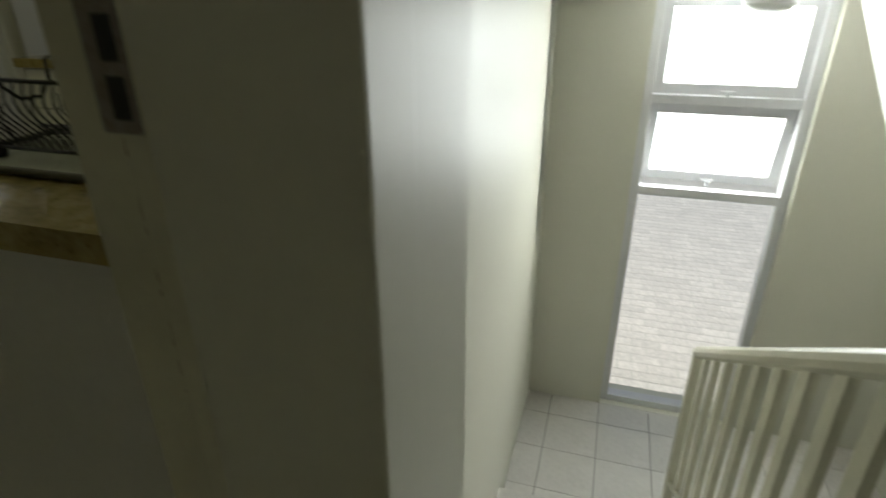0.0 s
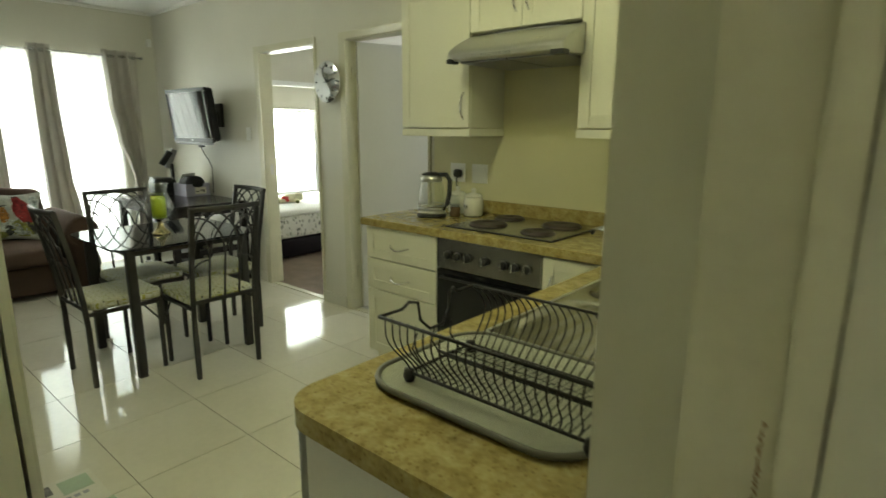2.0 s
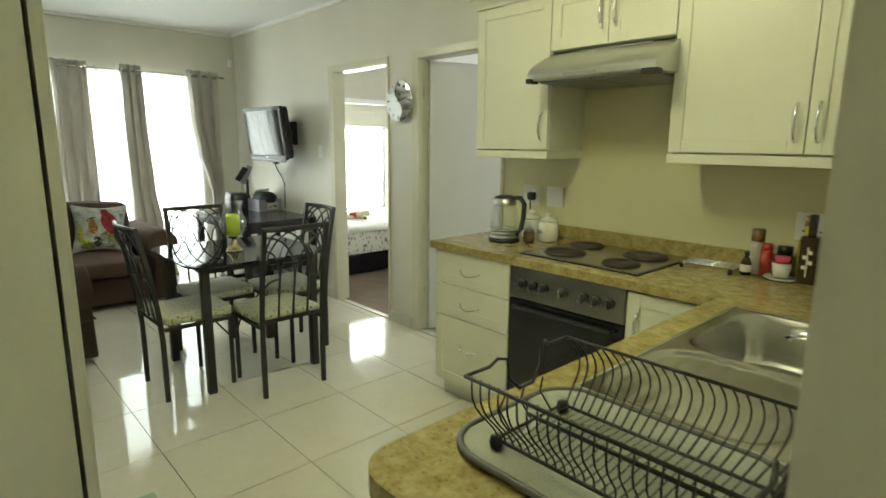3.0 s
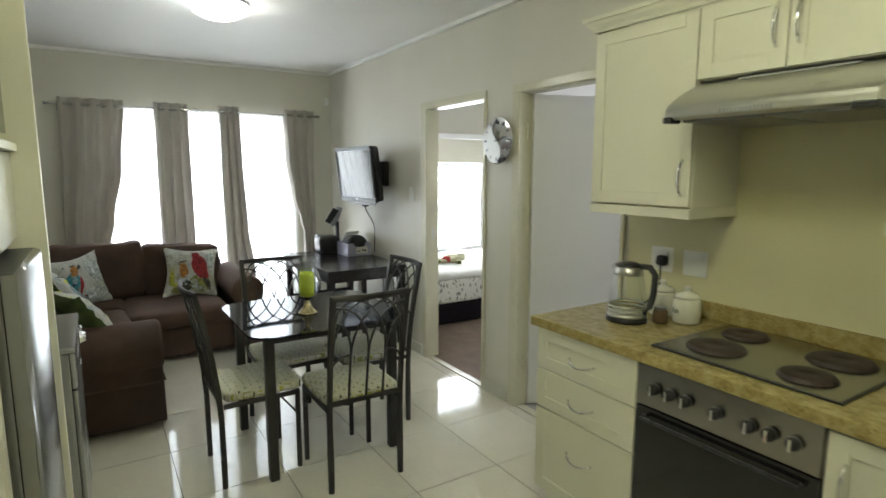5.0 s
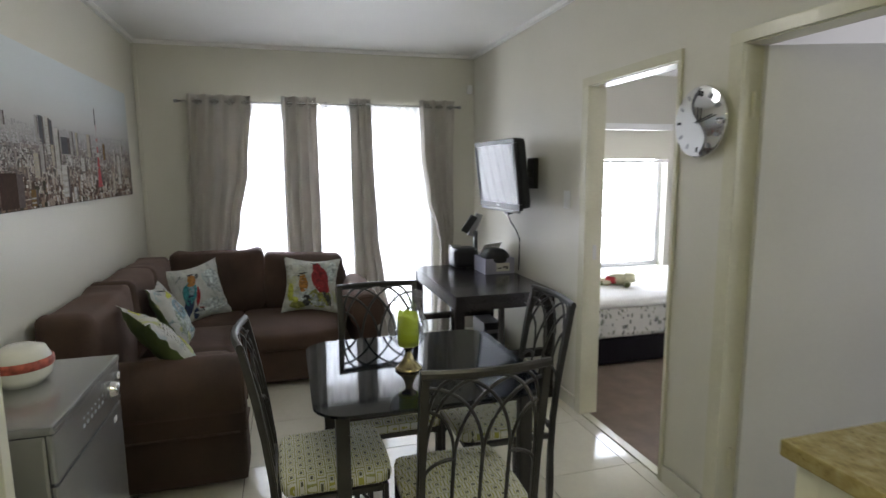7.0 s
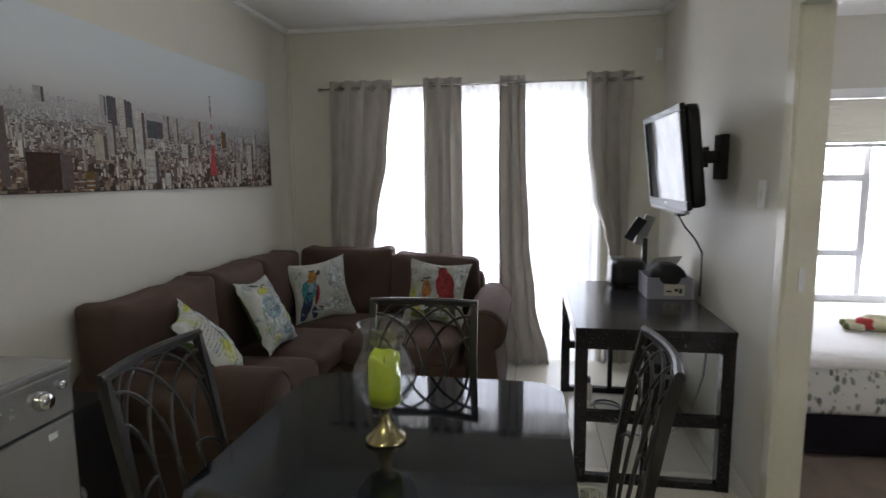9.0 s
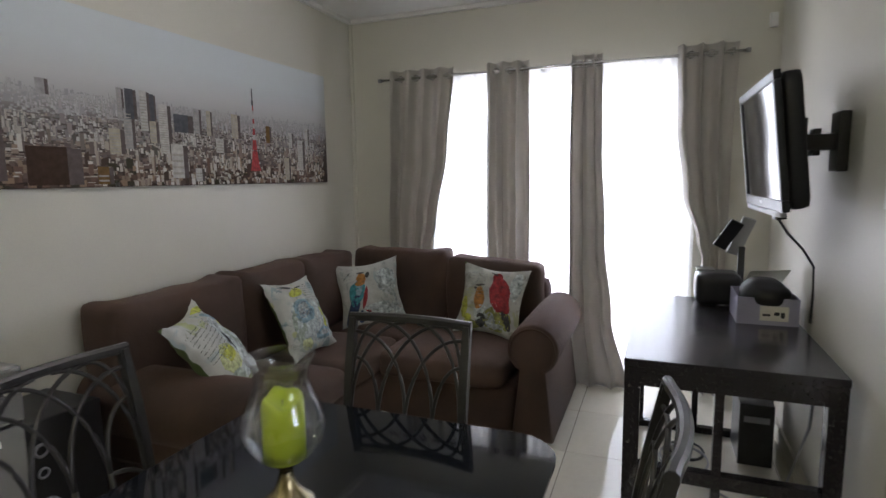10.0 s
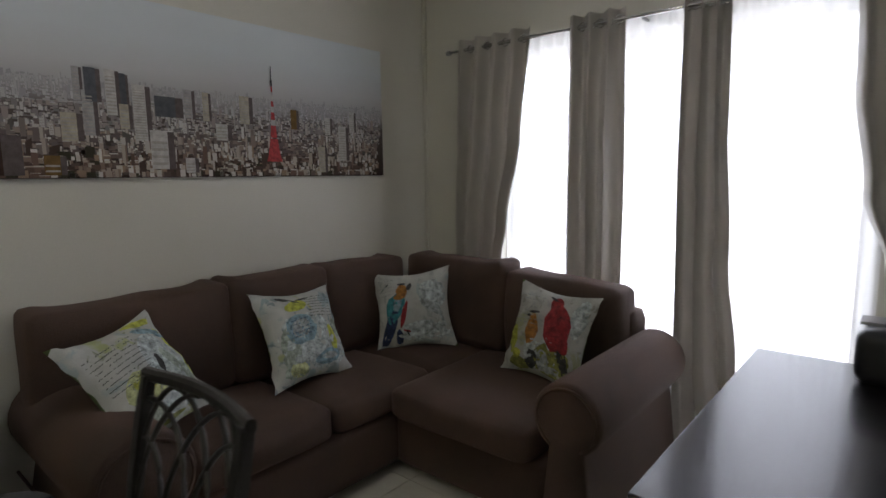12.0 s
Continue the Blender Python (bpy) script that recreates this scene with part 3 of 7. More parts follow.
# ---- bedroom and bathroom ----
structure("bedroom_floor", boxes((XW, -2.84, 4.035, 7.2, -0.2, 0.004)), CARPET, "brown looped carpet", "floor")
structure("bedroom_wall", boxes((XW, -2.74, 7.2, 7.4, 0, 2.6), (-2.84, -2.74, YB, 7.2, 0, 2.6)), BEDWALL, "pale painted bedroom wall", "wall")
structure("bedroom_ceiling", boxes((-6.0, 0.6, YB, 7.4, 2.5, 2.6)), WHITE, "white bedroom ceiling", "ceiling")
structure("bathroom_floor", boxes((-2.74, 0.607, 4.04, 6.2, -0.2, -0.002)), material("grey_bathroom_tile", (0.30, 0.29, 0.28), 0.3, 0, 0.06, 5, 60, 0.02), "grey bathroom floor", "floor")
structure("bathroom_wall", boxes((-2.74, -2.2, 6.2, 6.4, 0, 2.6), (-1.2, 0.7, 6.2, 6.4, 0, 2.6), (-2.2, -1.2, 6.2, 6.4, 0, 1.2), (-2.2, -1.2, 6.2, 6.4, 2.1, 2.6), (0.5, 0.7, 4.46, 6.2, 0, 2.6)), BEDWALL, "pale bathroom wall", "wall")


def bed():
    ob = thing("bed", (-5.01, 5.15, 0), "bed with white sheet, grey floral quilt and black base", "bed")
    part("base", smooth(soft_box(-0.62, 0.60, -0.95, 0.95, 0.02, 0.235, 0.02, 0.004, 8)), BEDBASE, ob, "black cloth bed base")
    part("mattress", smooth(soft_box(-0.63, 0.61, -0.96, 0.96, 0.225, 0.50, 0.04, 0.01, 10, 0.004)), BEDCLOTH, ob, "grey floral quilt hanging down the side")
    part("sheet", smooth(soft_box(-0.63, 0.63, -0.97, 0.97, 0.47, 0.555, 0.035, 0.012, 12, 0.006)), SHEET, ob, "white top sheet")


bed()


def plush():
    """A floppy cloth toy lying on the bed, as a plain shape."""
    bm = smooth(soft_box(-0.12, 0.10, -0.075, 0.075, 0.01, 0.12, 0.055, 0.012, 6, 0.008))
    for row in ((0.07, 0.19, -0.06, 0.06, 0.03, 0.14), (-0.22, -0.10, 0.03, 0.10, 0, 0.06), (-0.20, -0.09, -0.11, -0.04, 0, 0.06), (0.02, 0.10, 0.06, 0.17, 0, 0.055), (0.04, 0.12, -0.17, -0.06, 0, 0.055)):
        b2 = smooth(soft_box(*row, 0.027, 0.0, 4))
        me = bpy.data.meshes.new("tmp")
        b2.to_mesh(me)
        b2.free()
        bm.from_mesh(me)
        bpy.data.meshes.remove(me)
    ob = whole("soft_toy", bm, material("cream_plush", (0.60, 0.58, 0.40), 0.9, 0, 0.1, 20, 300, 0.4), (-4.82, 4.95, 0.567), "cream soft toy with a red belly lying on the bed", "soft toy", turn=65)
    ob.matrix_basis = ob.matrix_basis @ Matrix.Scale(0.72, 4)
    part("belly", smooth(soft_box(-0.15, -0.02, -0.085, 0.02, 0.015, 0.10, 0.03, 0.0, 4)), material("red_plush", (0.42, 0.04, 0.04), 0.8), ob, "red plush belly")
    for x, y in ((-0.22, 0.065), (-0.20, -0.075), (0.06, 0.17), (0.08, -0.17)):
        part("paw", smooth(soft_box(x - 0.03, x + 0.03, y - 0.03, y + 0.03, 0.0, 0.05, 0.022, 0, 3)), material("olive_plush", (0.13, 0.15, 0.05), 0.9), ob, "olive paw")


plush()


def blind():
    ob = thing("window_blind", (-5.775, 5.52, 1.98), "cream slatted blind drawn up at the bedroom window", "blind")
    part("headrail", boxes((-0.02, 0.03, -0.64, 0.64, -0.035, 0.03), bevel=0.003), WHITEPL, ob)
    for i in range(13):
        z = -0.05 - i * 0.0225
        b = boxes((-0.0125, 0.0125, -0.62, 0.62, -0.0012, 0.0012))
        part("slat", b, WALL, ob).matrix_basis = pose(0, 0, z, 0, 74, 0)
    part("bottom_rail", boxes((-0.014, 0.014, -0.62, 0.62, -0.365, -0.34), bevel=0.003), WHITEPL, ob)


blind()

# bathroom things seen past the open leaf
ext = thing("spray_bottle", (-1.93, 4.62, 0.78), "red plastic bottle with a black top on the bathroom shelf", "bottle")
part("body", smooth(lathe([(0, 0), (0.032, 0.0), (0.034, 0.02), (0.034, 0.13), (0.02, 0.16), (0, 0.16)])), material("red_plastic", (0.5, 0.02, 0.04), 0.3), ext)
part("cap", smooth(lathe([(0, 0.16), (0.015, 0.16), (0.015, 0.20), (0, 0.2)])), BLACKPL, ext)
vn = thing("vanity", (-1.90, 4.75, 0), "white bathroom cabinet with a pale top", "cabinet")
part("body", boxes((-0.10, 0.35, -0.25, 0.25, 0.0, 0.75), bevel=0.003), DOORWHITE, vn)
part("top", boxes((-0.12, 0.36, -0.27, 0.26, 0.75, 0.78), bevel=0.004), CERAMIC, vn)


def garden_tree():
    """A leafy tree outside the bedroom window."""
    ob = thing("tree", (-9.2, 7.4, -1.3), "leafy green garden tree outside the bedroom window", "tree")
    bm = bmesh.new()
    bm_tube(bm, [(0, 0, 0), (0.03, 0.02, 0.8), (-0.02, 0.05, 1.6), (0.05, 0.0, 2.3)], 0.11, 10, 0.05)
    rnd = random.Random(8)
    tips = []
    for i in range(9):
        a, z = rnd.uniform(0, 6.28), rnd.uniform(1.3, 2.2)
        tip = Vector((math.cos(a) * rnd.uniform(0.6, 1.1), math.sin(a) * rnd.uniform(0.6, 1.1), z + rnd.uniform(0.4, 1.1)))
        bm_tube(bm, [(0, 0, z), tip * 0.5 + Vector((0, 0, z * 0.5)), tip], 0.035, 6, 0.012)
        tips.append(tip)
    part("trunk", bm, material("bark", (0.12, 0.09, 0.065), 0.9, 0, 0.2, 8, 60, 0.5), ob)
    bm = bmesh.new()
    for i in range(2600):
        c = rnd.choice(tips) + Vector((rnd.gauss(0, 0.3), rnd.gauss(0, 0.3), rnd.gauss(0, 0.26)))
        q = Euler((rnd.uniform(0, 6.3), rnd.uniform(0, 6.3), rnd.uniform(0, 6.3))).to_matrix()
        s = rnd.uniform(0.03, 0.06)
        bm.faces.new([bm.verts.new(c + q @ Vector(p) * s) for p in ((-1, 0, 0), (0, -0.45, 0.1), (1, 0, 0), (0, 0.45, 0.1))])
    tagged(part("crown", bm, island(material("green_leaves", (0.07, 0.13, 0.035), 0.6, 0, 0.15, 3, 40, 0), 0.3), ob), kind="stuff")


garden_tree()

# ---- kitchen ----
SECTION[0] = pose(0.127, 0.028, 0) @ Matrix.Diagonal((1.03, 1, 1, 1))


def panel_door(parent, name, w, h, at, turn, label="", handle=None, mat=None):
    """A framed cupboard front, w wide, h high, 20 mm thick, lower corner at the origin, facing -y."""
    t = 0.055
    ob = part(name, boxes((0.002, w - 0.002, -0.014, 0.0, 0.002, h - 0.002)), mat or CREAM, parent, label)
    ob.matrix_basis = pose(*at, 0, 0, turn)
    for nm, row in (("stile", (0.002, t, -0.02, -0.0135, 0.002, h - 0.002)), ("stile", (w - t, w - 0.002, -0.02, -0.0135, 0.002, h - 0.002)), ("rail", (t, w - t, -0.02, -0.0135, 0.002, t)), ("rail", (t, w - t, -0.02, -0.0135, h - t, h - 0.002))):
        part(nm, boxes(row, bevel=0.002), mat or CREAM, ob)
    if handle:
        hx, hz, upright = handle
        pts = []
        for i in range(9):
            a = i / 8
            s, d = (a - 0.5) * 0.14, 0.028 * math.sin(math.pi * a) ** 0.6
            pts.append((hx, -0.02 - d, hz + s) if upright else (hx + s, -0.02 - d, hz - 0.020 * math.sin(math.pi * a)))
        part("handle", smooth(tubes([pts], 0.0055)), CHROME, ob, "bowed chrome handle")
    return ob


def cupboard(name, x0, x1, y0, y1, z0, z1, label, category="cupboard", group=""):
    ob = thing(name, (x0, y0, z0), label, category, group)
    part("body", boxes((0, x1 - x0, 0.0, y1 - y0, 0, z1 - z0)), CREAM, ob)
    # thin dark sheet that puts shade into the gaps between the fronts
    part("gap_shade", boxes((0.004, x1 - x0 - 0.004, -0.003, 0.0015, 0.012, z1 - z0 - 0.006)), GAPSHADE, ob, "dark sheet painting the shade in the gaps between the fronts")
    return ob


KY = 3.345
drawers = cupboard("drawer_unit", -1.745, -1.217, KY, 3.975, 0.10, 0.868, "cream drawer unit with bowed chrome handles under granite", "drawer unit", "kitchen base units")
for z0, z1 in ((0.01, 0.395), (0.398, 0.578), (0.581, 0.765)):
    panel_door(drawers, "drawer", 0.526, z1 - z0, (0.001, 0, z0), 0, "", (0.263, (z1 - z0) * 0.62 if z1 < 0.4 else (z1 - z0) / 2, False))
sq = cupboard("base_cupboard", -0.607, -0.245, KY, 3.975, 0.10, 0.868, "narrow cream base cupboard beside the oven", "cupboard", "kitchen base units")
panel_door(sq, "door", 0.36, 0.75, (0.001, 0, 0.01), 0, "", (0.05, 0.60, True))
leg_units = thing("sink_cupboard", (-0.20, 1.80, 0.10), "cream cupboard run under the sink with a plain end", "cupboard", "kitchen base units")
part("body", boxes((0.0, 0.55, 0.0, 1.54, 0, 0.58), (0.0, 0.02, 0.0, 1.54, 0.58, 0.768), (0.0, 0.55, 0.0, 0.02, 0.58, 0.768)), CREAM, leg_units)
for i in range(3):
    panel_door(leg_units, "door", 0.51, 0.75, (0.0, 0.512 * (i + 1), 0.01), -90, "", (0.45, 0.6, True))
part("end_panel", boxes((-0.02, 0.56, -0.016, 0.0, -0.1, 0.768), bevel=0.002), DOORWHITE, leg_units, "pale flat end panel")
part("corner_post", smooth(tubes([[(-0.022, 0.0, -0.1), (-0.022, 0.0, 0.768)]], 0.02, 12)), SATIN, leg_units)
structure("plinth", boxes((-1.74, -0.2, KY + 0.05, KY + 0.07, 0, 0.10), (-0.15, -0.13, 1.85, KY + 0.05, 0, 0.10)), CREAM, "cream plinth under the kitchen units", "baseboard")


def worktop():
    ob = thing("worktop", (0.0, 3.31, 0.868), "polished yellow-brown granite worktop in an L shape", "worktop")
    y = 3.31
    part("slab", boxes((-1.778, 0.36, 0.0, 0.64, 0, 0.042), bevel=0.006), GRANITE, ob)
    # the second leg, with a rounded corner at its free end and an opening for the sink
    bm = bmesh.new()
    r, x0, x1, y0 = 0.085, -0.262, 0.36, 1.757 - y
    bm_box(bm, x0, -0.165, 2.30 - y, 0.0, 0, 0.042)
    bm_box(bm, 0.245, x1, 2.30 - y, 0.0, 0, 0.042)
    bm_box(bm, -0.165, 0.245, 3.215 - y, 0.0, 0, 0.042)
    prof = [(x1, y0), (x1, 2.30 - y), (x0, 2.30 - y), (x0, y0 + r)] + [(x0 + r - r * math.cos(a), y0 + r - r * math.sin(a)) for a in [math.pi / 2 * k / 8 for k in range(1, 9)]]
    lo = [bm.verts.new((a, b, 0)) for a, b in prof]
    hi = [bm.verts.new((a, b, 0.042)) for a, b in prof]
    bm.faces.new(lo[::-1]), bm.faces.new(hi)
    for k in range(len(prof)):
        j = (k + 1) % len(prof)
        bm.faces.new((lo[k], lo[j], hi[j], hi[k]))
    part("slab", bm, GRANITE, ob)
    part("upstand", boxes((-1.38, 0.355, 0.622, 0.641, 0.043, 0.118), bevel=0.003), GRANITE, ob, "low granite upstand against the wall")
    return ob


worktop()
TOP = 0.911


def oven():
    ob = thing("oven", (-1.213, KY - 0.02, 0.10), "built-in oven with steel control panel and black glass door", "oven")
    part("control_panel", boxes((0.0, 0.60, 0.0, 0.02, 0.61, 0.765), bevel=0.003), HOBSTEEL, ob, "brushed steel panel with seven knobs")
    part("door", boxes((0.0, 0.60, 0.0, 0.02, 0.02, 0.605), bevel=0.003), OVENGLASS, ob, "black glass oven door")
    part("handle", tubes([[(0.04, 0.0, 0.57), (0.04, -0.03, 0.57), (0.56, -0.03, 0.57), (0.56, 0.0, 0.57)]], 0.007), BLACKPL, ob)
    part("body", boxes((0.005, 0.595, 0.021, 0.55, 0.02, 0.76)), BLACKPL, ob)
    part("toe_strip", boxes((0.0, 0.60, 0.004, 0.02, -0.03, 0.015)), CREAM, ob)
    for x in (0.075, 0.135, 0.195, 0.30, 0.405, 0.465, 0.53):
        k = part("knob", smooth(lathe([(0, 0), (0.021, 0.0), (0.020, 0.018), (0.016, 0.026), (0, 0.027)], 18)), BLACKPL, ob, "black knob with a bright cap")
        k.matrix_basis = pose(x, 0.0, 0.685, 90, 0, 0)
        part("cap", boxes((-0.005, 0.005, -0.019, 0.019, 0.022, 0.034), bevel=0.002), CHROME, k)
    return ob


oven()


def hob():
    ob = thing("hob", (-1.21, 3.40, TOP), "steel electric hob with four dark iron plates", "hob")
    part("plate", boxes((0.0, 0.60, 0.0, 0.50, 0.0, 0.009), bevel=0.004), HOBSTEEL, ob, "steel hob plate")
    part("rim", boxes((-0.006, 0.606, -0.006, 0.0, 0, 0.006), (-0.006, 0.606, 0.50, 0.506, 0, 0.006), (-0.006, 0.0, 0, 0.5, 0, 0.006), (0.6, 0.606, 0, 0.5, 0, 0.006)), BLACKPL, ob)
    for x, y, r in ((0.15, 0.15, 0.092), (0.125, 0.385, 0.075), (0.46, 0.12, 0.075), (0.455, 0.36, 0.092)):
        b = part("burner", smooth(lathe([(0, 0.009), (r + 0.008, 0.009), (r + 0.008, 0.012), (r, 0.014), (r, 0.020), (r * 0.95, 0.022), (r * 0.3, 0.022), (r * 0.28, 0.0205), (0, 0.0205)], 36)), HOBIRON, ob, "dark cast-iron hotplate")
        b.location = (x, y, 0)


hob()


def hood():
    ob = thing("cooker_hood", (-1.238, 3.43, 1.735), "slim brushed-steel cooker hood under the cupboards", "cooker hood")
    w = 0.626
    prof = [(0.012, 0.0), (0.0, 0.010), (0.0, 0.030), (0.006, 0.043), (0.020, 0.056), (0.05, 0.076), (0.11, 0.108), (0.18, 0.138), (0.24, 0.152), (0.545, 0.152), (0.545, 0.012), (0.06, 0.004)]
    bm = bmesh.new()
    a = [bm.verts.new((0, y, z)) for y, z in prof]
    b = [bm.verts.new((w, y, z)) for y, z in prof]
    bm.faces.new(a), bm.faces.new(b[::-1])
    for k in range(len(prof)):
        j = (k + 1) % len(prof)
        bm.faces.new((a[k], b[k], b[j], a[j]))
    bmesh.ops.bevel(bm, geom=bm.edges[:], offset=0.002, segments=2, affect="EDGES")
    part("shell", bm, STEEL, ob)
    part("grease_filter", boxes((0.03, 0.30, 0.06, 0.50, -0.006, 0.008), (0.31, 0.59, 0.06, 0.50, -0.006, 0.008), bevel=0.002), SATIN, ob)
    part("end_cap", boxes((-0.003, 0.03, -0.006, 0.05, -0.010, 0.012), bevel=0.004), BLACKPL, ob)
    part("end_cap", boxes((w - 0.06, w + 0.003, -0.006, 0.05, -0.010, 0.012), bevel=0.004), BLACKPL, ob)
    sl = boxes(*[(0.20 + 0.012 * i, 0.206 + 0.012 * i, -0.0015, 0.01, 0.012, 0.026) for i in range(14)])
    part("button_row", sl, GREYPL, ob)
    part("vent_slot", boxes((0.14, 0.50, 0.200, 0.208, 0.143, 0.149)), GREYPL, ob)


hood()


def wall_cupboard(x0, x1, z0, doors, label, trim=True):
    ob = cupboard("wall_cupboard", x0, x1, 3.64, 3.978, z0, 2.16, label, "cupboard", "kitchen wall cupboards")
    w = (x1 - x0) / doors
    for i in range(doors):
        hx = (w - 0.035 if i == 0 else 0.035) if doors == 2 else w - 0.035
        panel_door(ob, "door", w, 2.155 - z0, (w * i, 0, 0), 0, "", (hx, 0.115 if z0 < 1.8 else 0.14, True))
    if trim:
        part("light_rail", boxes((-0.004, x1 - x0 + 0.004, -0.018, 0.0, -0.045, -0.006), (-0.004, 0.014, 0.0, 0.33, -0.045, -0.002), (x1 - x0 - 0.014, x1 - x0 + 0.004, 0.0, 0.33, -0.045, -0.002), bevel=0.003), CREAM, ob)
    prof = [(0.0, 0.0), (0.010, 0.0), (0.014, 0.012), (0.03, 0.028), (0.038, 0.042), (0.046, 0.044), (0.046, 0.06), (0.0, 0.06)]
    bm = bmesh.new()
    a = [bm.verts.new((-d if x0 < -1.5 else 0, -0.02 - d, 2.16 - z0 + z)) for d, z in prof]
    b = [bm.verts.new((x1 - x0, -0.02 - d, 2.16 - z0 + z)) for d, z in prof]
    bm.faces.new(a), bm.faces.new(b[::-1])
    for k in range(len(prof)):
        j = (k + 1) % len(prof)
        bm.faces.new((a[k], b[k], b[j], a[j]))
    part("crown", bm, CREAM, ob, "moulded cornice along the top")
    if x0 < -1.5:
        bm = bmesh.new()
        a = [bm.verts.new((-d, -0.02 - d, 2.16 - z0 + z)) for d, z in prof]
        b = [bm.verts.new((-d, 0.338, 2.16 - z0 + z)) for d, z in prof]
        bm.faces.new(a), bm.faces.new(b[::-1])
        for k in range(len(prof)):
            j = (k + 1) % len(prof)
            bm.faces.new((a[k], b[k], b[j], a[j]))
        part("crown", bm, CREAM, ob)


wall_cupboard(-1.735, -1.25, 1.415, 1, "cream single wall cupboard with a framed door")
wall_cupboard(-1.248, -0.632, 1.895, 2, "short cream two-door wall cupboard above the hood", False)
wall_cupboard(-0.63, 0.355, 1.415, 2, "wide cream two-door wall cupboard with framed doors")


SINKSTEEL = material("pressed_sink_steel", (0.50, 0.49, 0.46), 0.24, 1.0, 0.05, 6, 160, 0.02)


def sink():
    ob = thing("sink", (-0.165, 2.30, TOP), "stainless steel sink with bowl and ribbed drainer", "sink")
    W, L = 0.41, 0.915

    def sheet(u, v):
        x, y = u * W, v * L
        z = 0.006
        bx, by = (x - 0.20) / 0.165, (y - 0.665) / 0.215
        d = (abs(bx) ** 4 + abs(by) ** 4) ** 0.25
        if d < 1.15:
            k = max(0.0, min(1.0, (1.12 - d) / 0.22))
            z -= 0.15 * k * k * (3 - 2 * k)
        dx, dy = (x - 0.20) / 0.175, (y - 0.21) / 0.19
        e = (abs(dx) ** 4 + abs(dy) ** 4) ** 0.25
        if e < 1.1:
            k = max(0.0, min(1.0, (1.08 - e) / 0.12))
            z -= 0.009 * k * k * (3 - 2 * k)
            z += 0.0016 * k * max(0.0, math.cos(x * 2 * math.pi / 0.045))
        return (x, y, z)

    part("pressed_steel", smooth(grid(sheet, 60, 120)), SINKSTEEL, ob, "polished pressed steel bowl and drainer")
    part("rim", boxes((-0.008, 0.0, -0.008, L + 0.008, -0.001, 0.007), (W, W + 0.008, -0.008, L + 0.008, -0.001, 0.007), (0, W, -0.008, 0, -0.001, 0.007), (0, W, L, L + 0.008, -0.001, 0.007), bevel=0.002), STEEL, ob)
    part("drain", lathe([(0, -0.142), (0.035, -0.142), (0.038, -0.140), (0.02, -0.138), (0, -0.139)], 20), STEEL, ob).location = (0.2, 0.665, 0)
    part("basin_shell", boxes((0.02, 0.38, 0.42, 0.90, -0.17, -0.16)), STEEL, ob)
    tap = thing("mixer_tap", (0.285, 2.70, TOP), "chrome single-lever mixer tap beside the sink", "tap")
    part("body", smooth(lathe([(0, 0), (0.027, 0.0), (0.027, 0.01), (0.021, 0.02), (0.021, 0.10), (0.024, 0.12), (0.024, 0.15), (0.014, 0.165), (0, 0.167)], 24)), CHROME, tap)
    part("spout", smooth(tubes([[(0, 0, 0.07), (-0.05, 0.0, 0.10), (-0.12, 0.0, 0.12), (-0.16, 0.0, 0.115), (-0.165, 0, 0.10)]], 0.012)), CHROME, tap)
    part("lever", smooth(tubes([[(0, 0, 0.165), (0.0, 0, 0.19), (-0.012, 0, 0.28)]], 0.011)), CHROME, tap, "upright chrome lever")


sink()


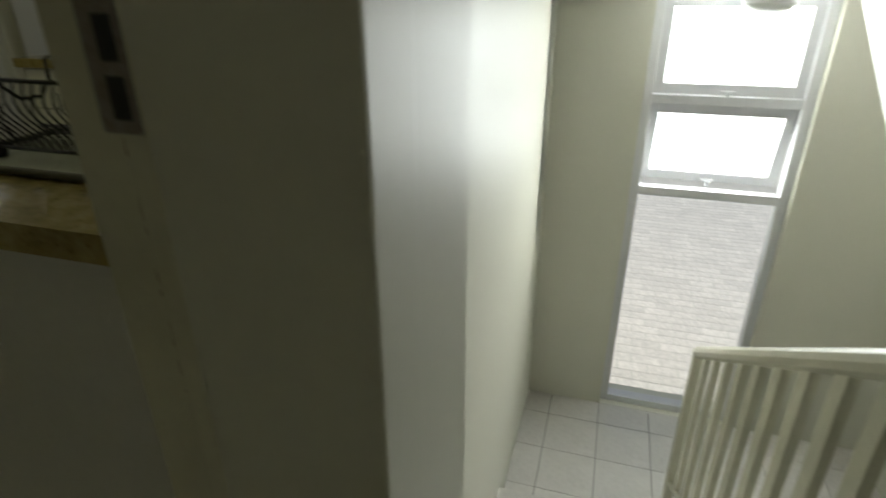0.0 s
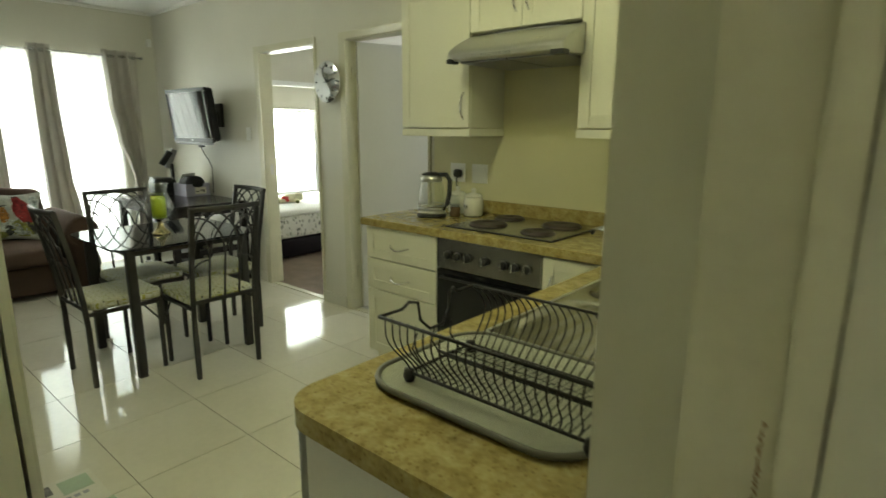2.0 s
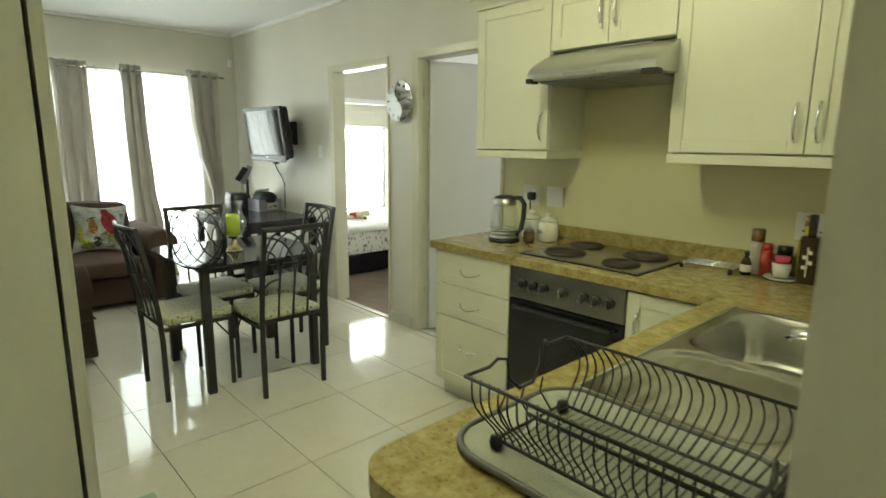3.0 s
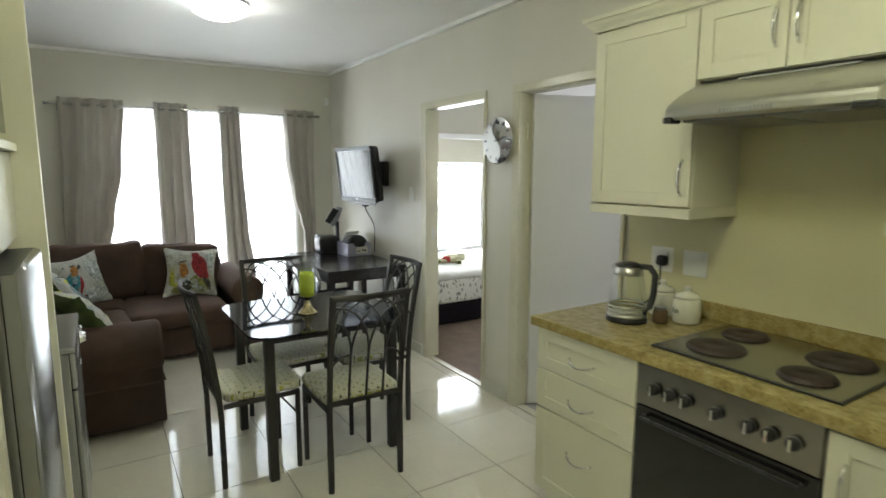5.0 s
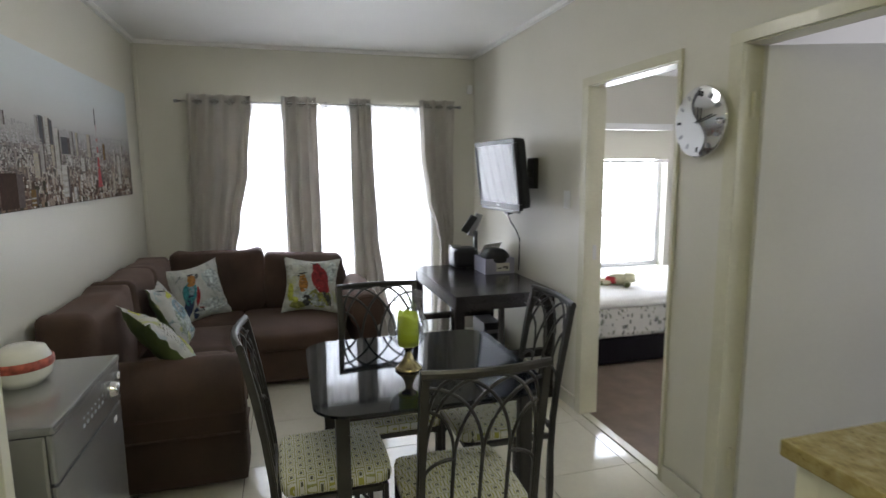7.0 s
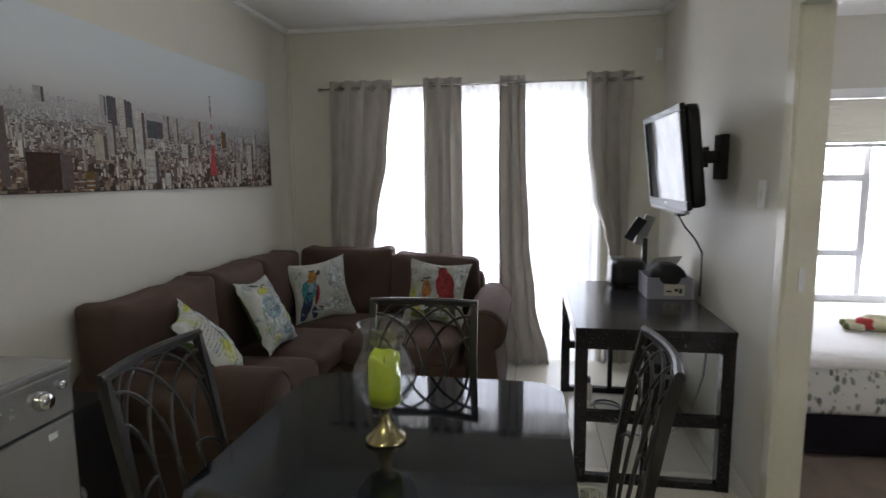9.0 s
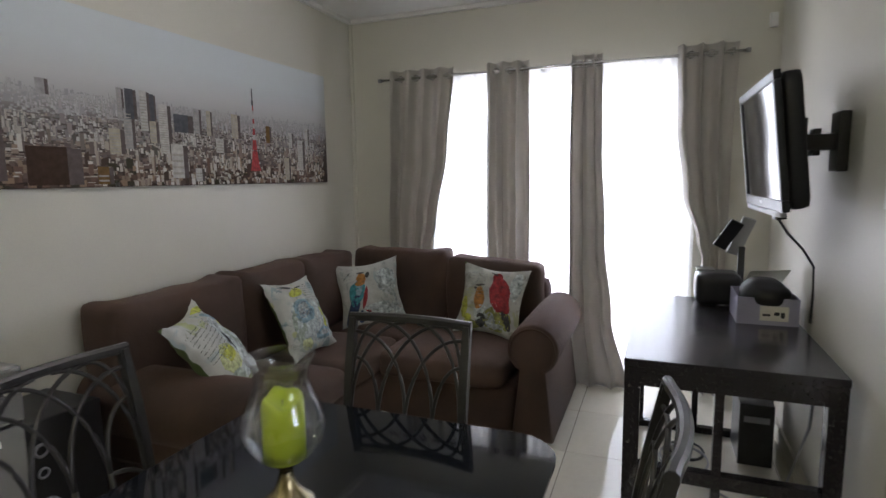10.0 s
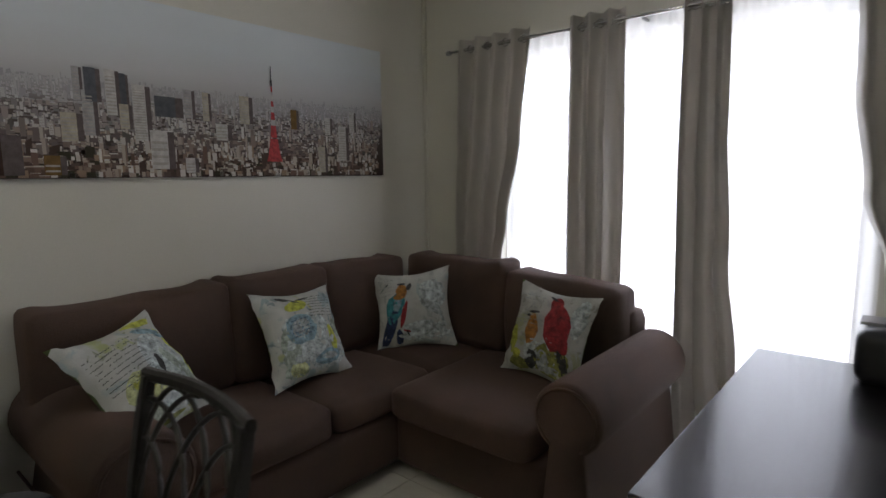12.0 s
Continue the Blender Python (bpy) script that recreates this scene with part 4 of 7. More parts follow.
def bar_basket():
    """Black wire dish rack on a drying mat."""
    mat_ob = thing("drying_mat", (0.035, 2.095, TOP), "grey-green ribbed plastic drainer tray with a dark rim", "tray")

    def outline(hx, hy, r, n=8):
        pts = []
        for cx, cy, a0 in ((hx - r, hy - r, 0), (-hx + r, hy - r, 90), (-hx + r, -hy + r, 180), (hx - r, -hy + r, 270)):
            pts += [(cx + r * math.cos(radians(a0 + 90 * k / n)), cy + r * math.sin(radians(a0 + 90 * k / n))) for k in range(n + 1)]
        return pts

    bm = bmesh.new()
    o = outline(0.235, 0.185, 0.09)
    lo, hi = [bm.verts.new((a, b, 0.001)) for a, b in o], [bm.verts.new((a, b, 0.008)) for a, b in o]
    bm.faces.new(lo[::-1]), bm.faces.new(hi)
    for k in range(len(o)):
        bm.faces.new((lo[k], lo[k - 1], hi[k - 1], hi[k]))
    part("tray", bm, material("pale_green_plastic", (0.30, 0.31, 0.24), 0.45, 0, 0.05, 6, 120, 0.1), mat_ob)
    pts = [(a, b, 0.009) for a, b in o]
    part("rim", smooth(tubes([pts + pts[:1]], 0.0065, 8)), material("dark_rim_plastic", (0.13, 0.125, 0.10), 0.5), mat_ob, "dark grey raised rim")
    ribs = bmesh.new()
    for i in range(100):
        x = -0.225 + 0.00455 * i
        k = max(0.0, abs(x) - 0.145)
        y = 0.175 - (0.09 - math.sqrt(max(0.0, 0.0081 - min(k, 0.089) ** 2)))
        bm_box(ribs, x - 0.0011, x + 0.0011, -y, y, 0.008, 0.0100)
    for i in range(70):
        y = -0.172 + 0.005 * i
        k = max(0.0, abs(y) - 0.095)
        x = 0.225 - (0.09 - math.sqrt(max(0.0, 0.0081 - min(k, 0.089) ** 2)))
        bm_box(ribs, -x, x, y - 0.0011, y + 0.0011, 0.008, 0.0105)
    part("ribs", ribs, material("pale_rib_plastic", (0.50, 0.51, 0.42), 0.45), mat_ob)
    ob = thing("dish_rack", (0.078, 2.062, TOP + 0.0105), "empty black wire dish rack with curved bars on the tray", "dish rack")
    hx, hy, z1, bx, by, z0 = 0.221, 0.147, 0.138, 0.19, 0.098, 0.018
    rim = [(-hx, -hy, z1), (hx, -hy, z1), (hx, hy, z1), (-hx, hy, z1)]
    dip = [(-hx, hy, z1), (-hx, 0.085, z1), (-hx + 0.004, 0.07, z1 + 0.012), (-hx + 0.01, 0.05, z1 + 0.008), (-hx + 0.012, 0.045, z1 - 0.03), (-hx + 0.015, 0.02, z1 - 0.055), (-hx + 0.015, -0.02, z1 - 0.055), (-hx + 0.012, -0.045, z1 - 0.03), (-hx + 0.01, -0.05, z1 + 0.008), (-hx + 0.004, -0.07, z1 + 0.012), (-hx, -0.085, z1), (-hx, -hy, z1)]
    dip2 = [(-x, y, z) for x, y, z in dip]
    part("rim", smooth(tubes([rim[:2], rim[2:], dip, dip2], 0.0035, 8)), BLACKMET, ob)
    part("base_ring", smooth(tubes([[(-bx, -by, z0), (bx, -by, z0), (bx, by, z0), (-bx, by, z0), (-bx, -by, z0)], [(-bx, 0.012, z0), (bx, 0.012, z0)], [(-bx, -0.012, z0 + 0.018), (bx, -0.012, z0 + 0.018)]], 0.0035, 8)), BLACKMET, ob)
    for s in (-1, 1):
        for i in range(23):
            k = i / 22
            xt, xb = -hx + 0.008 + k * (2 * hx - 0.016), -bx + 0.006 + k * (2 * bx - 0.012)
            pts = []
            for j in range(9):
                a = j / 8
                y = by + (hy - by) * a + 0.020 * math.sin(math.pi * a * 1.15) - 0.010 * math.sin(2 * math.pi * a)
                pts.append((xb + (xt - xb) * a + 0.012 * math.sin(math.pi * a), s * y, z0 + (z1 - z0) * a))
            part("wire", smooth(tubes([pts], 0.0017, 5)), BLACKMET, ob)
    for i in range(26):
        x = -bx + 0.012 + i * 0.0143
        part("wire", smooth(tubes([[(x, by, z0), (x, 0.04, z0 + 0.002), (x + 0.006, 0.012, z0 + 0.016), (x + 0.006, -0.012, z0 + 0.016), (x, -0.04, z0 + 0.002), (x, -by, z0)]], 0.0014, 4)), BLACKMET, ob)
    for sx in (-1, 1):
        for k in range(3):
            s = (k - 1) * 0.06
            part("wire", smooth(tubes([[(sx * bx, s, z0), (sx * (bx + 0.028), s, z0 + 0.03), (sx * (hx - 0.012), s * 0.9, z1 - 0.056)]], 0.0017, 5)), BLACKMET, ob)
        for sy in (-1, 1):
            part("foot", smooth(lathe([(0, -0.0105), (0.010, -0.0105), (0.013, 0.0), (0.010, 0.014), (0, 0.016)], 12)), BLACKMET, ob).location = (sx * bx, sy * by, 0.0107)


bar_basket()


def kettle():
    ob = thing("electric_kettle", (-1.50, 3.61, TOP), "glass electric kettle with steel base and black handle", "kettle")
    part("base", smooth(lathe([(0, 0), (0.085, 0.0), (0.085, 0.016), (0.079, 0.020), (0, 0.020)], 32)), BLACKPL, ob, "black power base")
    part("heater_plate", smooth(lathe([(0, 0.021), (0.079, 0.021), (0.080, 0.026), (0.079, 0.036), (0.0, 0.037)], 32)), STEEL, ob, "steel heating plate")
    for z in (0.050, 0.066):
        part("steel_band", smooth(lathe([(0.0798, z), (0.0815, z + 0.001), (0.0815, z + 0.006), (0.0798, z + 0.007)], 32)), STEEL, ob)
    part("jug", smooth(lathe([(0.0785, 0.036), (0.080, 0.07), (0.079, 0.11), (0.074, 0.15), (0.066, 0.185), (0.060, 0.208), (0.0585, 0.208), (0.0645, 0.185), (0.0725, 0.15), (0.0775, 0.11), (0.0785, 0.07), (0.077, 0.037)], 32)), JUGGLASS, ob, "clear glass jug")
    part("collar", smooth(lathe([(0.0605, 0.204), (0.0625, 0.208), (0.058, 0.24), (0.054, 0.24), (0.058, 0.206)], 32)), STEEL, ob)
    part("spout", smooth(tubes([[(-0.052, -0.008, 0.222), (-0.068, -0.010, 0.236)]], 0.014, 10)), STEEL, ob)
    part("lid", smooth(lathe([(0, 0.258), (0.03, 0.256), (0.055, 0.247), (0.058, 0.238), (0, 0.236)], 28)), BLACKPL, ob)
    part("handle", smooth(tubes([[(0.05, 0.01, 0.243), (0.095, 0.015, 0.245), (0.118, 0.018, 0.215), (0.115, 0.018, 0.14), (0.10, 0.016, 0.075), (0.078, 0.012, 0.045)]], 0.0135, 10)), BLACKPL, ob, "black plastic handle")


kettle()


def jar(at, word):
    ob = thing("storage_jar", at, "cream ceramic storage jar with a knobbed lid and lettering", "jar", "storage jars")
    part("body", smooth(lathe([(0, 0), (0.05, 0.0), (0.055, 0.006), (0.057, 0.05), (0.055, 0.095), (0.048, 0.108), (0, 0.108)], 28)), CERAMIC, ob)
    part("lid", smooth(lathe([(0, 0.108), (0.05, 0.108), (0.052, 0.114), (0.04, 0.126), (0.014, 0.134), (0.010, 0.14), (0.016, 0.15), (0.010, 0.16), (0, 0.162)], 28)), CERAMIC, ob)
    txt = bpy.data.curves.new("lettering", "FONT")
    txt.body, txt.size, txt.extrude, txt.align_x = word, 0.03, 0.0006, "CENTER"
    tob = new("lettering", txt)
    tob.parent = ob
    tob.matrix_basis = pose(-0.012, -0.0575, 0.045, 90, 0, -12)
    txt.materials.append(BLACKPL)


jar((-1.345, 3.80, TOP), "EA")
jar((-1.485, 3.83, TOP), "S")
sj = thing("spice_jar", (-1.40, 3.70, TOP), "small glass jar with brown contents and a lid", "jar")
part("glass", smooth(lathe([(0, 0), (0.028, 0), (0.03, 0.01), (0.03, 0.05), (0.024, 0.058), (0, 0.058)], 20)), material("brown_spice", (0.14, 0.09, 0.05), 0.2), sj)
part("lid", lathe([(0, 0.058), (0.026, 0.058), (0.026, 0.07), (0, 0.07)], 20), SATIN, sj)


def socket(x, z, w, h, label, holes=False, plug=False):
    ob = thing("wall_socket", (x, YN - 0.028, z), label, "socket", "wall sockets")
    part("plate", boxes((0, w, -0.010, 0, 0, h), bevel=0.003), WHITEPL, ob)
    part("rocker", boxes((w * 0.62, w * 0.78, -0.014, -0.010, h * 0.62, h * 0.85), bevel=0.001), WHITEPL, ob)
    if holes:
        for cx in (0.3, 0.7):
            for dx, dz in ((0, 0.12), (-0.09, -0.08), (0.09, -0.08)):
                part("hole", boxes((w * (cx + dx) - 0.004, w * (cx + dx) + 0.004, -0.0112, -0.0098, h * (0.42 + dz) - 0.004, h * (0.42 + dz) + 0.004)), BLACKPL, ob)
    if plug:
        pl = part("plug", smooth(soft_box(w * 0.42, w * 0.42 + 0.05, -0.05, -0.01, h * 0.25, h * 0.25 + 0.05, 0.014, 0, 4)), BLACKPL, ob, "black plug")
        part("cord", smooth(tubes([[(w * 0.42 + 0.025, -0.04, h * 0.25), (w * 0.42 + 0.03, -0.045, -0.05), (w * 0.42 + 0.0, -0.05, -0.13), (w * 0.4 - 0.05, -0.12, -0.185)]], 0.004, 6)), BLACKPL, ob)


socket(-1.635, 1.085, 0.115, 0.115, "white wall socket with a black plug", plug=True)
socket(-1.468, 1.085, 0.115, 0.115, "white double wall switch plate")
socket(-0.215, 1.06, 0.15, 0.115, "white double wall socket above the worktop", holes=True)


def bottle(name, at, prof, mat, cap, capmat, label, band=None):
    ob = thing(name, at, label, "bottle", "cooking bottles")
    part("body", smooth(lathe(prof, 20)), mat, ob)
    part("cap", smooth(lathe(cap, 16)), capmat, ob)
    if band:
        part("paper_label", lathe(band[0], 20), band[1], ob)


AMBER = material("dark_amber_glass", (0.035, 0.022, 0.01), 0.08)
REDP = material("red_spice_tin", (0.42, 0.03, 0.02), 0.35)
PALELAB = material("pale_paper_label", (0.6, 0.58, 0.5), 0.6)
BROWNCAP = material("brown_cap", (0.16, 0.09, 0.04), 0.5)
PINK = material("pink_plastic", (0.55, 0.06, 0.12), 0.4)
OIL = material("yellow_oil", (0.42, 0.34, 0.06), 0.1)
bottle("seasoning_bottle", (-0.315, 3.84, TOP), [(0, 0), (0.027, 0), (0.028, 0.12), (0.02, 0.14), (0, 0.14)], PALELAB, [(0, 0.14), (0.025, 0.14), (0.025, 0.19), (0, 0.19)], BROWNCAP, "tall seasoning bottle with brown cap")
bottle("soy_bottle", (-0.33, 3.775, TOP), [(0, 0), (0.02, 0), (0.021, 0.05), (0.01, 0.075), (0, 0.08)], AMBER, [(0, 0.08), (0.010, 0.08), (0.010, 0.10), (0, 0.1)], BLACKPL, "small dark sauce bottle with white label", ([(0.0215, 0.015), (0.0215, 0.045)], PALELAB))
bottle("spice_tin", (-0.275, 3.83, TOP), [(0, 0), (0.023, 0), (0.023, 0.11), (0, 0.11)], REDP, [(0, 0.11), (0.022, 0.11), (0.020, 0.135), (0, 0.135)], REDP, "red spice tin with a red lid")
bottle("pepper_jar", (-0.222, 3.88, TOP), [(0, 0), (0.027, 0), (0.027, 0.09), (0, 0.09)], AMBER, [(0, 0.09), (0.028, 0.09), (0.028, 0.125), (0, 0.125)], BLACKPL, "dark jar with a black lid")
bottle("salt_tub", (-0.205, 3.79, TOP + 0.012), [(0, 0), (0.028, 0), (0.036, 0.055), (0, 0.055)], CERAMIC, [(0, 0.055), (0.028, 0.057), (0.028, 0.085), (0, 0.087)], PINK, "white salt tub with a pink lid on a saucer")
bottle("oil_bottle", (-0.150, 3.87, TOP), [(0, 0), (0.028, 0), (0.028, 0.15), (0.012, 0.19), (0.012, 0.22), (0, 0.22)], OIL, [(0, 0.22), (0.014, 0.22), (0.014, 0.26), (0, 0.26)], BROWNCAP, "cooking oil bottle with yellow label")
ob_ = thing("olive_oil_bottle", (-0.118, 3.80, TOP), "square dark olive oil bottle with a pale sprig print", "bottle", "cooking bottles")
part("body", boxes((-0.03, 0.03, -0.03, 0.03, 0, 0.19), (-0.014, 0.014, -0.014, 0.014, 0.19, 0.245), bevel=0.008), AMBER, ob_)
part("cap", lathe([(0, 0.245), (0.015, 0.245), (0.015, 0.275), (0, 0.275)], 14), BLACKPL, ob_)
part("sprig_print", boxes((-0.002, 0.002, -0.0315, -0.0305, 0.03, 0.15), (-0.016, -0.004, -0.0315, -0.0305, 0.06, 0.075), (0.004, 0.017, -0.0315, -0.0305, 0.08, 0.095), (-0.016, -0.004, -0.0315, -0.0305, 0.10, 0.115), (0.004, 0.015, -0.0315, -0.0305, 0.12, 0.135)), PALELAB, ob_)
part("saucer", smooth(lathe([(0, 0), (0.045, 0.001), (0.062, 0.009), (0.06, 0.011), (0.042, 0.004), (0, 0.003)], 24)), CERAMIC, thing("saucer", (-0.205, 3.79, TOP), "small white saucer under the salt tub", "saucer"))
tv_ = thing("trivet", (-0.47, 3.79, TOP), "chrome wire trivet on the worktop", "trivet")
part("wires", smooth(tubes([[(-0.11, y, 0.022), (0.11, y, 0.022)] for y in (-0.06, -0.04, -0.02, 0, 0.02, 0.04, 0.06)] + [[(x, -0.07, 0.016), (x, 0.07, 0.016)] for x in (-0.1, 0.1)], 0.003, 6)), CHROME, tv_)
for x in (-0.1, 0.1):
    for y in (-0.07, 0.07):
        part("foot", smooth(lathe([(0, 0), (0.008, 0), (0.010, 0.01), (0.006, 0.022), (0, 0.024)], 10)), BLACKPL, tv_).location = (x, y, 0)
cb = whole("loose_cord", smooth(tubes([[(-0.02, 3.94, 1.06), (-0.0, 3.93, 0.98), (0.04, 3.90, 0.925), (0.10, 3.86, 0.917), (0.2, 3.88, 0.917)]], 0.005, 6)), BLACKPL, (0, 0, 0), "black power cord lying on the worktop", "cord")


def tall_units():
    ob = thing("tall_cupboard", (-0.607, 0.605, 0), "tall cream cupboard beside the entrance", "cupboard")
    part("body", boxes((-0.47, 0.0, 0.0, 0.816, 0.0, 2.25)), CREAM, ob)
    d = panel_door(ob, "door", 0.468, 2.14, (0.0, 0.824, 0.10), 180, "", (0.43, 1.0, True))
    ob2 = thing("fridge_housing", (-2.278, 0.59, 0), "tall cream housing around the fridge with a microwave shelf", "cupboard")
    part("end_panel", boxes((0.0, 0.04, 0.0, 0.938, 0, 2.25), bevel=0.003), CREAM, ob2)
    part("side_panel", boxes((0.66, 0.68, 0.0, 0.84, 0, 2.25), bevel=0.003), CREAM, ob2)
    part("shelf", boxes((0.04, 0.66, 0.0, 0.88, 1.62, 1.645), (0.04, 0.66, 0.0, 0.84, 1.315, 1.335), bevel=0.002), CREAM, ob2)
    part("flap", boxes((0.044, 0.656, 0.84, 0.86, 1.34, 1.615), bevel=0.002), CREAM, ob2)
    part("top", boxes((0.04, 0.66, 0.0, 0.86, 2.05, 2.25), bevel=0.002), CREAM, ob2)
    ob3 = thing("broom_cupboard", (-1.079, 0.605, 0), "tall cream cupboard between fridge and entrance cupboard", "cupboard")
    part("body", boxes((-0.50, 0.0, 0.0, 0.816, 0.0, 2.25)), CREAM, ob3)
    panel_door(ob3, "door", 0.50, 2.14, (0.0, 0.824, 0.10), 180, "", (0.06, 1.0, True))
    mw = thing("microwave", (-2.21, 0.93, 1.645), "silver microwave with a dark window on the shelf", "microwave")
    part("body", boxes((0.0, 0.5, 0.0, 0.50, 0.012, 0.29), bevel=0.006), SATIN, mw)
    part("door", boxes((0.01, 0.38, 0.50, 0.52, 0.03, 0.28), bevel=0.004), OVENGLASS, mw)
    part("panel", boxes((0.385, 0.49, 0.50, 0.515, 0.03, 0.28), bevel=0.003), SATIN, mw)
    part("foot", boxes((0.03, 0.47, 0.05, 0.45, 0.0, 0.012)), BLACKPL, mw)


tall_units()


def fridge():
    ob = thing("fridge", (-2.225, 0.89, 0), "silver fridge with a bowed door and dark top", "fridge")
    part("body", boxes((0.0, 0.57, 0.0, 0.57, 0.02, 1.28), bevel=0.006), FRIDGESILVER, ob)

    for z0, z1 in ((0.05, 1.298),):
        bm = bmesh.new()
        n = 12
        ring = [(0.57 * k / n, 0.605 + 0.03 * math.sin(math.pi * k / n) ** 0.6) for k in range(n + 1)] + [(0.57, 0.572), (0.0, 0.572)]
        lo, hi = [bm.verts.new((x, y, z0)) for x, y in ring], [bm.verts.new((x, y, z1)) for x, y in ring]
        bm.faces.new(lo[::-1]), bm.faces.new(hi)
        for k in range(len(ring)):
            bm.faces.new((lo[k], lo[k - 1], hi[k - 1], hi[k]))
        for fc in bm.faces:
            fc.smooth = abs(fc.normal.z) < 0.5 and fc.calc_center_median().y > 0.6
        d = part("door", bm, FRIDGESILVER, ob, "bowed silver fridge door")
        part("edge_trim", boxes((-0.004, 0.004, 0.572, 0.606, z0, z1), bevel=0.002), CHROME, d, "bright metal edge strip")
    part("top", boxes((0.005, 0.565, 0.02, 0.60, 1.281, 1.30), bevel=0.004), BLACKPL, ob, "black plastic top edge")
    part("sticker", boxes((0.02, 0.07, 0.6115, 0.6125, 1.05, 1.12)), PALELAB, ob)
    for x in (0.05, 0.52):
        part("foot", boxes((x - 0.02, x + 0.02, 0.05, 0.52, 0.0, 0.02)), BLACKPL, ob)


fridge()


def washer():
    ob = thing("washing_machine", (-3.012, 1.083, 0), "silver washing machine with a dial and flush panel front", "washing machine")
    part("body", boxes((0.0, 0.60, 0.0, 0.465, 0.03, 0.855), bevel=0.008), WASHSILVER, ob)
    part("lid", boxes((-0.002, 0.602, 0.0, 0.488, 0.856, 0.882), bevel=0.010), WASHSILVER, ob)
    part("control_panel", boxes((0.002, 0.598, 0.466, 0.484, 0.715, 0.855), bevel=0.006), WASHSILVER, ob, "silver control panel")
    part("door", boxes((0.004, 0.596, 0.466, 0.482, 0.06, 0.705), bevel=0.008), WASHSILVER, ob)
    part("trim_line", boxes((0.004, 0.596, 0.4665, 0.474, 0.706, 0.714)), BLACKPL, ob)
    dl = part("dial", smooth(lathe([(0, 0), (0.03, 0), (0.03, 0.006), (0.024, 0.02), (0.022, 0.028), (0, 0.03)], 24)), CHROME, ob, "round chrome dial")
    dl.matrix_basis = pose(0.115, 0.484, 0.79, -90, 0, 0)
    k2 = part("knob", smooth(lathe([(0, 0), (0.014, 0), (0.012, 0.014), (0, 0.015)], 16)), CHROME, ob)
    k2.matrix_basis = pose(0.045, 0.484, 0.815, -90, 0, 0)
    for i in range(6):
        part("button", boxes((0.20 + 0.035 * i, 0.214 + 0.035 * i, 0.484, 0.4855, 0.775, 0.785)), GREYPL, ob)
        part("lamp", boxes((0.20 + 0.035 * i, 0.205 + 0.035 * i, 0.484, 0.4855, 0.80, 0.806)), GREYPL, ob)
    part("badge", boxes((0.07, 0.10, 0.482, 0.4835, 0.655, 0.675)), WHITEPL, ob)
    for x in (0.06, 0.54):
        part("foot", boxes((x - 0.02, x + 0.02, 0.06, 0.42, 0.0, 0.03)), BLACKPL, ob)
    pt = thing("enamel_pot", (-2.79, 1.352, 0.882), "round white enamel pot with a red print", "pot")
    part("body", smooth(lathe([(0, 0), (0.06, 0), (0.085, 0.03), (0.09, 0.07), (0.07, 0.115), (0.04, 0.125), (0, 0.127)], 28)), CERAMIC, pt)
    part("print", smooth(lathe([(0.0885, 0.055), (0.0915, 0.06), (0.091, 0.08), (0.087, 0.085)], 28)), material("red_print", (0.45, 0.10, 0.06), 0.4, 0, 0.3, 30, 60, 0), pt)
    sp = thing("loudspeaker", (-3.36, 1.10, 0), "black loudspeaker cabinet with white rings beside the washing machine", "loudspeaker")
    part("cabinet", boxes((0.0, 0.30, 0.0, 0.30, 0.0, 0.62), bevel=0.01), BLACKPL, sp)
    for z, r in ((0.52, 0.025), (0.44, 0.02), (0.30, 0.05), (0.14, 0.05)):
        q = part("ring", smooth(lathe([(r * 0.6, 0), (r, 0.0), (r, 0.006), (r * 0.75, 0.010), (r * 0.6, 0.004)], 20)), GREYPL, sp)
        q.matrix_basis = pose(0.22, 0.30, z, -90, 0, 0)


washer()
ml = thing("leaflet", (-1.677, 1.692, 0.002), "cream printed leaflet with green and red panels on the floor", "leaflet")
CREAMPAPER = material("cream_paper", (0.60, 0.58, 0.49), 0.45, 0, 0.03, 12, 120, 0.02)
part("sheet", boxes((-0.16, 0.10, -0.16, 0.14, 0.0, 0.003)), CREAMPAPER, ml)
part("sheet", boxes((0.104, 0.30, -0.16, 0.15, 0.0, 0.003)), CREAMPAPER, ml)
part("green_panel", boxes((-0.135, -0.03, 0.015, 0.12, 0.0032, 0.0038)), material("pale_green_print", (0.34, 0.42, 0.29), 0.5), ml)
part("green_edge", boxes((0.106, 0.20, 0.105, 0.145, 0.0032, 0.0038)), material("pale_green_border", (0.34, 0.42, 0.29), 0.5), ml)
part("red_panel", boxes((0.12, 0.27, -0.02, 0.10, 0.0032, 0.0038)), material("red_ink", (0.42, 0.14, 0.13), 0.5), ml)
part("photo", boxes((-0.14, -0.07, -0.10, -0.01, 0.0032, 0.0038)), material("grey_photo_print", (0.13, 0.12, 0.11), 0.5, 0, 0.4, 40, 120, 0.0), ml)
for k in range(4):
    part("text_bar", boxes((-0.01, 0.012, -0.02 + 0.03 * k, 0.0 + 0.03 * k, 0.0032, 0.0036)), GREYPL, ml)
kl = thing("kitchen_lamp", (-0.75, 2.35, 2.50), "round opal ceiling lamp over the kitchen", "ceiling lamp")
part("shade", smooth(lathe([(0, 0), (0.09, 0.008), (0.15, 0.04), (0.165, 0.075), (0.165, 0.085), (0, 0.085)], 28)), LAMPGLOW, kl)
SECTION[0] = Matrix()
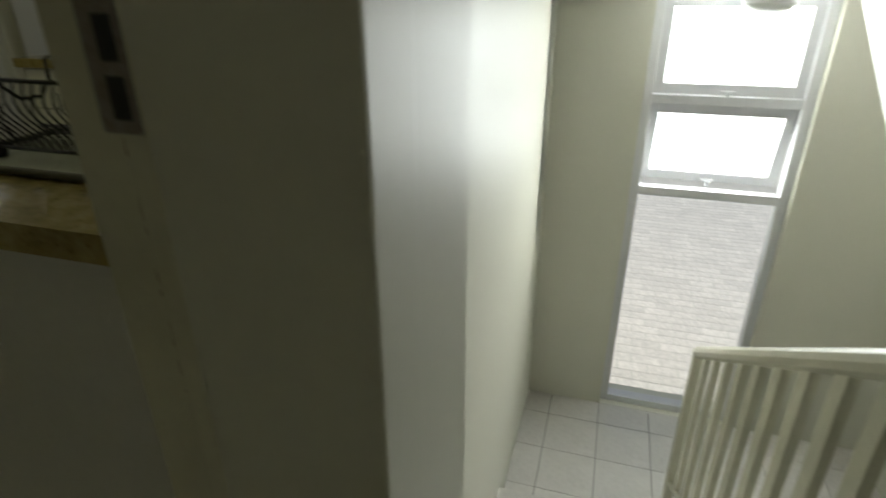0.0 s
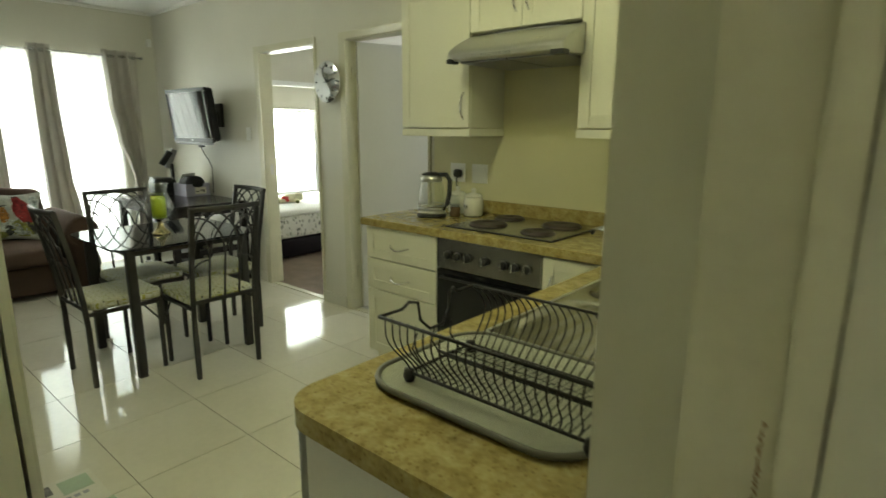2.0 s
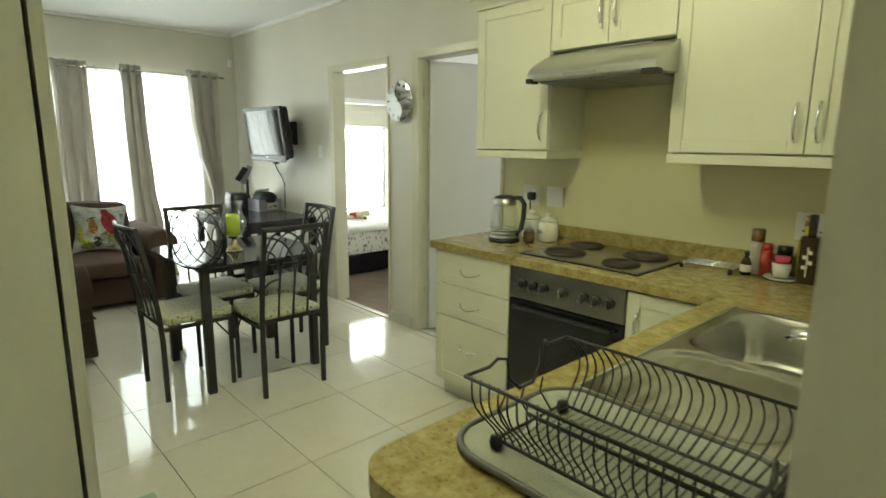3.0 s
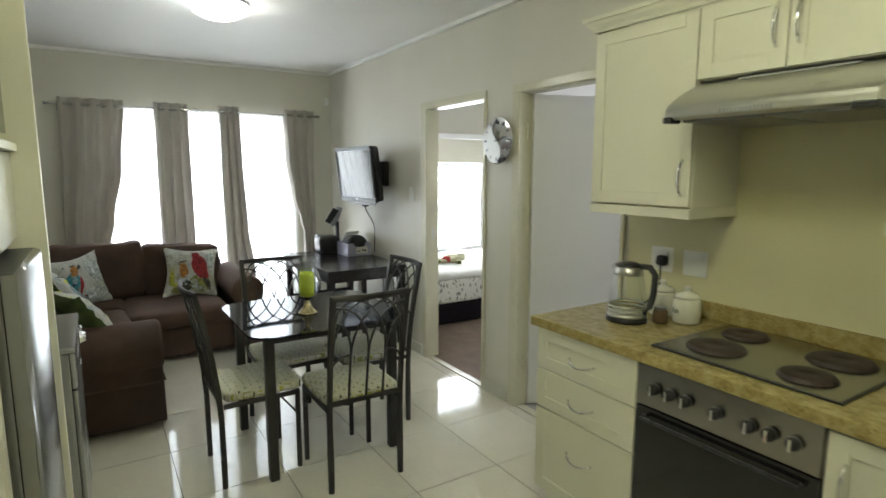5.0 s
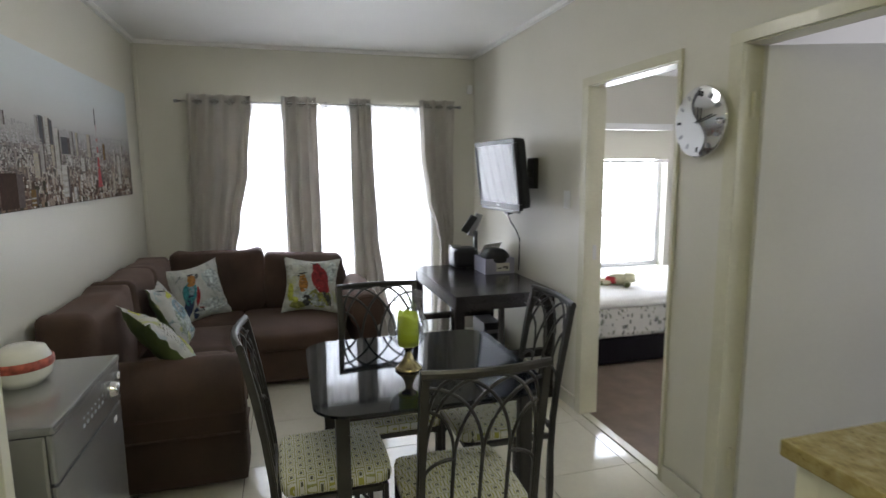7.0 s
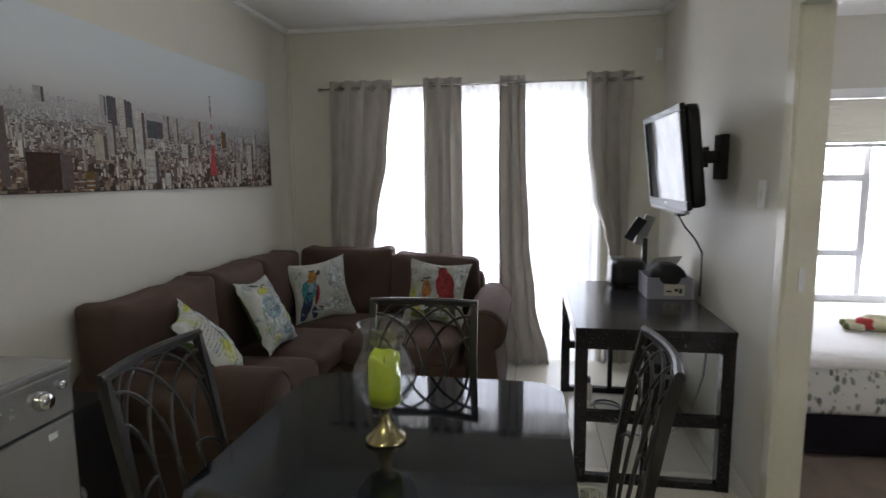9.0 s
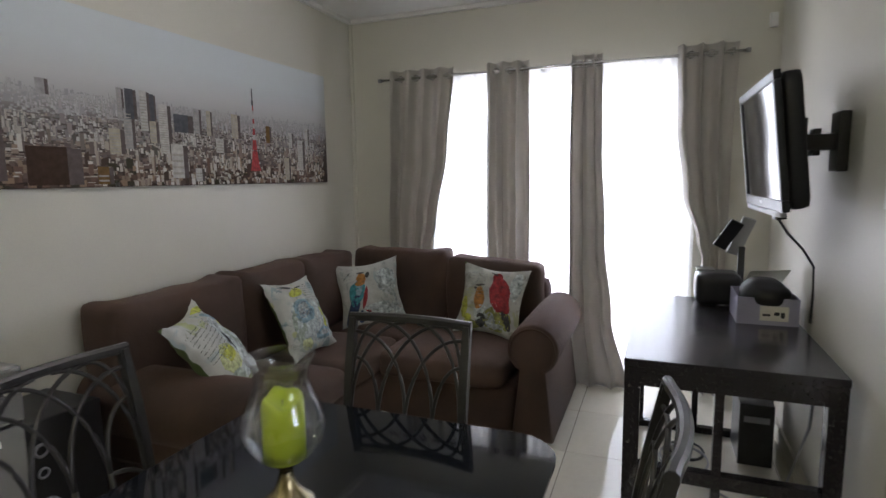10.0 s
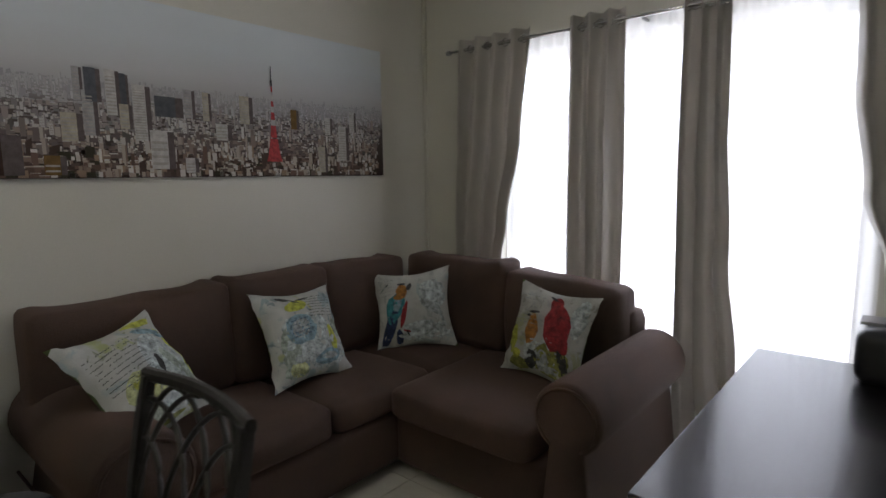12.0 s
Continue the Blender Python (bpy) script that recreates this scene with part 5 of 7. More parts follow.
part("base", lathe([(0, 0.085), (0.17, 0.085), (0.17, 0.1), (0, 0.1)], 28), WHITEPL, kl)

# ---- dining corner ----
def dining_chair():
    """Faces +y. Metal frame, printed seat pad, back of crossing arches over upright rods."""
    ob = thing("dining_chair", (-2.46, 2.765, 0), "dark metal dining chair with arched lattice back and printed seat", "chair", "chairs round the table", 90)
    w, zs, zt = 0.188, 0.44, 0.985

    def back_y(z):
        return -0.205 - 0.092 * max(0.0, (z - 0.35) / 0.65) ** 1.6

    def bow(x, z):
        return back_y(z) - 0.028 * (1 - (x / w) ** 2) * max(0.0, (z - 0.45) / 0.535)

    def square(pts, a):
        bm = bmesh.new()
        rings = [[bm.verts.new((x + sx * a, y + sy * a, z)) for sx, sy in ((-1, -1), (1, -1), (1, 1), (-1, 1))] for x, y, z in pts]
        for u, v in zip(rings, rings[1:]):
            for k in range(4):
                bm.faces.new((u[k], u[(k + 1) % 4], v[(k + 1) % 4], v[k]))
        bm.faces.new(rings[0][::-1]), bm.faces.new(rings[-1])
        bmesh.ops.bevel(bm, geom=[e for e in bm.edges if abs(e.verts[0].co.z - e.verts[1].co.z) > 0.02], offset=0.005, segments=2, affect="EDGES")
        return bm

    for s in (-1, 1):
        part("back_leg", square([(s * w, back_y(z), z) for z in (0.0, 0.2, 0.35, 0.5, 0.65, 0.8, 0.9, zt)], 0.0125), CHAIRMET, ob)
        part("front_leg", square([(s * (w - 0.005), 0.175, 0.0), (s * (w - 0.005), 0.175, zs - 0.012)], 0.0115), CHAIRMET, ob)
        part("side_rail", boxes((s * w - 0.010, s * w + 0.010, -0.192, 0.163, zs - 0.034, zs - 0.012), bevel=0.003), CHAIRMET, ob)
        part("brace", smooth(tubes([[(s * w, 0.163, zs - 0.13), (s * w, 0.09, zs - 0.034)]], 0.006, 6)), CHAIRMET, ob)
    part("front_rail", boxes((-w + 0.01, w - 0.01, 0.164, 0.184, zs - 0.034, zs - 0.012), bevel=0.003), CHAIRMET, ob)
    part("rear_rail", boxes((-w + 0.012, w - 0.012, back_y(zs) - 0.009, back_y(zs) + 0.009, zs + 0.0, zs + 0.022), bevel=0.003), CHAIRMET, ob)
    top = bmesh.new()
    rings = []
    for k in range(13):
        x = -w - 0.0125 + (2 * w + 0.025) * k / 12
        y = bow(max(-w, min(w, x)), zt)
        rings.append([top.verts.new((x, y + a, zt + b)) for a, b in ((-0.011, -0.008), (-0.011, 0.006), (-0.005, 0.013), (0.005, 0.013), (0.011, 0.006), (0.011, -0.008), (0.006, -0.013), (-0.006, -0.013))])
    for u, v in zip(rings, rings[1:]):
        for k in range(8):
            top.faces.new((u[k], u[(k + 1) % 8], v[(k + 1) % 8], v[k]))
    top.faces.new(rings[0][::-1]), top.faces.new(rings[-1])
    part("top_rail", top, CHAIRMET, ob)
    for x in (-0.09, 0.0, 0.09):
        part("rod", smooth(tubes([[(x, bow(x, z), z) for z in (zs + 0.02, 0.55, 0.65, 0.70)]], 0.0065, 8)), CHAIRMET, ob)

    def arc(x0, z0, x1, z1, lift):
        pts = []
        for i in range(13):
            a = i / 12
            x = x0 + (x1 - x0) * (1 - math.cos(a * math.pi / 2))
            z = z0 + (z1 - z0) * math.sin(a * math.pi / 2) ** (1.0 / lift)
            pts.append((x, bow(x, z), z))
        return pts

    zl, zh = 0.69, zt - 0.012
    arcs = []
    for x in (-0.09, 0.0, 0.09):
        for s in (-1, 1):
            x1 = x + s * 0.20
            if abs(x1) <= w:
                arcs.append(arc(x, zl, x1, zh, 1.0))
            else:
                e = math.copysign(w - 0.01, x1)
                k = min(1.0, abs(e - x) / 0.20)
                arcs.append(arc(x, zl, e, zl + (zh - zl) * (0.35 + 0.6 * k), 1.0))
    for s in (-1, 1):
        arcs.append(arc(s * (w - 0.01), 0.70, s * 0.02, zh, 1.1))
        arcs.append(arc(s * (w - 0.01), 0.80, s * 0.10, zh, 1.1))
        arcs.append(arc(s * (w - 0.01), 0.64, s * 0.09, zl + 0.005, 0.9))
    for pts in arcs:
        part("arch", smooth(tubes([pts], 0.0058, 6)), CHAIRMET, ob)
    part("seat", smooth(soft_box(-0.195, 0.195, -0.185, 0.20, zs - 0.012, zs + 0.05, 0.024, 0.012, 10, 0.002)), SEATCLOTH, ob, "padded seat in cream and green printed cloth")
    return ob


chair = dining_chair()
copy_thing(chair, pose(-2.77, 2.35, 0, 0, 0, 1))
copy_thing(chair, pose(-3.142, 2.647, 0, 0, 0, -90))
copy_thing(chair, pose(-2.955, 3.075, 0, 0, 0, 180))


def rounded(hx, hy, r, z0, z1, n=8):
    bm = bmesh.new()
    pts = []
    for cx, cy, a0 in ((hx - r, hy - r, 0), (-hx + r, hy - r, 90), (-hx + r, -hy + r, 180), (hx - r, -hy + r, 270)):
        pts += [(cx + r * math.cos(radians(a0 + 90 * k / n)), cy + r * math.sin(radians(a0 + 90 * k / n))) for k in range(n + 1)]
    lo, hi = [bm.verts.new((a, b, z0)) for a, b in pts], [bm.verts.new((a, b, z1)) for a, b in pts]
    bm.faces.new(lo[::-1]), bm.faces.new(hi)
    for k in range(len(pts)):
        bm.faces.new((lo[k], lo[k - 1], hi[k - 1], hi[k]))
    return bm


def table():
    ob = thing("dining_table", (-2.855, 2.71, 0), "square smoked-glass dining table with rounded corners on metal legs", "table")
    part("tabletop", rounded(0.415, 0.43, 0.12, 0.757, 0.767), TABLEGLASS, ob, "dark smoked glass top")
    for row in ((-0.306, 0.306, -0.345, -0.322), (-0.306, 0.306, 0.322, 0.345), (-0.34, -0.317, -0.311, 0.311), (0.317, 0.34, -0.311, 0.311)):
        part("apron", boxes((*row, 0.712, 0.738), bevel=0.003), CHAIRMET, ob)
    for sx in (-1, 1):
        for sy in (-1, 1):
            part("leg", boxes((sx * 0.33 - 0.024, sx * 0.33 + 0.024, sy * 0.335 - 0.024, sy * 0.335 + 0.024, 0.0, 0.75), bevel=0.010), CHAIRMET, ob)
            part("pad", smooth(lathe([(0, 0.75), (0.022, 0.75), (0.022, 0.757), (0, 0.757)], 16)), VASEGLASS, ob).location = (sx * 0.33, sy * 0.335, -0.0005)


table()


def candle_vase():
    ob = thing("hurricane_lamp", (-2.804, 2.668, 0.767), "clear glass hurricane vase with lime candle on a brass foot", "candle holder")
    part("foot", smooth(lathe([(0, 0), (0.052, 0.0), (0.054, 0.004), (0.053, 0.009), (0.046, 0.014), (0.036, 0.024), (0.025, 0.038), (0.017, 0.056), (0.0135, 0.074), (0.0135, 0.080), (0.019, 0.086), (0.019, 0.090), (0.030, 0.096), (0, 0.097)], 32)), BRASS, ob, "flared antique brass foot")
    part("glass", smooth(lathe([(0.0, 0.098), (0.030, 0.098), (0.055, 0.112), (0.076, 0.140), (0.082, 0.168), (0.076, 0.20), (0.060, 0.235), (0.052, 0.26), (0.054, 0.285), (0.067, 0.31), (0.0645, 0.31), (0.0515, 0.285), (0.0495, 0.26), (0.0575, 0.235), (0.0735, 0.20), (0.0795, 0.168), (0.0735, 0.141), (0.053, 0.115), (0.029, 0.101), (0, 0.101)], 36)), VASEGLASS, ob, "clear flared glass chimney")
    bm = lathe([(0, 0.1015), (0.040, 0.1015), (0.041, 0.13), (0.041, 0.205), (0.038, 0.218), (0.033, 0.222), (0.030, 0.212), (0.0, 0.208)], 24)
    for v in bm.verts:
        if v.co.z > 0.2 and v.co.xy.length > 0.025:
            v.co.z += 0.004 + 0.028 * noise.noise(v.co * 26)
    part("candle", smooth(bm), WAX, ob, "half-burnt lime green pillar candle")
    part("wick", tubes([[(0, 0, 0.207), (0.001, 0.001, 0.222)]], 0.0012, 5), BLACKPL, ob)


candle_vase()


# ---- sofa corner ----
def sofa():
    o = Vector((-4.70, 1.60, 0))
    ob = thing("corner_sofa", o, "brown chenille corner sofa with rolled arms and loose cushions", "sofa")

    def plump(bm, axis, a, b, h, slump=0.0):
        """Lets a back cushion rise to its upper corners, sag between them and slump to one end."""
        for v in bm.verts:
            u, k = (v.co[axis] - (a + b) / 2) / ((b - a) / 2), max(0.0, (v.co.z - 0.44) / (h - 0.44))
            v.co.z += k * k * (0.024 * abs(u) ** 5 - 0.014 * (1 - u * u)) - k * slump * max(0.0, u) ** 2
            v.co.z += 0.008 * k * noise.noise(Vector((v.co[axis] * 7, 3.1, 0)))
        return bm

    def wp(name, bm, mat=SOFACLOTH, label=""):
        bmesh.ops.translate(bm, vec=-o, verts=bm.verts[:])
        return part(name, smooth(bm), mat, ob, label)

    wp("base", soft_box(-5.60, -3.66, 1.16, 1.86, 0.04, 0.30, 0.03, 0.006, 10, 0.003))
    wp("base", soft_box(-5.60, -4.72, 1.84, 2.66, 0.04, 0.30, 0.03, 0.006, 10, 0.003))
    wp("back_frame", soft_box(-5.60, -3.58, 1.11, 1.28, 0.06, 0.76, 0.06, 0.006, 10, 0.003))
    wp("back_frame", soft_box(-5.62, -5.42, 1.28, 2.70, 0.06, 0.76, 0.06, 0.006, 10, 0.003))
    for row in ((-4.38, -3.78, 1.28, 1.86), (-4.98, -4.385, 1.28, 1.86), (-5.45, -4.985, 1.28, 1.86)):
        wp("seat_cushion", soft_box(*row, 0.285, 0.435, 0.045, 0.022, 14, 0.011))
    wp("seat_cushion", soft_box(-5.45, -4.66, 1.87, 2.60, 0.285, 0.435, 0.04, 0.018, 12, 0.006))
    for x0, x1, h in ((-4.228, -3.485, 0.91), (-4.762, -4.226, 0.92), (-5.33, -4.760, 0.915)):
        wp("back_cushion", plump(soft_box(x0, x1, 1.12, 1.36, 0.44, h, 0.045, 0.022, 14, 0.012), 0, x0, x1, h))
    for y0, y1, h in ((1.34, 2.015, 0.92), (2.035, 2.66, 0.885)):
        wp("back_cushion", plump(soft_box(-5.56, -5.34, y0, y1, 0.44, h, 0.045, 0.022, 14, 0.012), 1, y0, y1, h, 0.05 if y0 > 2 else 0.0))

    def roll(axis, c, z, r, a0, a1, foot):
        """A rolled arm: a round roll over an upright side, capped at the front."""
        prof = []
        for k in range(21):
            a = radians(-60 + 300 * k / 20)
            prof.append((r * math.cos(a), r * math.sin(a)))
        prof = [(foot, -z + 0.05)] + [(x, y) for x, y in prof if True] + [(-foot, -z + 0.05)]
        bm = bmesh.new()
        rings = []
        for t, k in ((a0, 0.94), (a0 + 0.015, 1.0), ((a0 + a1) / 2, 1.0), (a1 - 0.02, 1.0), (a1, 0.93)):
            ring = []
            for d, h in prof:
                d2, h2 = d * k, (h * k if h > -z + 0.06 else h)
                ring.append(bm.verts.new((c + d2, t, z + h2) if axis == "y" else (t, c + d2, z + h2)))
            rings.append(ring)
        n = len(prof)
        for u, v in zip(rings, rings[1:]):
            for k in range(n):
                bm.faces.new((u[k], u[(k + 1) % n], v[(k + 1) % n], v[k]))
        bm.faces.new(rings[0][::-1]), bm.faces.new(rings[-1])
        return bm

    wp("arm", roll("y", -3.585, 0.495, 0.155, 1.12, 1.985, 0.135), SOFACLOTH, "rolled arm")
    wp("arm", roll("x", 2.765, 0.530, 0.135, -5.55, -4.66, 0.11), SOFACLOTH, "rolled arm")
    for x in (-3.585 + 0.141, -3.585 - 0.141):
        wp("piping", tubes([[(x, 1.14, 0.30), (x, 1.96, 0.30)]], 0.006, 8))
    wp("piping", tubes([[(-3.585 - 0.125, 1.988, 0.305), (-3.585 + 0.125, 1.988, 0.305)]], 0.006, 8))
    for c, z, r in ((-3.585, 0.495, 0.135),):
        wp("piping", tubes([[(c + r * math.cos(radians(a)), 1.986, z + r * math.sin(radians(a))) for a in range(-60, 245, 15)]], 0.005, 6))
    wp("piping", tubes([[(-4.657, 2.765 + 0.115 * math.cos(radians(a)), 0.530 + 0.115 * math.sin(radians(a))) for a in range(-60, 245, 15)]], 0.005, 6))
    for x, y in ((-3.62, 1.90), (-3.62, 1.2), (-4.72, 2.80), (-5.5, 2.80), (-5.5, 1.2)):
        wp("foot", boxes((x - 0.03, x + 0.03, y - 0.03, y + 0.03, 0.0, 0.055), bevel=0.008), BLACKPL)


sofa()



def watercolour(name, seed, inks):
    """Off-white printed cotton with soft washes of a few inks."""
    m = material(name, (0.43, 0.435, 0.40), 0.85, 0, 0.10, 12, 350, 0.25)
    n, l = m.node_tree.nodes, m.node_tree.links
    p = n["Principled BSDF"]
    last = p.inputs["Base Color"].links[0].from_socket
    tc = [x for x in n if x.type == "TEX_COORD"][0]
    for k, (ink, scale, lo, share) in enumerate(inks):
        mp, nz, mr, mx = n.new("ShaderNodeMapping"), n.new("ShaderNodeTexNoise"), n.new("ShaderNodeMapRange"), n.new("ShaderNodeMix")
        mp.inputs["Location"].default_value = (seed * 3.1 + k * 5.3, 0, seed * 1.7 - k * 2.9)
        nz.inputs["Scale"].default_value, nz.inputs["Detail"].default_value, nz.inputs["Distortion"].default_value = scale, 5, 0.6
        mr.inputs["From Min"].default_value, mr.inputs["From Max"].default_value = lo, lo + 0.05
        mr.inputs["To Max"].default_value = share
        mx.data_type = "RGBA"
        mx.inputs[7].default_value = (*ink, 1)
        l.new(tc.outputs["Object"], mp.inputs["Vector"]), l.new(mp.outputs["Vector"], nz.inputs["Vector"])
        l.new(nz.outputs["Fac"], mr.inputs["Value"]), l.new(mr.outputs["Result"], mx.inputs[0])
        l.new(last, mx.inputs[6])
        last = mx.outputs[2]
    l.new(last, p.inputs["Base Color"])
    return m


COTTONS = {
    1: watercolour("lime_bird_cotton", 1, (((0.33, 0.38, 0.10), 7, 0.56, 0.7), ((0.26, 0.34, 0.36), 9, 0.58, 0.6), ((0.12, 0.14, 0.06), 16, 0.64, 0.6))),
    2: watercolour("blue_flower_cotton", 2, (((0.20, 0.29, 0.30), 8, 0.52, 0.7), ((0.36, 0.38, 0.12), 9, 0.60, 0.7), ((0.10, 0.15, 0.18), 22, 0.60, 0.6))),
    3: watercolour("parrot_cotton", 3, (((0.26, 0.34, 0.36), 7, 0.57, 0.6), ((0.24, 0.27, 0.25), 20, 0.60, 0.5))),
    4: watercolour("red_parrot_cotton", 4, (((0.30, 0.31, 0.12), 7, 0.58, 0.6), ((0.16, 0.15, 0.11), 18, 0.60, 0.5), ((0.30, 0.32, 0.32), 24, 0.58, 0.5)))}
P_GREEN = material("cushion_back_green", (0.10, 0.14, 0.045), 0.9, 0, 0.08, 10, 300, 0.2)
INKS = {k: material("print_" + k, c, 0.85, 0, 0.34, 45, 200, 0.1) for k, c in {
    "lime": (0.44, 0.46, 0.07), "sage": (0.33, 0.38, 0.32), "blue": (0.22, 0.33, 0.38), "teal": (0.05, 0.24, 0.27), "red": (0.28, 0.026, 0.03), "orange": (0.36, 0.16, 0.035),
    "grey": (0.34, 0.37, 0.36), "ink": (0.05, 0.05, 0.05), "olive": (0.24, 0.25, 0.07), "navy": (0.03, 0.05, 0.12), "mist": (0.44, 0.49, 0.48), "palelime": (0.47, 0.50, 0.25)}.items()}


def cushion(at, size, turn, tilt, spin, label, prints, seed):
    """A square scatter cushion, front to -y: pinched corners, creases, printed patches that follow its front."""
    ob = thing("scatter_cushion", at, label, "cushion", "printed cushions on the sofa")
    ob.matrix_basis = pose(*at, 0, 0, turn) @ pose(0, 0, 0, tilt, 0, 0) @ pose(0, 0, 0, 0, spin, 0)
    h = size / 2

    def place(u, v, side, off=0.0):
        f = max(0.0, (1 - u * u)) ** 0.6 * max(0.0, (1 - v * v)) ** 0.6
        pin = 1 - 0.15 * ((1 - u * u) * v * v + (1 - v * v) * u * u)
        n = (noise.noise(Vector((u * 2.1 + seed, v * 2.1, side))) * 0.016 + noise.noise(Vector((u * 4.6 + seed, v * 4.6, side))) * 0.008) * f ** 0.3
        ripple = 0.022 * noise.noise(Vector((u * 5 + seed, v * 5, 3))) * (u * u + v * v) * 0.5
        return (u * h * pin, side * (0.068 * f + off) + n * side + ripple, h + v * h * pin)

    def sheet(side):
        return smooth(grid(lambda a, b: place(a * 2 - 1, b * 2 - 1, side), 30, 30))

    part("front", sheet(-1), COTTONS[seed], ob, "white printed cotton front")
    part("back", sheet(1), P_GREEN, ob, "dark green back")
    for kind, ink, rows in prints:
        for row in rows:
            bm = bmesh.new()
            if kind == "blob":
                cu, cv, ru, rv, ang = row
                ca, sa = math.cos(radians(ang)), math.sin(radians(ang))
                rings = []
                for k in range(5):
                    ring = []
                    for j in range(16):
                        a = 2 * math.pi * j / 16
                        wob = 1 + 0.18 * noise.noise(Vector((math.cos(a) * 1.7 + seed + cu * 9, math.sin(a) * 1.7, cv * 7)))
                        x, y = ru * wob * k / 4 * math.cos(a), rv * wob * k / 4 * math.sin(a)
                        u, v = cu + x * ca - y * sa, cv + x * sa + y * ca
                        ring.append(bm.verts.new(place(max(-0.97, min(0.97, u)), max(-0.97, min(0.97, v)), -1, 0.0015 + 0.0004 * prints.index((kind, ink, rows)))))
                    rings.append(ring)
                for p, q in zip(rings, rings[1:]):
                    for j in range(16):
                        bm.faces.new((p[j], p[(j + 1) % 16], q[(j + 1) % 16], q[j]))
            else:
                u0, v0, u1, v1 = row
                rnd = random.Random(seed * 31 + int(v0 * 100))
                n = 26
                for i in range(n):
                    if rnd.random() < 0.25:
                        continue
                    a, b = i / n, (i + 0.8) / n
                    dz = rnd.uniform(-0.012, 0.012)
                    q = [(u0 + (u1 - u0) * a, v0 + (v1 - v0) * a + dz), (u0 + (u1 - u0) * b, v0 + (v1 - v0) * b - dz)]
                    vs = [bm.verts.new(place(u, v + s * 0.0075, -1, 0.004)) for (u, v), s in ((q[0], -1), (q[1], -1), (q[1], 1), (q[0], 1))]
                    bm.faces.new(vs)
            tagged(part("print" if kind == "blob" else "script_line", bm, INKS[ink], ob), kind="" if kind == "blob" else "stuff")
    return ob


def script_lines(u0, v0, w, n, slope=0.0, gap=0.075):
    return [(u0, v0 - gap * i, u0 + w, v0 - gap * i + slope) for i in range(n)]


cushion((-3.815, 1.715, 0.505), 0.46, 208, -38, -4, "white cushion with lime bird print and script, tilted", [
    ("blob", "mist", [(0.25, -0.5, 0.5, 0.4, 20), (0.35, 0.1, 0.4, 0.5, 0)]), ("blob", "palelime", [(-0.3, -0.2, 0.42, 0.3, 10)]), ("blob", "lime", [(-0.28, -0.12, 0.24, 0.15, 10), (0.82, 0.1, 0.11, 0.55, 4), (0.55, 0.88, 0.35, 0.08, -8)]),
    ("blob", "sage", [(-0.5, -0.65, 0.3, 0.2, 0), (0.55, -0.2, 0.10, 0.5, 20)]), ("blob", "blue", [(0.5, 0.66, 0.32, 0.07, -16), (0.72, 0.5, 0.14, 0.05, -40)]), ("blob", "olive", [(-0.15, -0.86, 0.3, 0.05, 0)]),
    ("blob", "ink", [(0.22, 0.02, 0.055, 0.14, -14), (0.25, 0.16, 0.05, 0.05, 0), (0.17, -0.16, 0.018, 0.10, -12), (-0.45, -0.78, 0.16, 0.02, -20)]), ("line", "ink", script_lines(-0.85, 0.62, 0.95, 9, 0.06, 0.085))], 1)
cushion((-4.475, 1.605, 0.447), 0.465, 185.6, -27, 4.6, "white cushion with yellow birds, blue flowers and script", [
    ("blob", "mist", [(-0.1, -0.1, 0.75, 0.5, 10), (0.3, -0.55, 0.5, 0.3, 0)]), ("blob", "sage", [(-0.55, -0.3, 0.25, 0.45, 0), (0.78, 0.0, 0.13, 0.22, 0), (-0.5, -0.75, 0.32, 0.16, 0)]), ("blob", "palelime", [(-0.45, -0.72, 0.22, 0.18, 0)]),
    ("blob", "lime", [(-0.15, 0.60, 0.30, 0.13, 8), (0.55, -0.22, 0.12, 0.30, 12)]), ("blob", "blue", [(-0.2, 0.08, 0.36, 0.30, 10), (0.32, -0.6, 0.34, 0.17, 8)]), ("blob", "grey", [(-0.2, 0.1, 0.22, 0.18, 20), (0.35, -0.58, 0.2, 0.08, 0), (0.15, 0.25, 0.06, 0.14, 0)]),
    ("blob", "ink", [(-0.45, 0.80, 0.13, 0.05, -25), (-0.2, 0.72, 0.16, 0.025, -20), (0.08, 0.76, 0.22, 0.025, 8), (0.66, 0.0, 0.03, 0.12, 0)]), ("line", "ink", script_lines(0.12, 0.80, 0.72, 8, 0.0, 0.07)), ("line", "navy", script_lines(-0.45, 0.25, 0.5, 5, 0.05, 0.08))], 2)
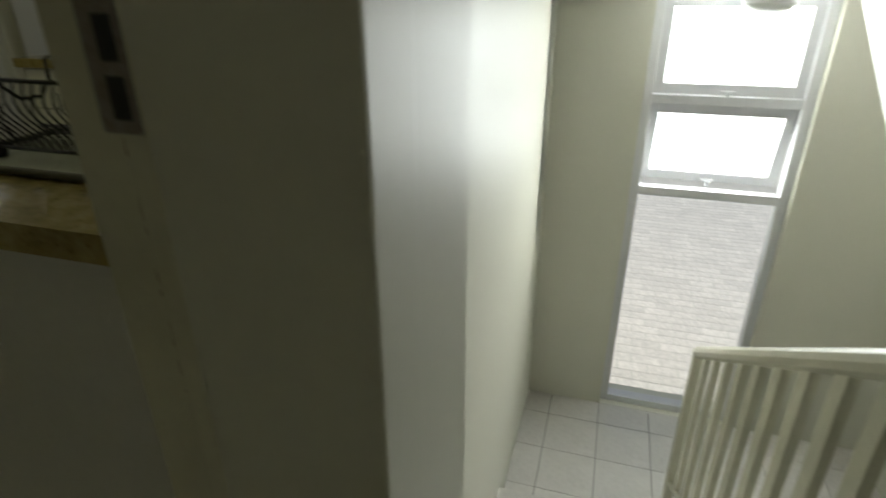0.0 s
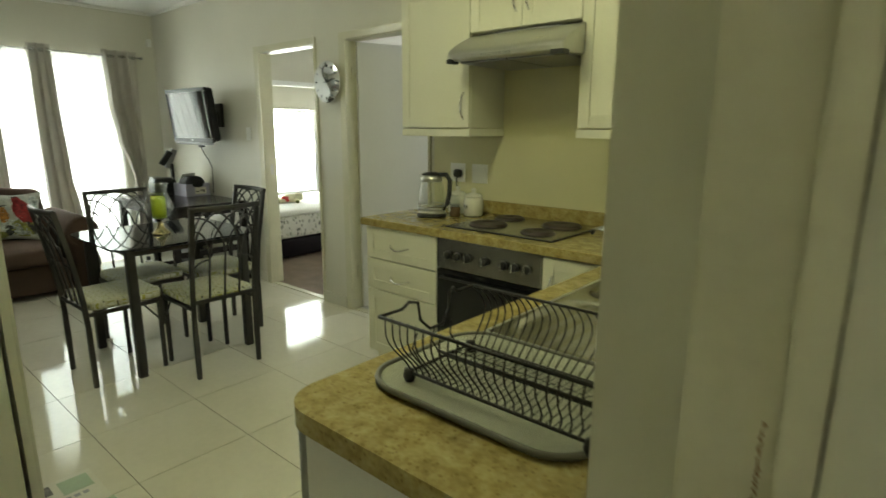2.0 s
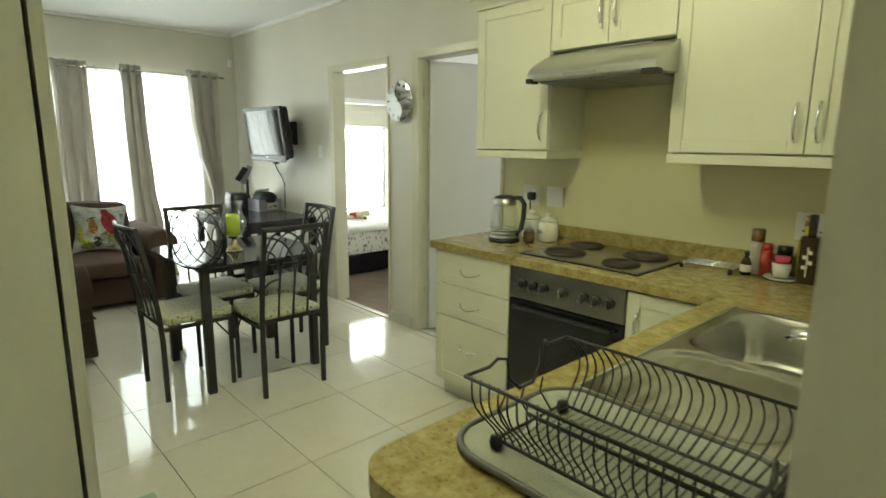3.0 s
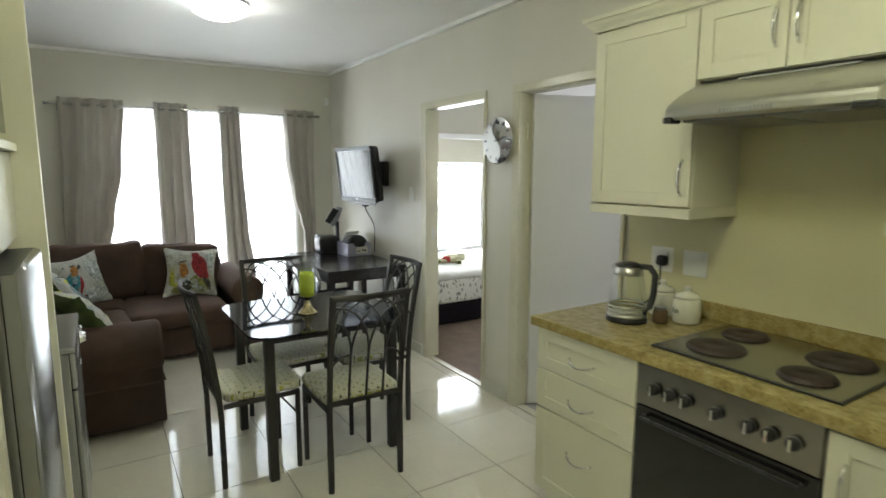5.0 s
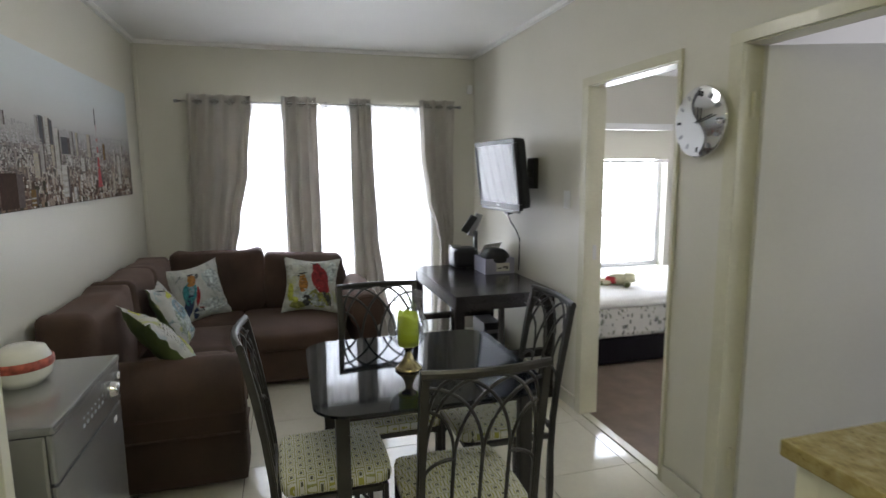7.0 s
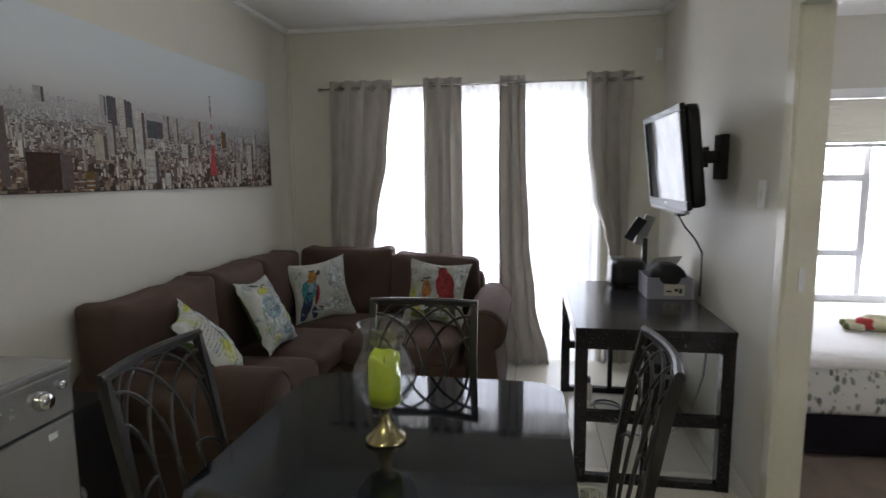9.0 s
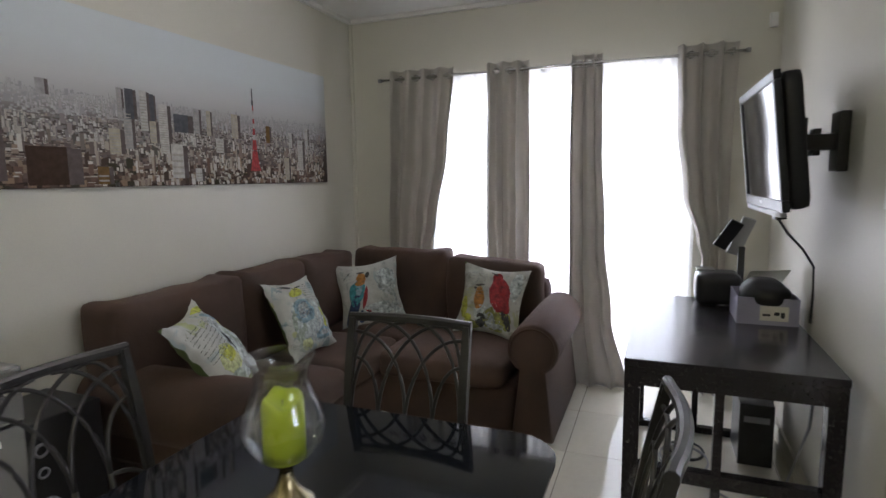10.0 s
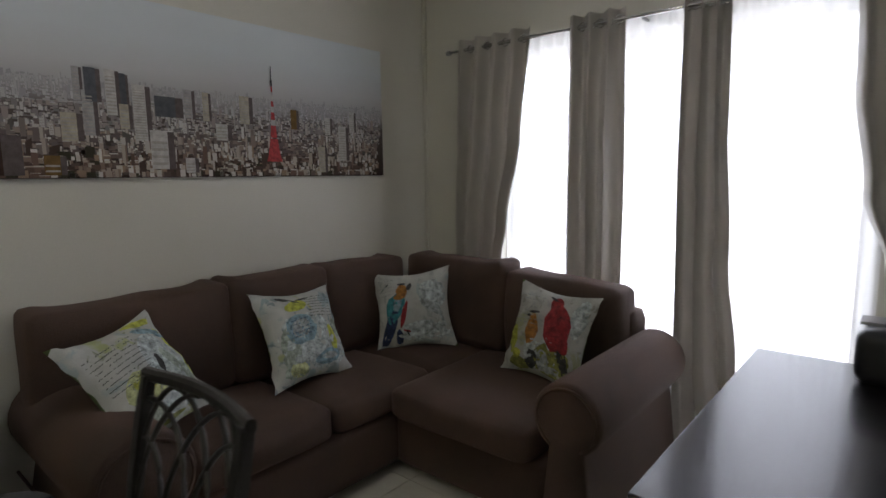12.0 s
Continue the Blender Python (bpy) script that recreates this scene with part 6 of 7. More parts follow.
cushion((-5.14, 1.615, 0.435), 0.45, 128, -15, -6, "white cushion with a blue and orange parrot print", [
    ("blob", "mist", [(0.55, 0.35, 0.38, 0.4, 0), (0.2, -0.6, 0.7, 0.3, 0)]), ("blob", "navy", [(-0.62, -0.42, 0.15, 0.50, -24), (-0.40, -0.7, 0.10, 0.22, -10)]), ("blob", "teal", [(-0.45, 0.06, 0.24, 0.40, -24)]), ("blob", "blue", [(-0.36, 0.16, 0.10, 0.20, -20)]),
    ("blob", "red", [(-0.22, -0.12, 0.06, 0.34, -18), (-0.18, -0.52, 0.10, 0.03, -20)]), ("blob", "orange", [(-0.24, 0.50, 0.15, 0.17, 0), (-0.30, 0.34, 0.15, 0.07, 0)]), ("blob", "ink", [(-0.04, 0.58, 0.06, 0.11, -25), (-0.24, 0.68, 0.12, 0.03, 0), (-0.16, -0.58, 0.02, 0.10, 20)]),
    ("blob", "grey", [(0.52, 0.0, 0.12, 0.32, 52), (0.30, 0.18, 0.09, 0.08, 0), (0.76, -0.32, 0.05, 0.26, 18), (0.45, -0.55, 0.22, 0.025, 40), (0.5, -0.5, 0.2, 0.025, -40), (-0.7, 0.62, 0.18, 0.025, 40)]), ("line", "grey", script_lines(-0.85, 0.8, 0.4, 5, 0.04, 0.1))], 3)
cushion((-5.13, 2.37, 0.435), 0.45, 84, -18, 4, "white cushion with a red parrot and a golden bird print", [
    ("blob", "mist", [(0.75, 0.5, 0.18, 0.4, 0), (0.1, -0.4, 0.5, 0.3, 0)]), ("blob", "olive", [(-0.45, -0.78, 0.3, 0.16, 0), (0.35, -0.5, 0.42, 0.36, 0)]), ("blob", "ink", [(-0.12, -0.6, 0.16, 0.24, 0), (0.62, -0.45, 0.10, 0.36, 25)]), ("blob", "grey", [(0.16, -0.55, 0.14, 0.24, 10), (0.40, -0.72, 0.2, 0.1, 0)]),
    ("blob", "red", [(0.32, 0.22, 0.30, 0.50, 16), (0.18, 0.66, 0.16, 0.20, 0), (0.55, -0.1, 0.12, 0.22, 28)]), ("blob", "orange", [(-0.26, 0.02, 0.16, 0.30, 6), (-0.30, 0.28, 0.10, 0.08, 0)]), ("blob", "lime", [(-0.74, -0.30, 0.13, 0.34, 0), (-0.55, -0.58, 0.14, 0.12, 0)]),
    ("blob", "ink", [(-0.30, 0.40, 0.16, 0.03, 8), (-0.44, 0.30, 0.05, 0.03, 0), (0.06, 0.82, 0.14, 0.03, -20)]), ("line", "grey", script_lines(-0.85, 0.75, 0.7, 8, 0.03, 0.09))], 4)


# ---- curtains ----
def curtain(name, yt0, yt1, waist, zb, folds, label, seed):
    """An eyelet curtain: y range at the top, (z, y0, y1) rows below, wavy, with thickness."""
    rows = [(2.175, yt0, yt1)] + waist
    ob = thing(name, (-5.68, (yt0 + yt1) / 2, zb), label, "curtain", "eyelet curtains")
    oy = (yt0 + yt1) / 2

    def at(u, v):
        z = 2.175 + (zb - 2.175) * v
        for (za, a0, a1), (zc, c0, c1) in zip(rows, rows[1:]):
            if z >= zc - 1e-6:
                k = (za - z) / (za - zc)
                k = k * k * (3 - 2 * k)
                y0, y1 = a0 + (c0 - a0) * k, a1 + (c1 - a1) * k
                break
        amp = 0.034 * min(1.0, (y1 - y0) / (yt1 - yt0) + 0.25)
        warp = 0.10 * noise.noise(Vector((u * 2.3 + seed, z * 0.5, 9))) * min(1.0, (2.175 - z) * 1.5)
        ph = (u + warp) * folds * 2 * math.pi
        d = amp * (math.sin(ph) + 0.22 * math.sin(2 * ph + 0.8 + seed)) + 0.010 * noise.noise(Vector((u * 8 + seed, z * 1.3, 0)))
        d += 0.004 * noise.noise(Vector((u * 22 + seed, z * 5, 2))) * min(1.0, (2.175 - z) * 2)
        y = y0 + (y1 - y0) * u + 0.012 * math.sin(ph + 1.2) + 0.010 * noise.noise(Vector((u * 4 + seed, z * 1.1, 5)))
        return (d, y - oy, z - zb)

    bm = smooth(grid(at, folds * 18, 60))
    bmesh.ops.recalc_face_normals(bm, faces=bm.faces[:])
    c = part("cloth", bm, CURTAIN, ob)
    sol = c.modifiers.new("thick", "SOLIDIFY")
    sol.thickness = 0.003
    for k in range(folds * 2):
        u = (k + 0.5) / (folds * 2)
        r = part("eyelet", smooth(tubes([[(0.0, 0.021 * math.cos(a), 0.021 * math.sin(a)) for a in [2 * math.pi * j / 14 for j in range(15)]]], 0.004, 6)), CHROME, ob)
        r.location = (0.0, yt0 + (yt1 - yt0) * u - oy, 2.118 - zb)


curtain("curtain", 1.49, 1.98, [(1.6, 1.48, 1.93), (1.1, 1.455, 1.84), (0.90, 1.46, 1.80), (0.70, 1.48, 1.84), (0.03, 1.46, 1.86)], 0.03, 4, "taupe satin eyelet curtain gathered behind the sofa", 1)
curtain("curtain", 2.22, 2.51, [(1.0, 2.212, 2.515), (0.03, 2.21, 2.52)], 0.03, 3, "taupe satin eyelet curtain hanging straight", 2)
curtain("curtain", 2.785, 2.98, [(1.6, 2.785, 2.98), (1.0, 2.785, 3.01), (0.5, 2.78, 3.06), (0.0015, 2.77, 3.17)], 0.0015, 3, "taupe satin eyelet curtain reaching the floor", 3)
curtain("curtain", 3.41, 3.74, [(1.7, 3.42, 3.73), (1.3, 3.47, 3.73), (1.0, 3.56, 3.73), (0.9, 3.59, 3.72), (0.03, 3.56, 3.75)], 0.03, 3, "taupe satin eyelet curtain swept aside towards the corner", 4)
rod = thing("curtain_rod", (-5.68, 2.6, 2.118), "thin silver curtain rod on wall brackets", "curtain rod")
part("rod", smooth(tubes([[(0, -1.18, 0), (0, 1.19, 0)]], 0.010, 12)), CHROME, rod)
for y in (-1.10, 0.0, 1.11):
    part("bracket", boxes((-0.118, 0.0, y - 0.006, y + 0.006, -0.02, -0.008), (-0.118, -0.11, y - 0.012, y + 0.012, -0.05, 0.03)), SATIN, rod)
for y in (-1.185, 1.195):
    part("finial", smooth(tubes([[(0, y - 0.012, 0), (0, y, 0), (0, y + 0.012, 0)]], 0.014, 12)), SATIN, rod)
sh = thing("voile_curtain", (-5.745, 2.6, 0.02), "white see-through voile across the window door", "curtain")


def voile(u, v):
    y = -0.80 + 1.75 * u
    return (0.014 * math.sin(u * 46 * math.pi) * (0.5 + 0.5 * v) + 0.01 * noise.noise(Vector((u * 20, v * 2, 1))), y, 2.11 * (1 - v))


part("cloth", smooth(grid(voile, 200, 14)), SHEER, sh)
part("heading", smooth(grid(lambda u, v: (0.006 + 0.014 * math.sin(u * 46 * math.pi), -0.80 + 1.75 * u, 2.11 - 0.07 * v), 200, 2)), SHEER, sh, "gathered cream heading tape")
wr = thing("curtain_wire", (-5.745, 2.6, 2.13), "white wire carrying the voile", "curtain wire")
part("wire", tubes([[(0, -0.82, 0), (0, 0.97, 0)]], 0.004, 6), WHITEPL, wr)


# ---- picture wall ----
def city_print():
    x0, x1, z0, z1 = -5.388, -3.05, 1.392, 2.126
    ob = thing("canvas_print", (x1, YS, z0), "wide canvas print of a hazy city skyline with a red tower", "picture")
    m = bpy.data.materials.new("printed_sky_canvas")
    m.use_nodes = True
    n, l = m.node_tree.nodes, m.node_tree.links
    p = n["Principled BSDF"]
    p.inputs["Roughness"].default_value, p.inputs["Specular IOR Level"].default_value = 0.8, 0.15
    tc, sep, ramp, nz = n.new("ShaderNodeTexCoord"), n.new("ShaderNodeSeparateXYZ"), n.new("ShaderNodeValToRGB"), n.new("ShaderNodeTexNoise")
    nz.inputs["Scale"].default_value = 3
    l.new(tc.outputs["Object"], sep.inputs[0])
    mr = n.new("ShaderNodeMapRange")
    mr.inputs["From Max"].default_value = z1 - z0
    l.new(sep.outputs["Z"], mr.inputs["Value"])
    l.new(mr.outputs["Result"], ramp.inputs["Fac"])
    e = ramp.color_ramp.elements
    e[0].position, e[0].color = 0.0, (0.045, 0.030, 0.024, 1)
    e[1].position, e[1].color = 1.0, (0.58, 0.62, 0.63, 1)
    for pos, col in ((0.36, (0.10, 0.082, 0.075, 1)), (0.46, (0.30, 0.285, 0.28, 1)), (0.525, (0.42, 0.41, 0.405, 1)), (0.62, (0.49, 0.495, 0.49, 1)), (0.8, (0.55, 0.585, 0.595, 1))):
        e.new(pos).color = col
    l.new(ramp.outputs["Color"], p.inputs["Base Color"])
    L = x1 - x0
    part("canvas", boxes((-L, 0, 0.0, 0.024, 0, z1 - z0), bevel=0.003), m, ob, "stretched canvas with printed sky")
    rnd = random.Random(11)
    haze = Vector((0.40, 0.40, 0.41))

    def tone(name, stops, mist):
        t = material(name, (0.5, 0.5, 0.5), 0.85, 0, 0.05, 20, 250, 0, 0.08)
        q = t.node_tree
        pr = q.nodes["Principled BSDF"]
        g, r = q.nodes.new("ShaderNodeNewGeometry"), q.nodes.new("ShaderNodeValToRGB")
        r.color_ramp.interpolation = "CONSTANT"
        while len(r.color_ramp.elements) < len(stops):
            r.color_ramp.elements.new(0.5)
        for k, c in enumerate(stops):
            r.color_ramp.elements[k].position, r.color_ramp.elements[k].color = k / len(stops), (*Vector(c).lerp(haze, mist), 1)
        q.links.new(g.outputs["Random Per Island"], r.inputs["Fac"])
        q.links.new(r.outputs["Color"], pr.inputs["Base Color"])
        return t

    def ink(name, colour):
        return material(name, colour, 0.85, 0, 0.14, 40, 260, 0, 0.08)

    def flat(bm, x, y, z, w, h, lean=0.0):
        """One upright patch of print: right edge x, foot z, width w, height h."""
        bm.faces.new([bm.verts.new((x + a, y, z + b)) for a, b in ((0, 0), (-w, 0), (-w, h + lean), (0, h))])

    pale = ((0.44, 0.40, 0.35), (0.38, 0.33, 0.27), (0.58, 0.55, 0.50), (0.34, 0.28, 0.23), (0.46, 0.41, 0.34), (0.50, 0.47, 0.43))
    dull = ((0.16, 0.105, 0.082), (0.21, 0.15, 0.12), (0.115, 0.078, 0.062), (0.25, 0.19, 0.145), (0.15, 0.112, 0.095), (0.28, 0.20, 0.14))
    shade = ((0.078, 0.054, 0.043), (0.105, 0.076, 0.066), (0.058, 0.052, 0.036), (0.09, 0.06, 0.05))
    ROWS = 32
    for band, (name, mist) in enumerate((("hazy_distance", 0.72), ("far_district", 0.38), ("middle_district", 0.14), ("near_district", 0.0))):
        lit, brown, dark = bmesh.new(), bmesh.new(), bmesh.new()
        for row in range(band * ROWS // 4, (band + 1) * ROWS // 4):
            k = row / (ROWS - 1)
            sc = 0.42 + 0.9 * k
            y = 0.0246 + 0.00005 * row
            x = -0.004
            while x > -L + 0.05 * sc:
                g = noise.noise(Vector((x * 5.0, k * 6.0, 1.0)))
                w = sc * rnd.uniform(0.010, 0.030)
                tall = rnd.random() < 0.12 * (1 - k) + 0.03
                h = sc * (rnd.uniform(0.035, 0.075) if tall else rnd.uniform(0.006, 0.026))
                z = 0.378 * (1 - k) ** 1.05 + rnd.uniform(-0.004, 0.004)
                z = max(0.003, z)
                sunny = 0.58 + 1.1 * g - 1.15 * max(0.0, k - 0.2) * max(0.0, 1 + x / 1.05)
                pick = rnd.random()
                if pick < sunny * 0.8:
                    flat(lit, x, y, z, w * 0.68, h)
                    flat(dark if rnd.random() < 0.6 else brown, x - w * 0.68, y, z, w * 0.32, h * 0.97)
                    if h > 0.03 * sc and rnd.random() < 0.4:
                        for q in range(int(h / (0.007 * sc))):
                            flat(brown, x - 0.002 * sc, y + 0.00002, z + (0.004 + 0.007 * q) * sc, w * 0.68 - 0.004 * sc, 0.0022 * sc)
                elif pick < 0.72:
                    flat(brown, x, y, z, w, h)
                    if rnd.random() < 0.4:
                        flat(lit, x, y + 0.00001, z + h * 0.82, w, h * 0.2)
                elif pick < 0.93:
                    flat(dark, x, y, z, w * rnd.uniform(0.8, 1.6), h * 0.8, rnd.uniform(-0.3, 0.3) * h)
                x -= w * rnd.uniform(0.7, 1.25)
        for kind, bm, stops in (("lit", lit, pale), ("brown", brown, dull), ("shaded", dark, shade)):
            tagged(part(name + "_" + kind, bm, tone(name + "_" + kind + "_ink", stops, mist), ob), kind="stuff")

    side, stripe = ink("tower_side_ink", (0.12, 0.10, 0.095)), ink("window_band_ink", (0.37, 0.345, 0.315))
    fronts = {"pale": ink("pale_tower_ink", (0.47, 0.45, 0.42)), "beige": ink("beige_tower_ink", (0.40, 0.36, 0.28)), "grey": ink("grey_tower_ink", (0.33, 0.32, 0.31)), "dark": ink("dark_tower_ink", (0.10, 0.105, 0.115)),
              "ochre": ink("ochre_block_ink", (0.17, 0.105, 0.04)), "brown": ink("brown_block_ink", (0.062, 0.038, 0.029))}

    def printed_building(kind, x, w, z, h, step, y=0.0268):
        """A tall block of the print: lit front, shaded side, window bands."""
        y -= 0.0006 * x
        bm = bmesh.new()
        flat(bm, x, y, z, w * 0.72, h)
        b = part("printed_building", bm, fronts[kind], ob)
        bm = bmesh.new()
        flat(bm, x - w * 0.72, y, z, w * 0.28, h * 0.975)
        part("shaded_side", bm, side, b)
        if step:
            bm = bmesh.new()
            for q in range(int(h / step) - 1):
                flat(bm, x - 0.003, y + 0.0002, z + step * (q + 0.6), w * 0.72 - 0.006, step * 0.38)
            tagged(part("window_band", bm, stripe, b), kind="stuff")

    for row in (("dark", -0.741, 0.058, 0.30, 0.132, 0), ("grey", -0.70, 0.035, 0.30, 0.13, 0.012), ("grey", -0.727, 0.055, 0.168, 0.176, 0.014), ("pale", -0.814, 0.055, 0.253, 0.18, 0.014), ("dark", -0.868, 0.034, 0.253, 0.17, 0),
                ("pale", -0.914, 0.072, 0.155, 0.23, 0.011), ("dark", -1.001, 0.122, 0.26, 0.087, 0), ("grey", -1.128, 0.05, 0.262, 0.124, 0.013), ("beige", -1.213, 0.04, 0.255, 0.127, 0.012), ("beige", -1.395, 0.07, 0.254, 0.13, 0.012), ("grey", -0.36, 0.05, 0.36, 0.06, 0)):
        printed_building(*row)
    for row in (("beige", -0.649, 0.076, 0.143, 0.109, 0.013), ("ochre", -0.583, 0.074, 0.012, 0.075, 0.02), ("brown", -0.30, 0.22, 0.012, 0.15, 0), ("ochre", -0.10, 0.13, 0.03, 0.30, 0.03), ("pale", -0.973, 0.101, 0.036, 0.165, 0.03), ("pale", -1.118, 0.06, 0.02, 0.066, 0.014),
                ("ochre", -1.681, 0.05, 0.242, 0.10, 0), ("pale", -1.90, 0.05, 0.223, 0.093, 0.012), ("pale", -1.992, 0.075, 0.085, 0.19, 0.014), ("beige", -1.851, 0.06, 0.02, 0.139, 0.014), ("pale", -2.074, 0.05, 0.247, 0.112, 0.012), ("beige", -0.86, 0.05, 0.20, 0.10, 0.013), ("pale", -1.27, 0.08, 0.17, 0.075, 0.015)):
        printed_building(*row, 0.0272)
    tx, red, white = -1.575, bmesh.new(), bmesh.new()
    for bm, h0, h1, w0, w1 in ((red, 0.075, 0.11, 0.046, 0.034), (red, 0.11, 0.19, 0.034, 0.021), (red, 0.195, 0.255, 0.020, 0.014), (white, 0.255, 0.283, 0.014, 0.012), (red, 0.283, 0.32, 0.012, 0.009), (white, 0.32, 0.348, 0.009, 0.008), (red, 0.348, 0.375, 0.008, 0.006), (white, 0.375, 0.42, 0.006, 0.005), (red, 0.42, 0.45, 0.005, 0.004)):
        bm.faces.new([bm.verts.new((tx + a, 0.0292, b)) for a, b in ((w0, h0), (-w0, h0), (-w1, h1), (w1, h1))])
    tagged(part("red_tower", red, material("red_tower_ink", (0.40, 0.045, 0.045), 0.75, 0, 0.3, 60, 200, 0), ob, "red lattice tower in the print"), kind="stuff")
    tagged(part("tower_band", white, fronts["pale"], ob), kind="stuff")
    part("tower_mast", boxes((tx - 0.005, tx + 0.005, 0.0270, 0.0293, 0.45, 0.478), (tx - 0.002, tx + 0.002, 0.0270, 0.0293, 0.478, 0.545)), BLACKPL, ob)
    # the print wraps the thin edge, so the city pieces lie flat on the canvas face
    ob.matrix_basis = pose(x1, YS, z0, 0, 0, 0)


city_print()


# ---- television wall ----
def television():
    ob = thing("television", (-4.54, 3.745, 1.275), "flat black television leaning forward on a swivel wall bracket", "television")
    ob.matrix_basis = pose(-4.54, 3.745, 1.275, 6.5, 0, 1)
    hw, h = 0.375, 0.49
    tvblack = material("television_black", (0.012, 0.012, 0.013), 0.3, 0, 0.1, 6, 150, 0.02, 0.25)
    part("housing", smooth(soft_box(-hw + 0.002, hw - 0.002, 0.011, 0.085, 0.003, h - 0.003, 0.030, 0.0, 10)), tvblack, ob)
    part("bezel", boxes((-hw, hw, -0.012, 0.014, 0.0, 0.042), (-hw, hw, -0.012, 0.014, h - 0.034, h), (-hw, -hw + 0.034, -0.012, 0.014, 0.042, h - 0.034), (hw - 0.034, hw, -0.012, 0.014, 0.042, h - 0.034), bevel=0.008), tvblack, ob, "glossy black bezel")
    part("chin", smooth(soft_box(-hw + 0.03, hw - 0.03, -0.016, 0.012, -0.022, 0.004, 0.01, 0, 6)), GREYPL, ob, "silver lower edge")
    part("screen", boxes((-hw + 0.034, hw - 0.034, -0.005, 0.010, 0.042, h - 0.034)), material("dark_screen", (0.02, 0.02, 0.023), 0.06, 0, 0.05, 2, 30, 0, 0.42), ob, "dark glossy screen")
    part("badge", boxes((-0.02, 0.02, -0.0135, -0.012, 0.018, 0.030)), GREYPL, ob)
    for k in range(3):
        part("side_button", boxes((hw - 0.011, hw - 0.006, 0.035, 0.055, 0.33 + 0.03 * k, 0.345 + 0.03 * k), bevel=0.001), GREYPL, ob)
    part("plug", boxes((0.02, 0.08, 0.02, 0.06, -0.05, 0.0), bevel=0.005), BLACKPL, ob)
    bk = thing("wall_bracket", (-4.45, YN, 1.525), "black steel swivel bracket fixed to the wall", "bracket")
    part("wall_plate", boxes((-0.06, 0.06, -0.035, 0.0, -0.11, 0.11), bevel=0.006), BLACKMET, bk)
    part("arm", boxes((-0.02, 0.03, -0.14, -0.035, -0.03, 0.03), (-0.06, 0.06, -0.175, -0.135, -0.09, 0.09), bevel=0.006), BLACKMET, bk)
    for z in (0.03, -0.05):
        part("bolt", boxes((-0.035, 0.035, -0.11, -0.085, z, z + 0.02), bevel=0.004), BLACKMET, bk)
    whole("hanging_cord", smooth(tubes([[(-4.50, 3.785, 1.235), (-4.54, 3.83, 1.17), (-4.60, 3.90, 1.10), (-4.655, 3.955, 1.02), (-4.68, 3.965, 0.90), (-4.69, 3.965, 0.77)]], 0.005, 6)), BLACKPL, (0, 0, 0), "black cord hanging from the television", "cord")


television()


def desk():
    x0, x1, y0, y1, t = -5.197, -4.01, 3.241, 3.936, 0.752
    ob = thing("desk", (x1, y0, 0), "black-brown wooden desk with square legs and low rails", "desk")
    L, D = x1 - x0, y1 - y0
    part("desktop", boxes((-L, 0, 0, D, t - 0.03, t), bevel=0.003), DARKWOOD, ob, "black-brown veneered top")
    for row in ((-L + 0.03, -0.001, 0.006, 0.03), (-L + 0.03, -0.001, D - 0.03, D - 0.006), (-0.03, -0.006, 0.03, D - 0.03), (-L + 0.006, -L + 0.03, 0.03, D - 0.03)):
        part("apron", boxes((*row, t - 0.10, t - 0.031), bevel=0.002), DARKWOOD, ob)
    for x in (-L + 0.03, -0.03):
        for y in (0.03, D - 0.03):
            part("leg", boxes((x - 0.028, x + 0.028, y - 0.028, y + 0.028, 0, t - 0.031), bevel=0.003), DARKWOOD, ob)
        part("rail", boxes((x - 0.022, x + 0.022, 0.058, D - 0.058, 0.30, 0.35), bevel=0.003), DARKWOOD, ob)
        part("middle_post", boxes((x - 0.02, x + 0.02, D * 0.46 - 0.015, D * 0.46 + 0.015, 0.037, 0.299), (x - 0.02, x + 0.02, D * 0.46 - 0.015, D * 0.46 + 0.015, 0.351, t - 0.1)), DARKWOOD, ob)
    for x in (-L + 0.03, -0.03):
        part("foot_rail", boxes((x - 0.02, x + 0.02, 0.058, D - 0.058, 0.0, 0.036), bevel=0.002), DARKWOOD, ob)


desk()
bx = thing("shoe_box", (-4.77, 3.68, 0.752), "open silver-grey carton holding a black bag", "box")
part("carton", boxes((-0.16, 0.10, 0.0, 0.24, 0.0, 0.004), (-0.16, 0.10, 0.0, 0.004, 0.004, 0.12), (-0.16, 0.10, 0.236, 0.24, 0.004, 0.12), (-0.16, -0.156, 0.004, 0.236, 0.004, 0.12), (0.096, 0.10, 0.004, 0.236, 0.004, 0.12)), material("silver_card", (0.34, 0.33, 0.42), 0.4, 0.3, 0.05, 5, 100, 0.02), bx)
part("sticker", boxes((0.1002, 0.1012, 0.09, 0.20, 0.02, 0.085)), PALELAB, bx)
part("printed_bars", boxes((0.1013, 0.1018, 0.10, 0.13, 0.04, 0.05), (0.1013, 0.1018, 0.145, 0.165, 0.045, 0.06), (0.1013, 0.1018, 0.17, 0.185, 0.035, 0.06)), BLACKPL, bx)
whole("black_bag", smooth(soft_box(-0.11, 0.12, -0.09, 0.09, 0.0, 0.14, 0.06, 0.01, 10, 0.02)), material("black_nylon", (0.015, 0.015, 0.017), 0.6, 0, 0.2, 10, 200, 0.3), (-4.79, 3.80, 0.80), "slumped black cloth bag in the carton", "bag")
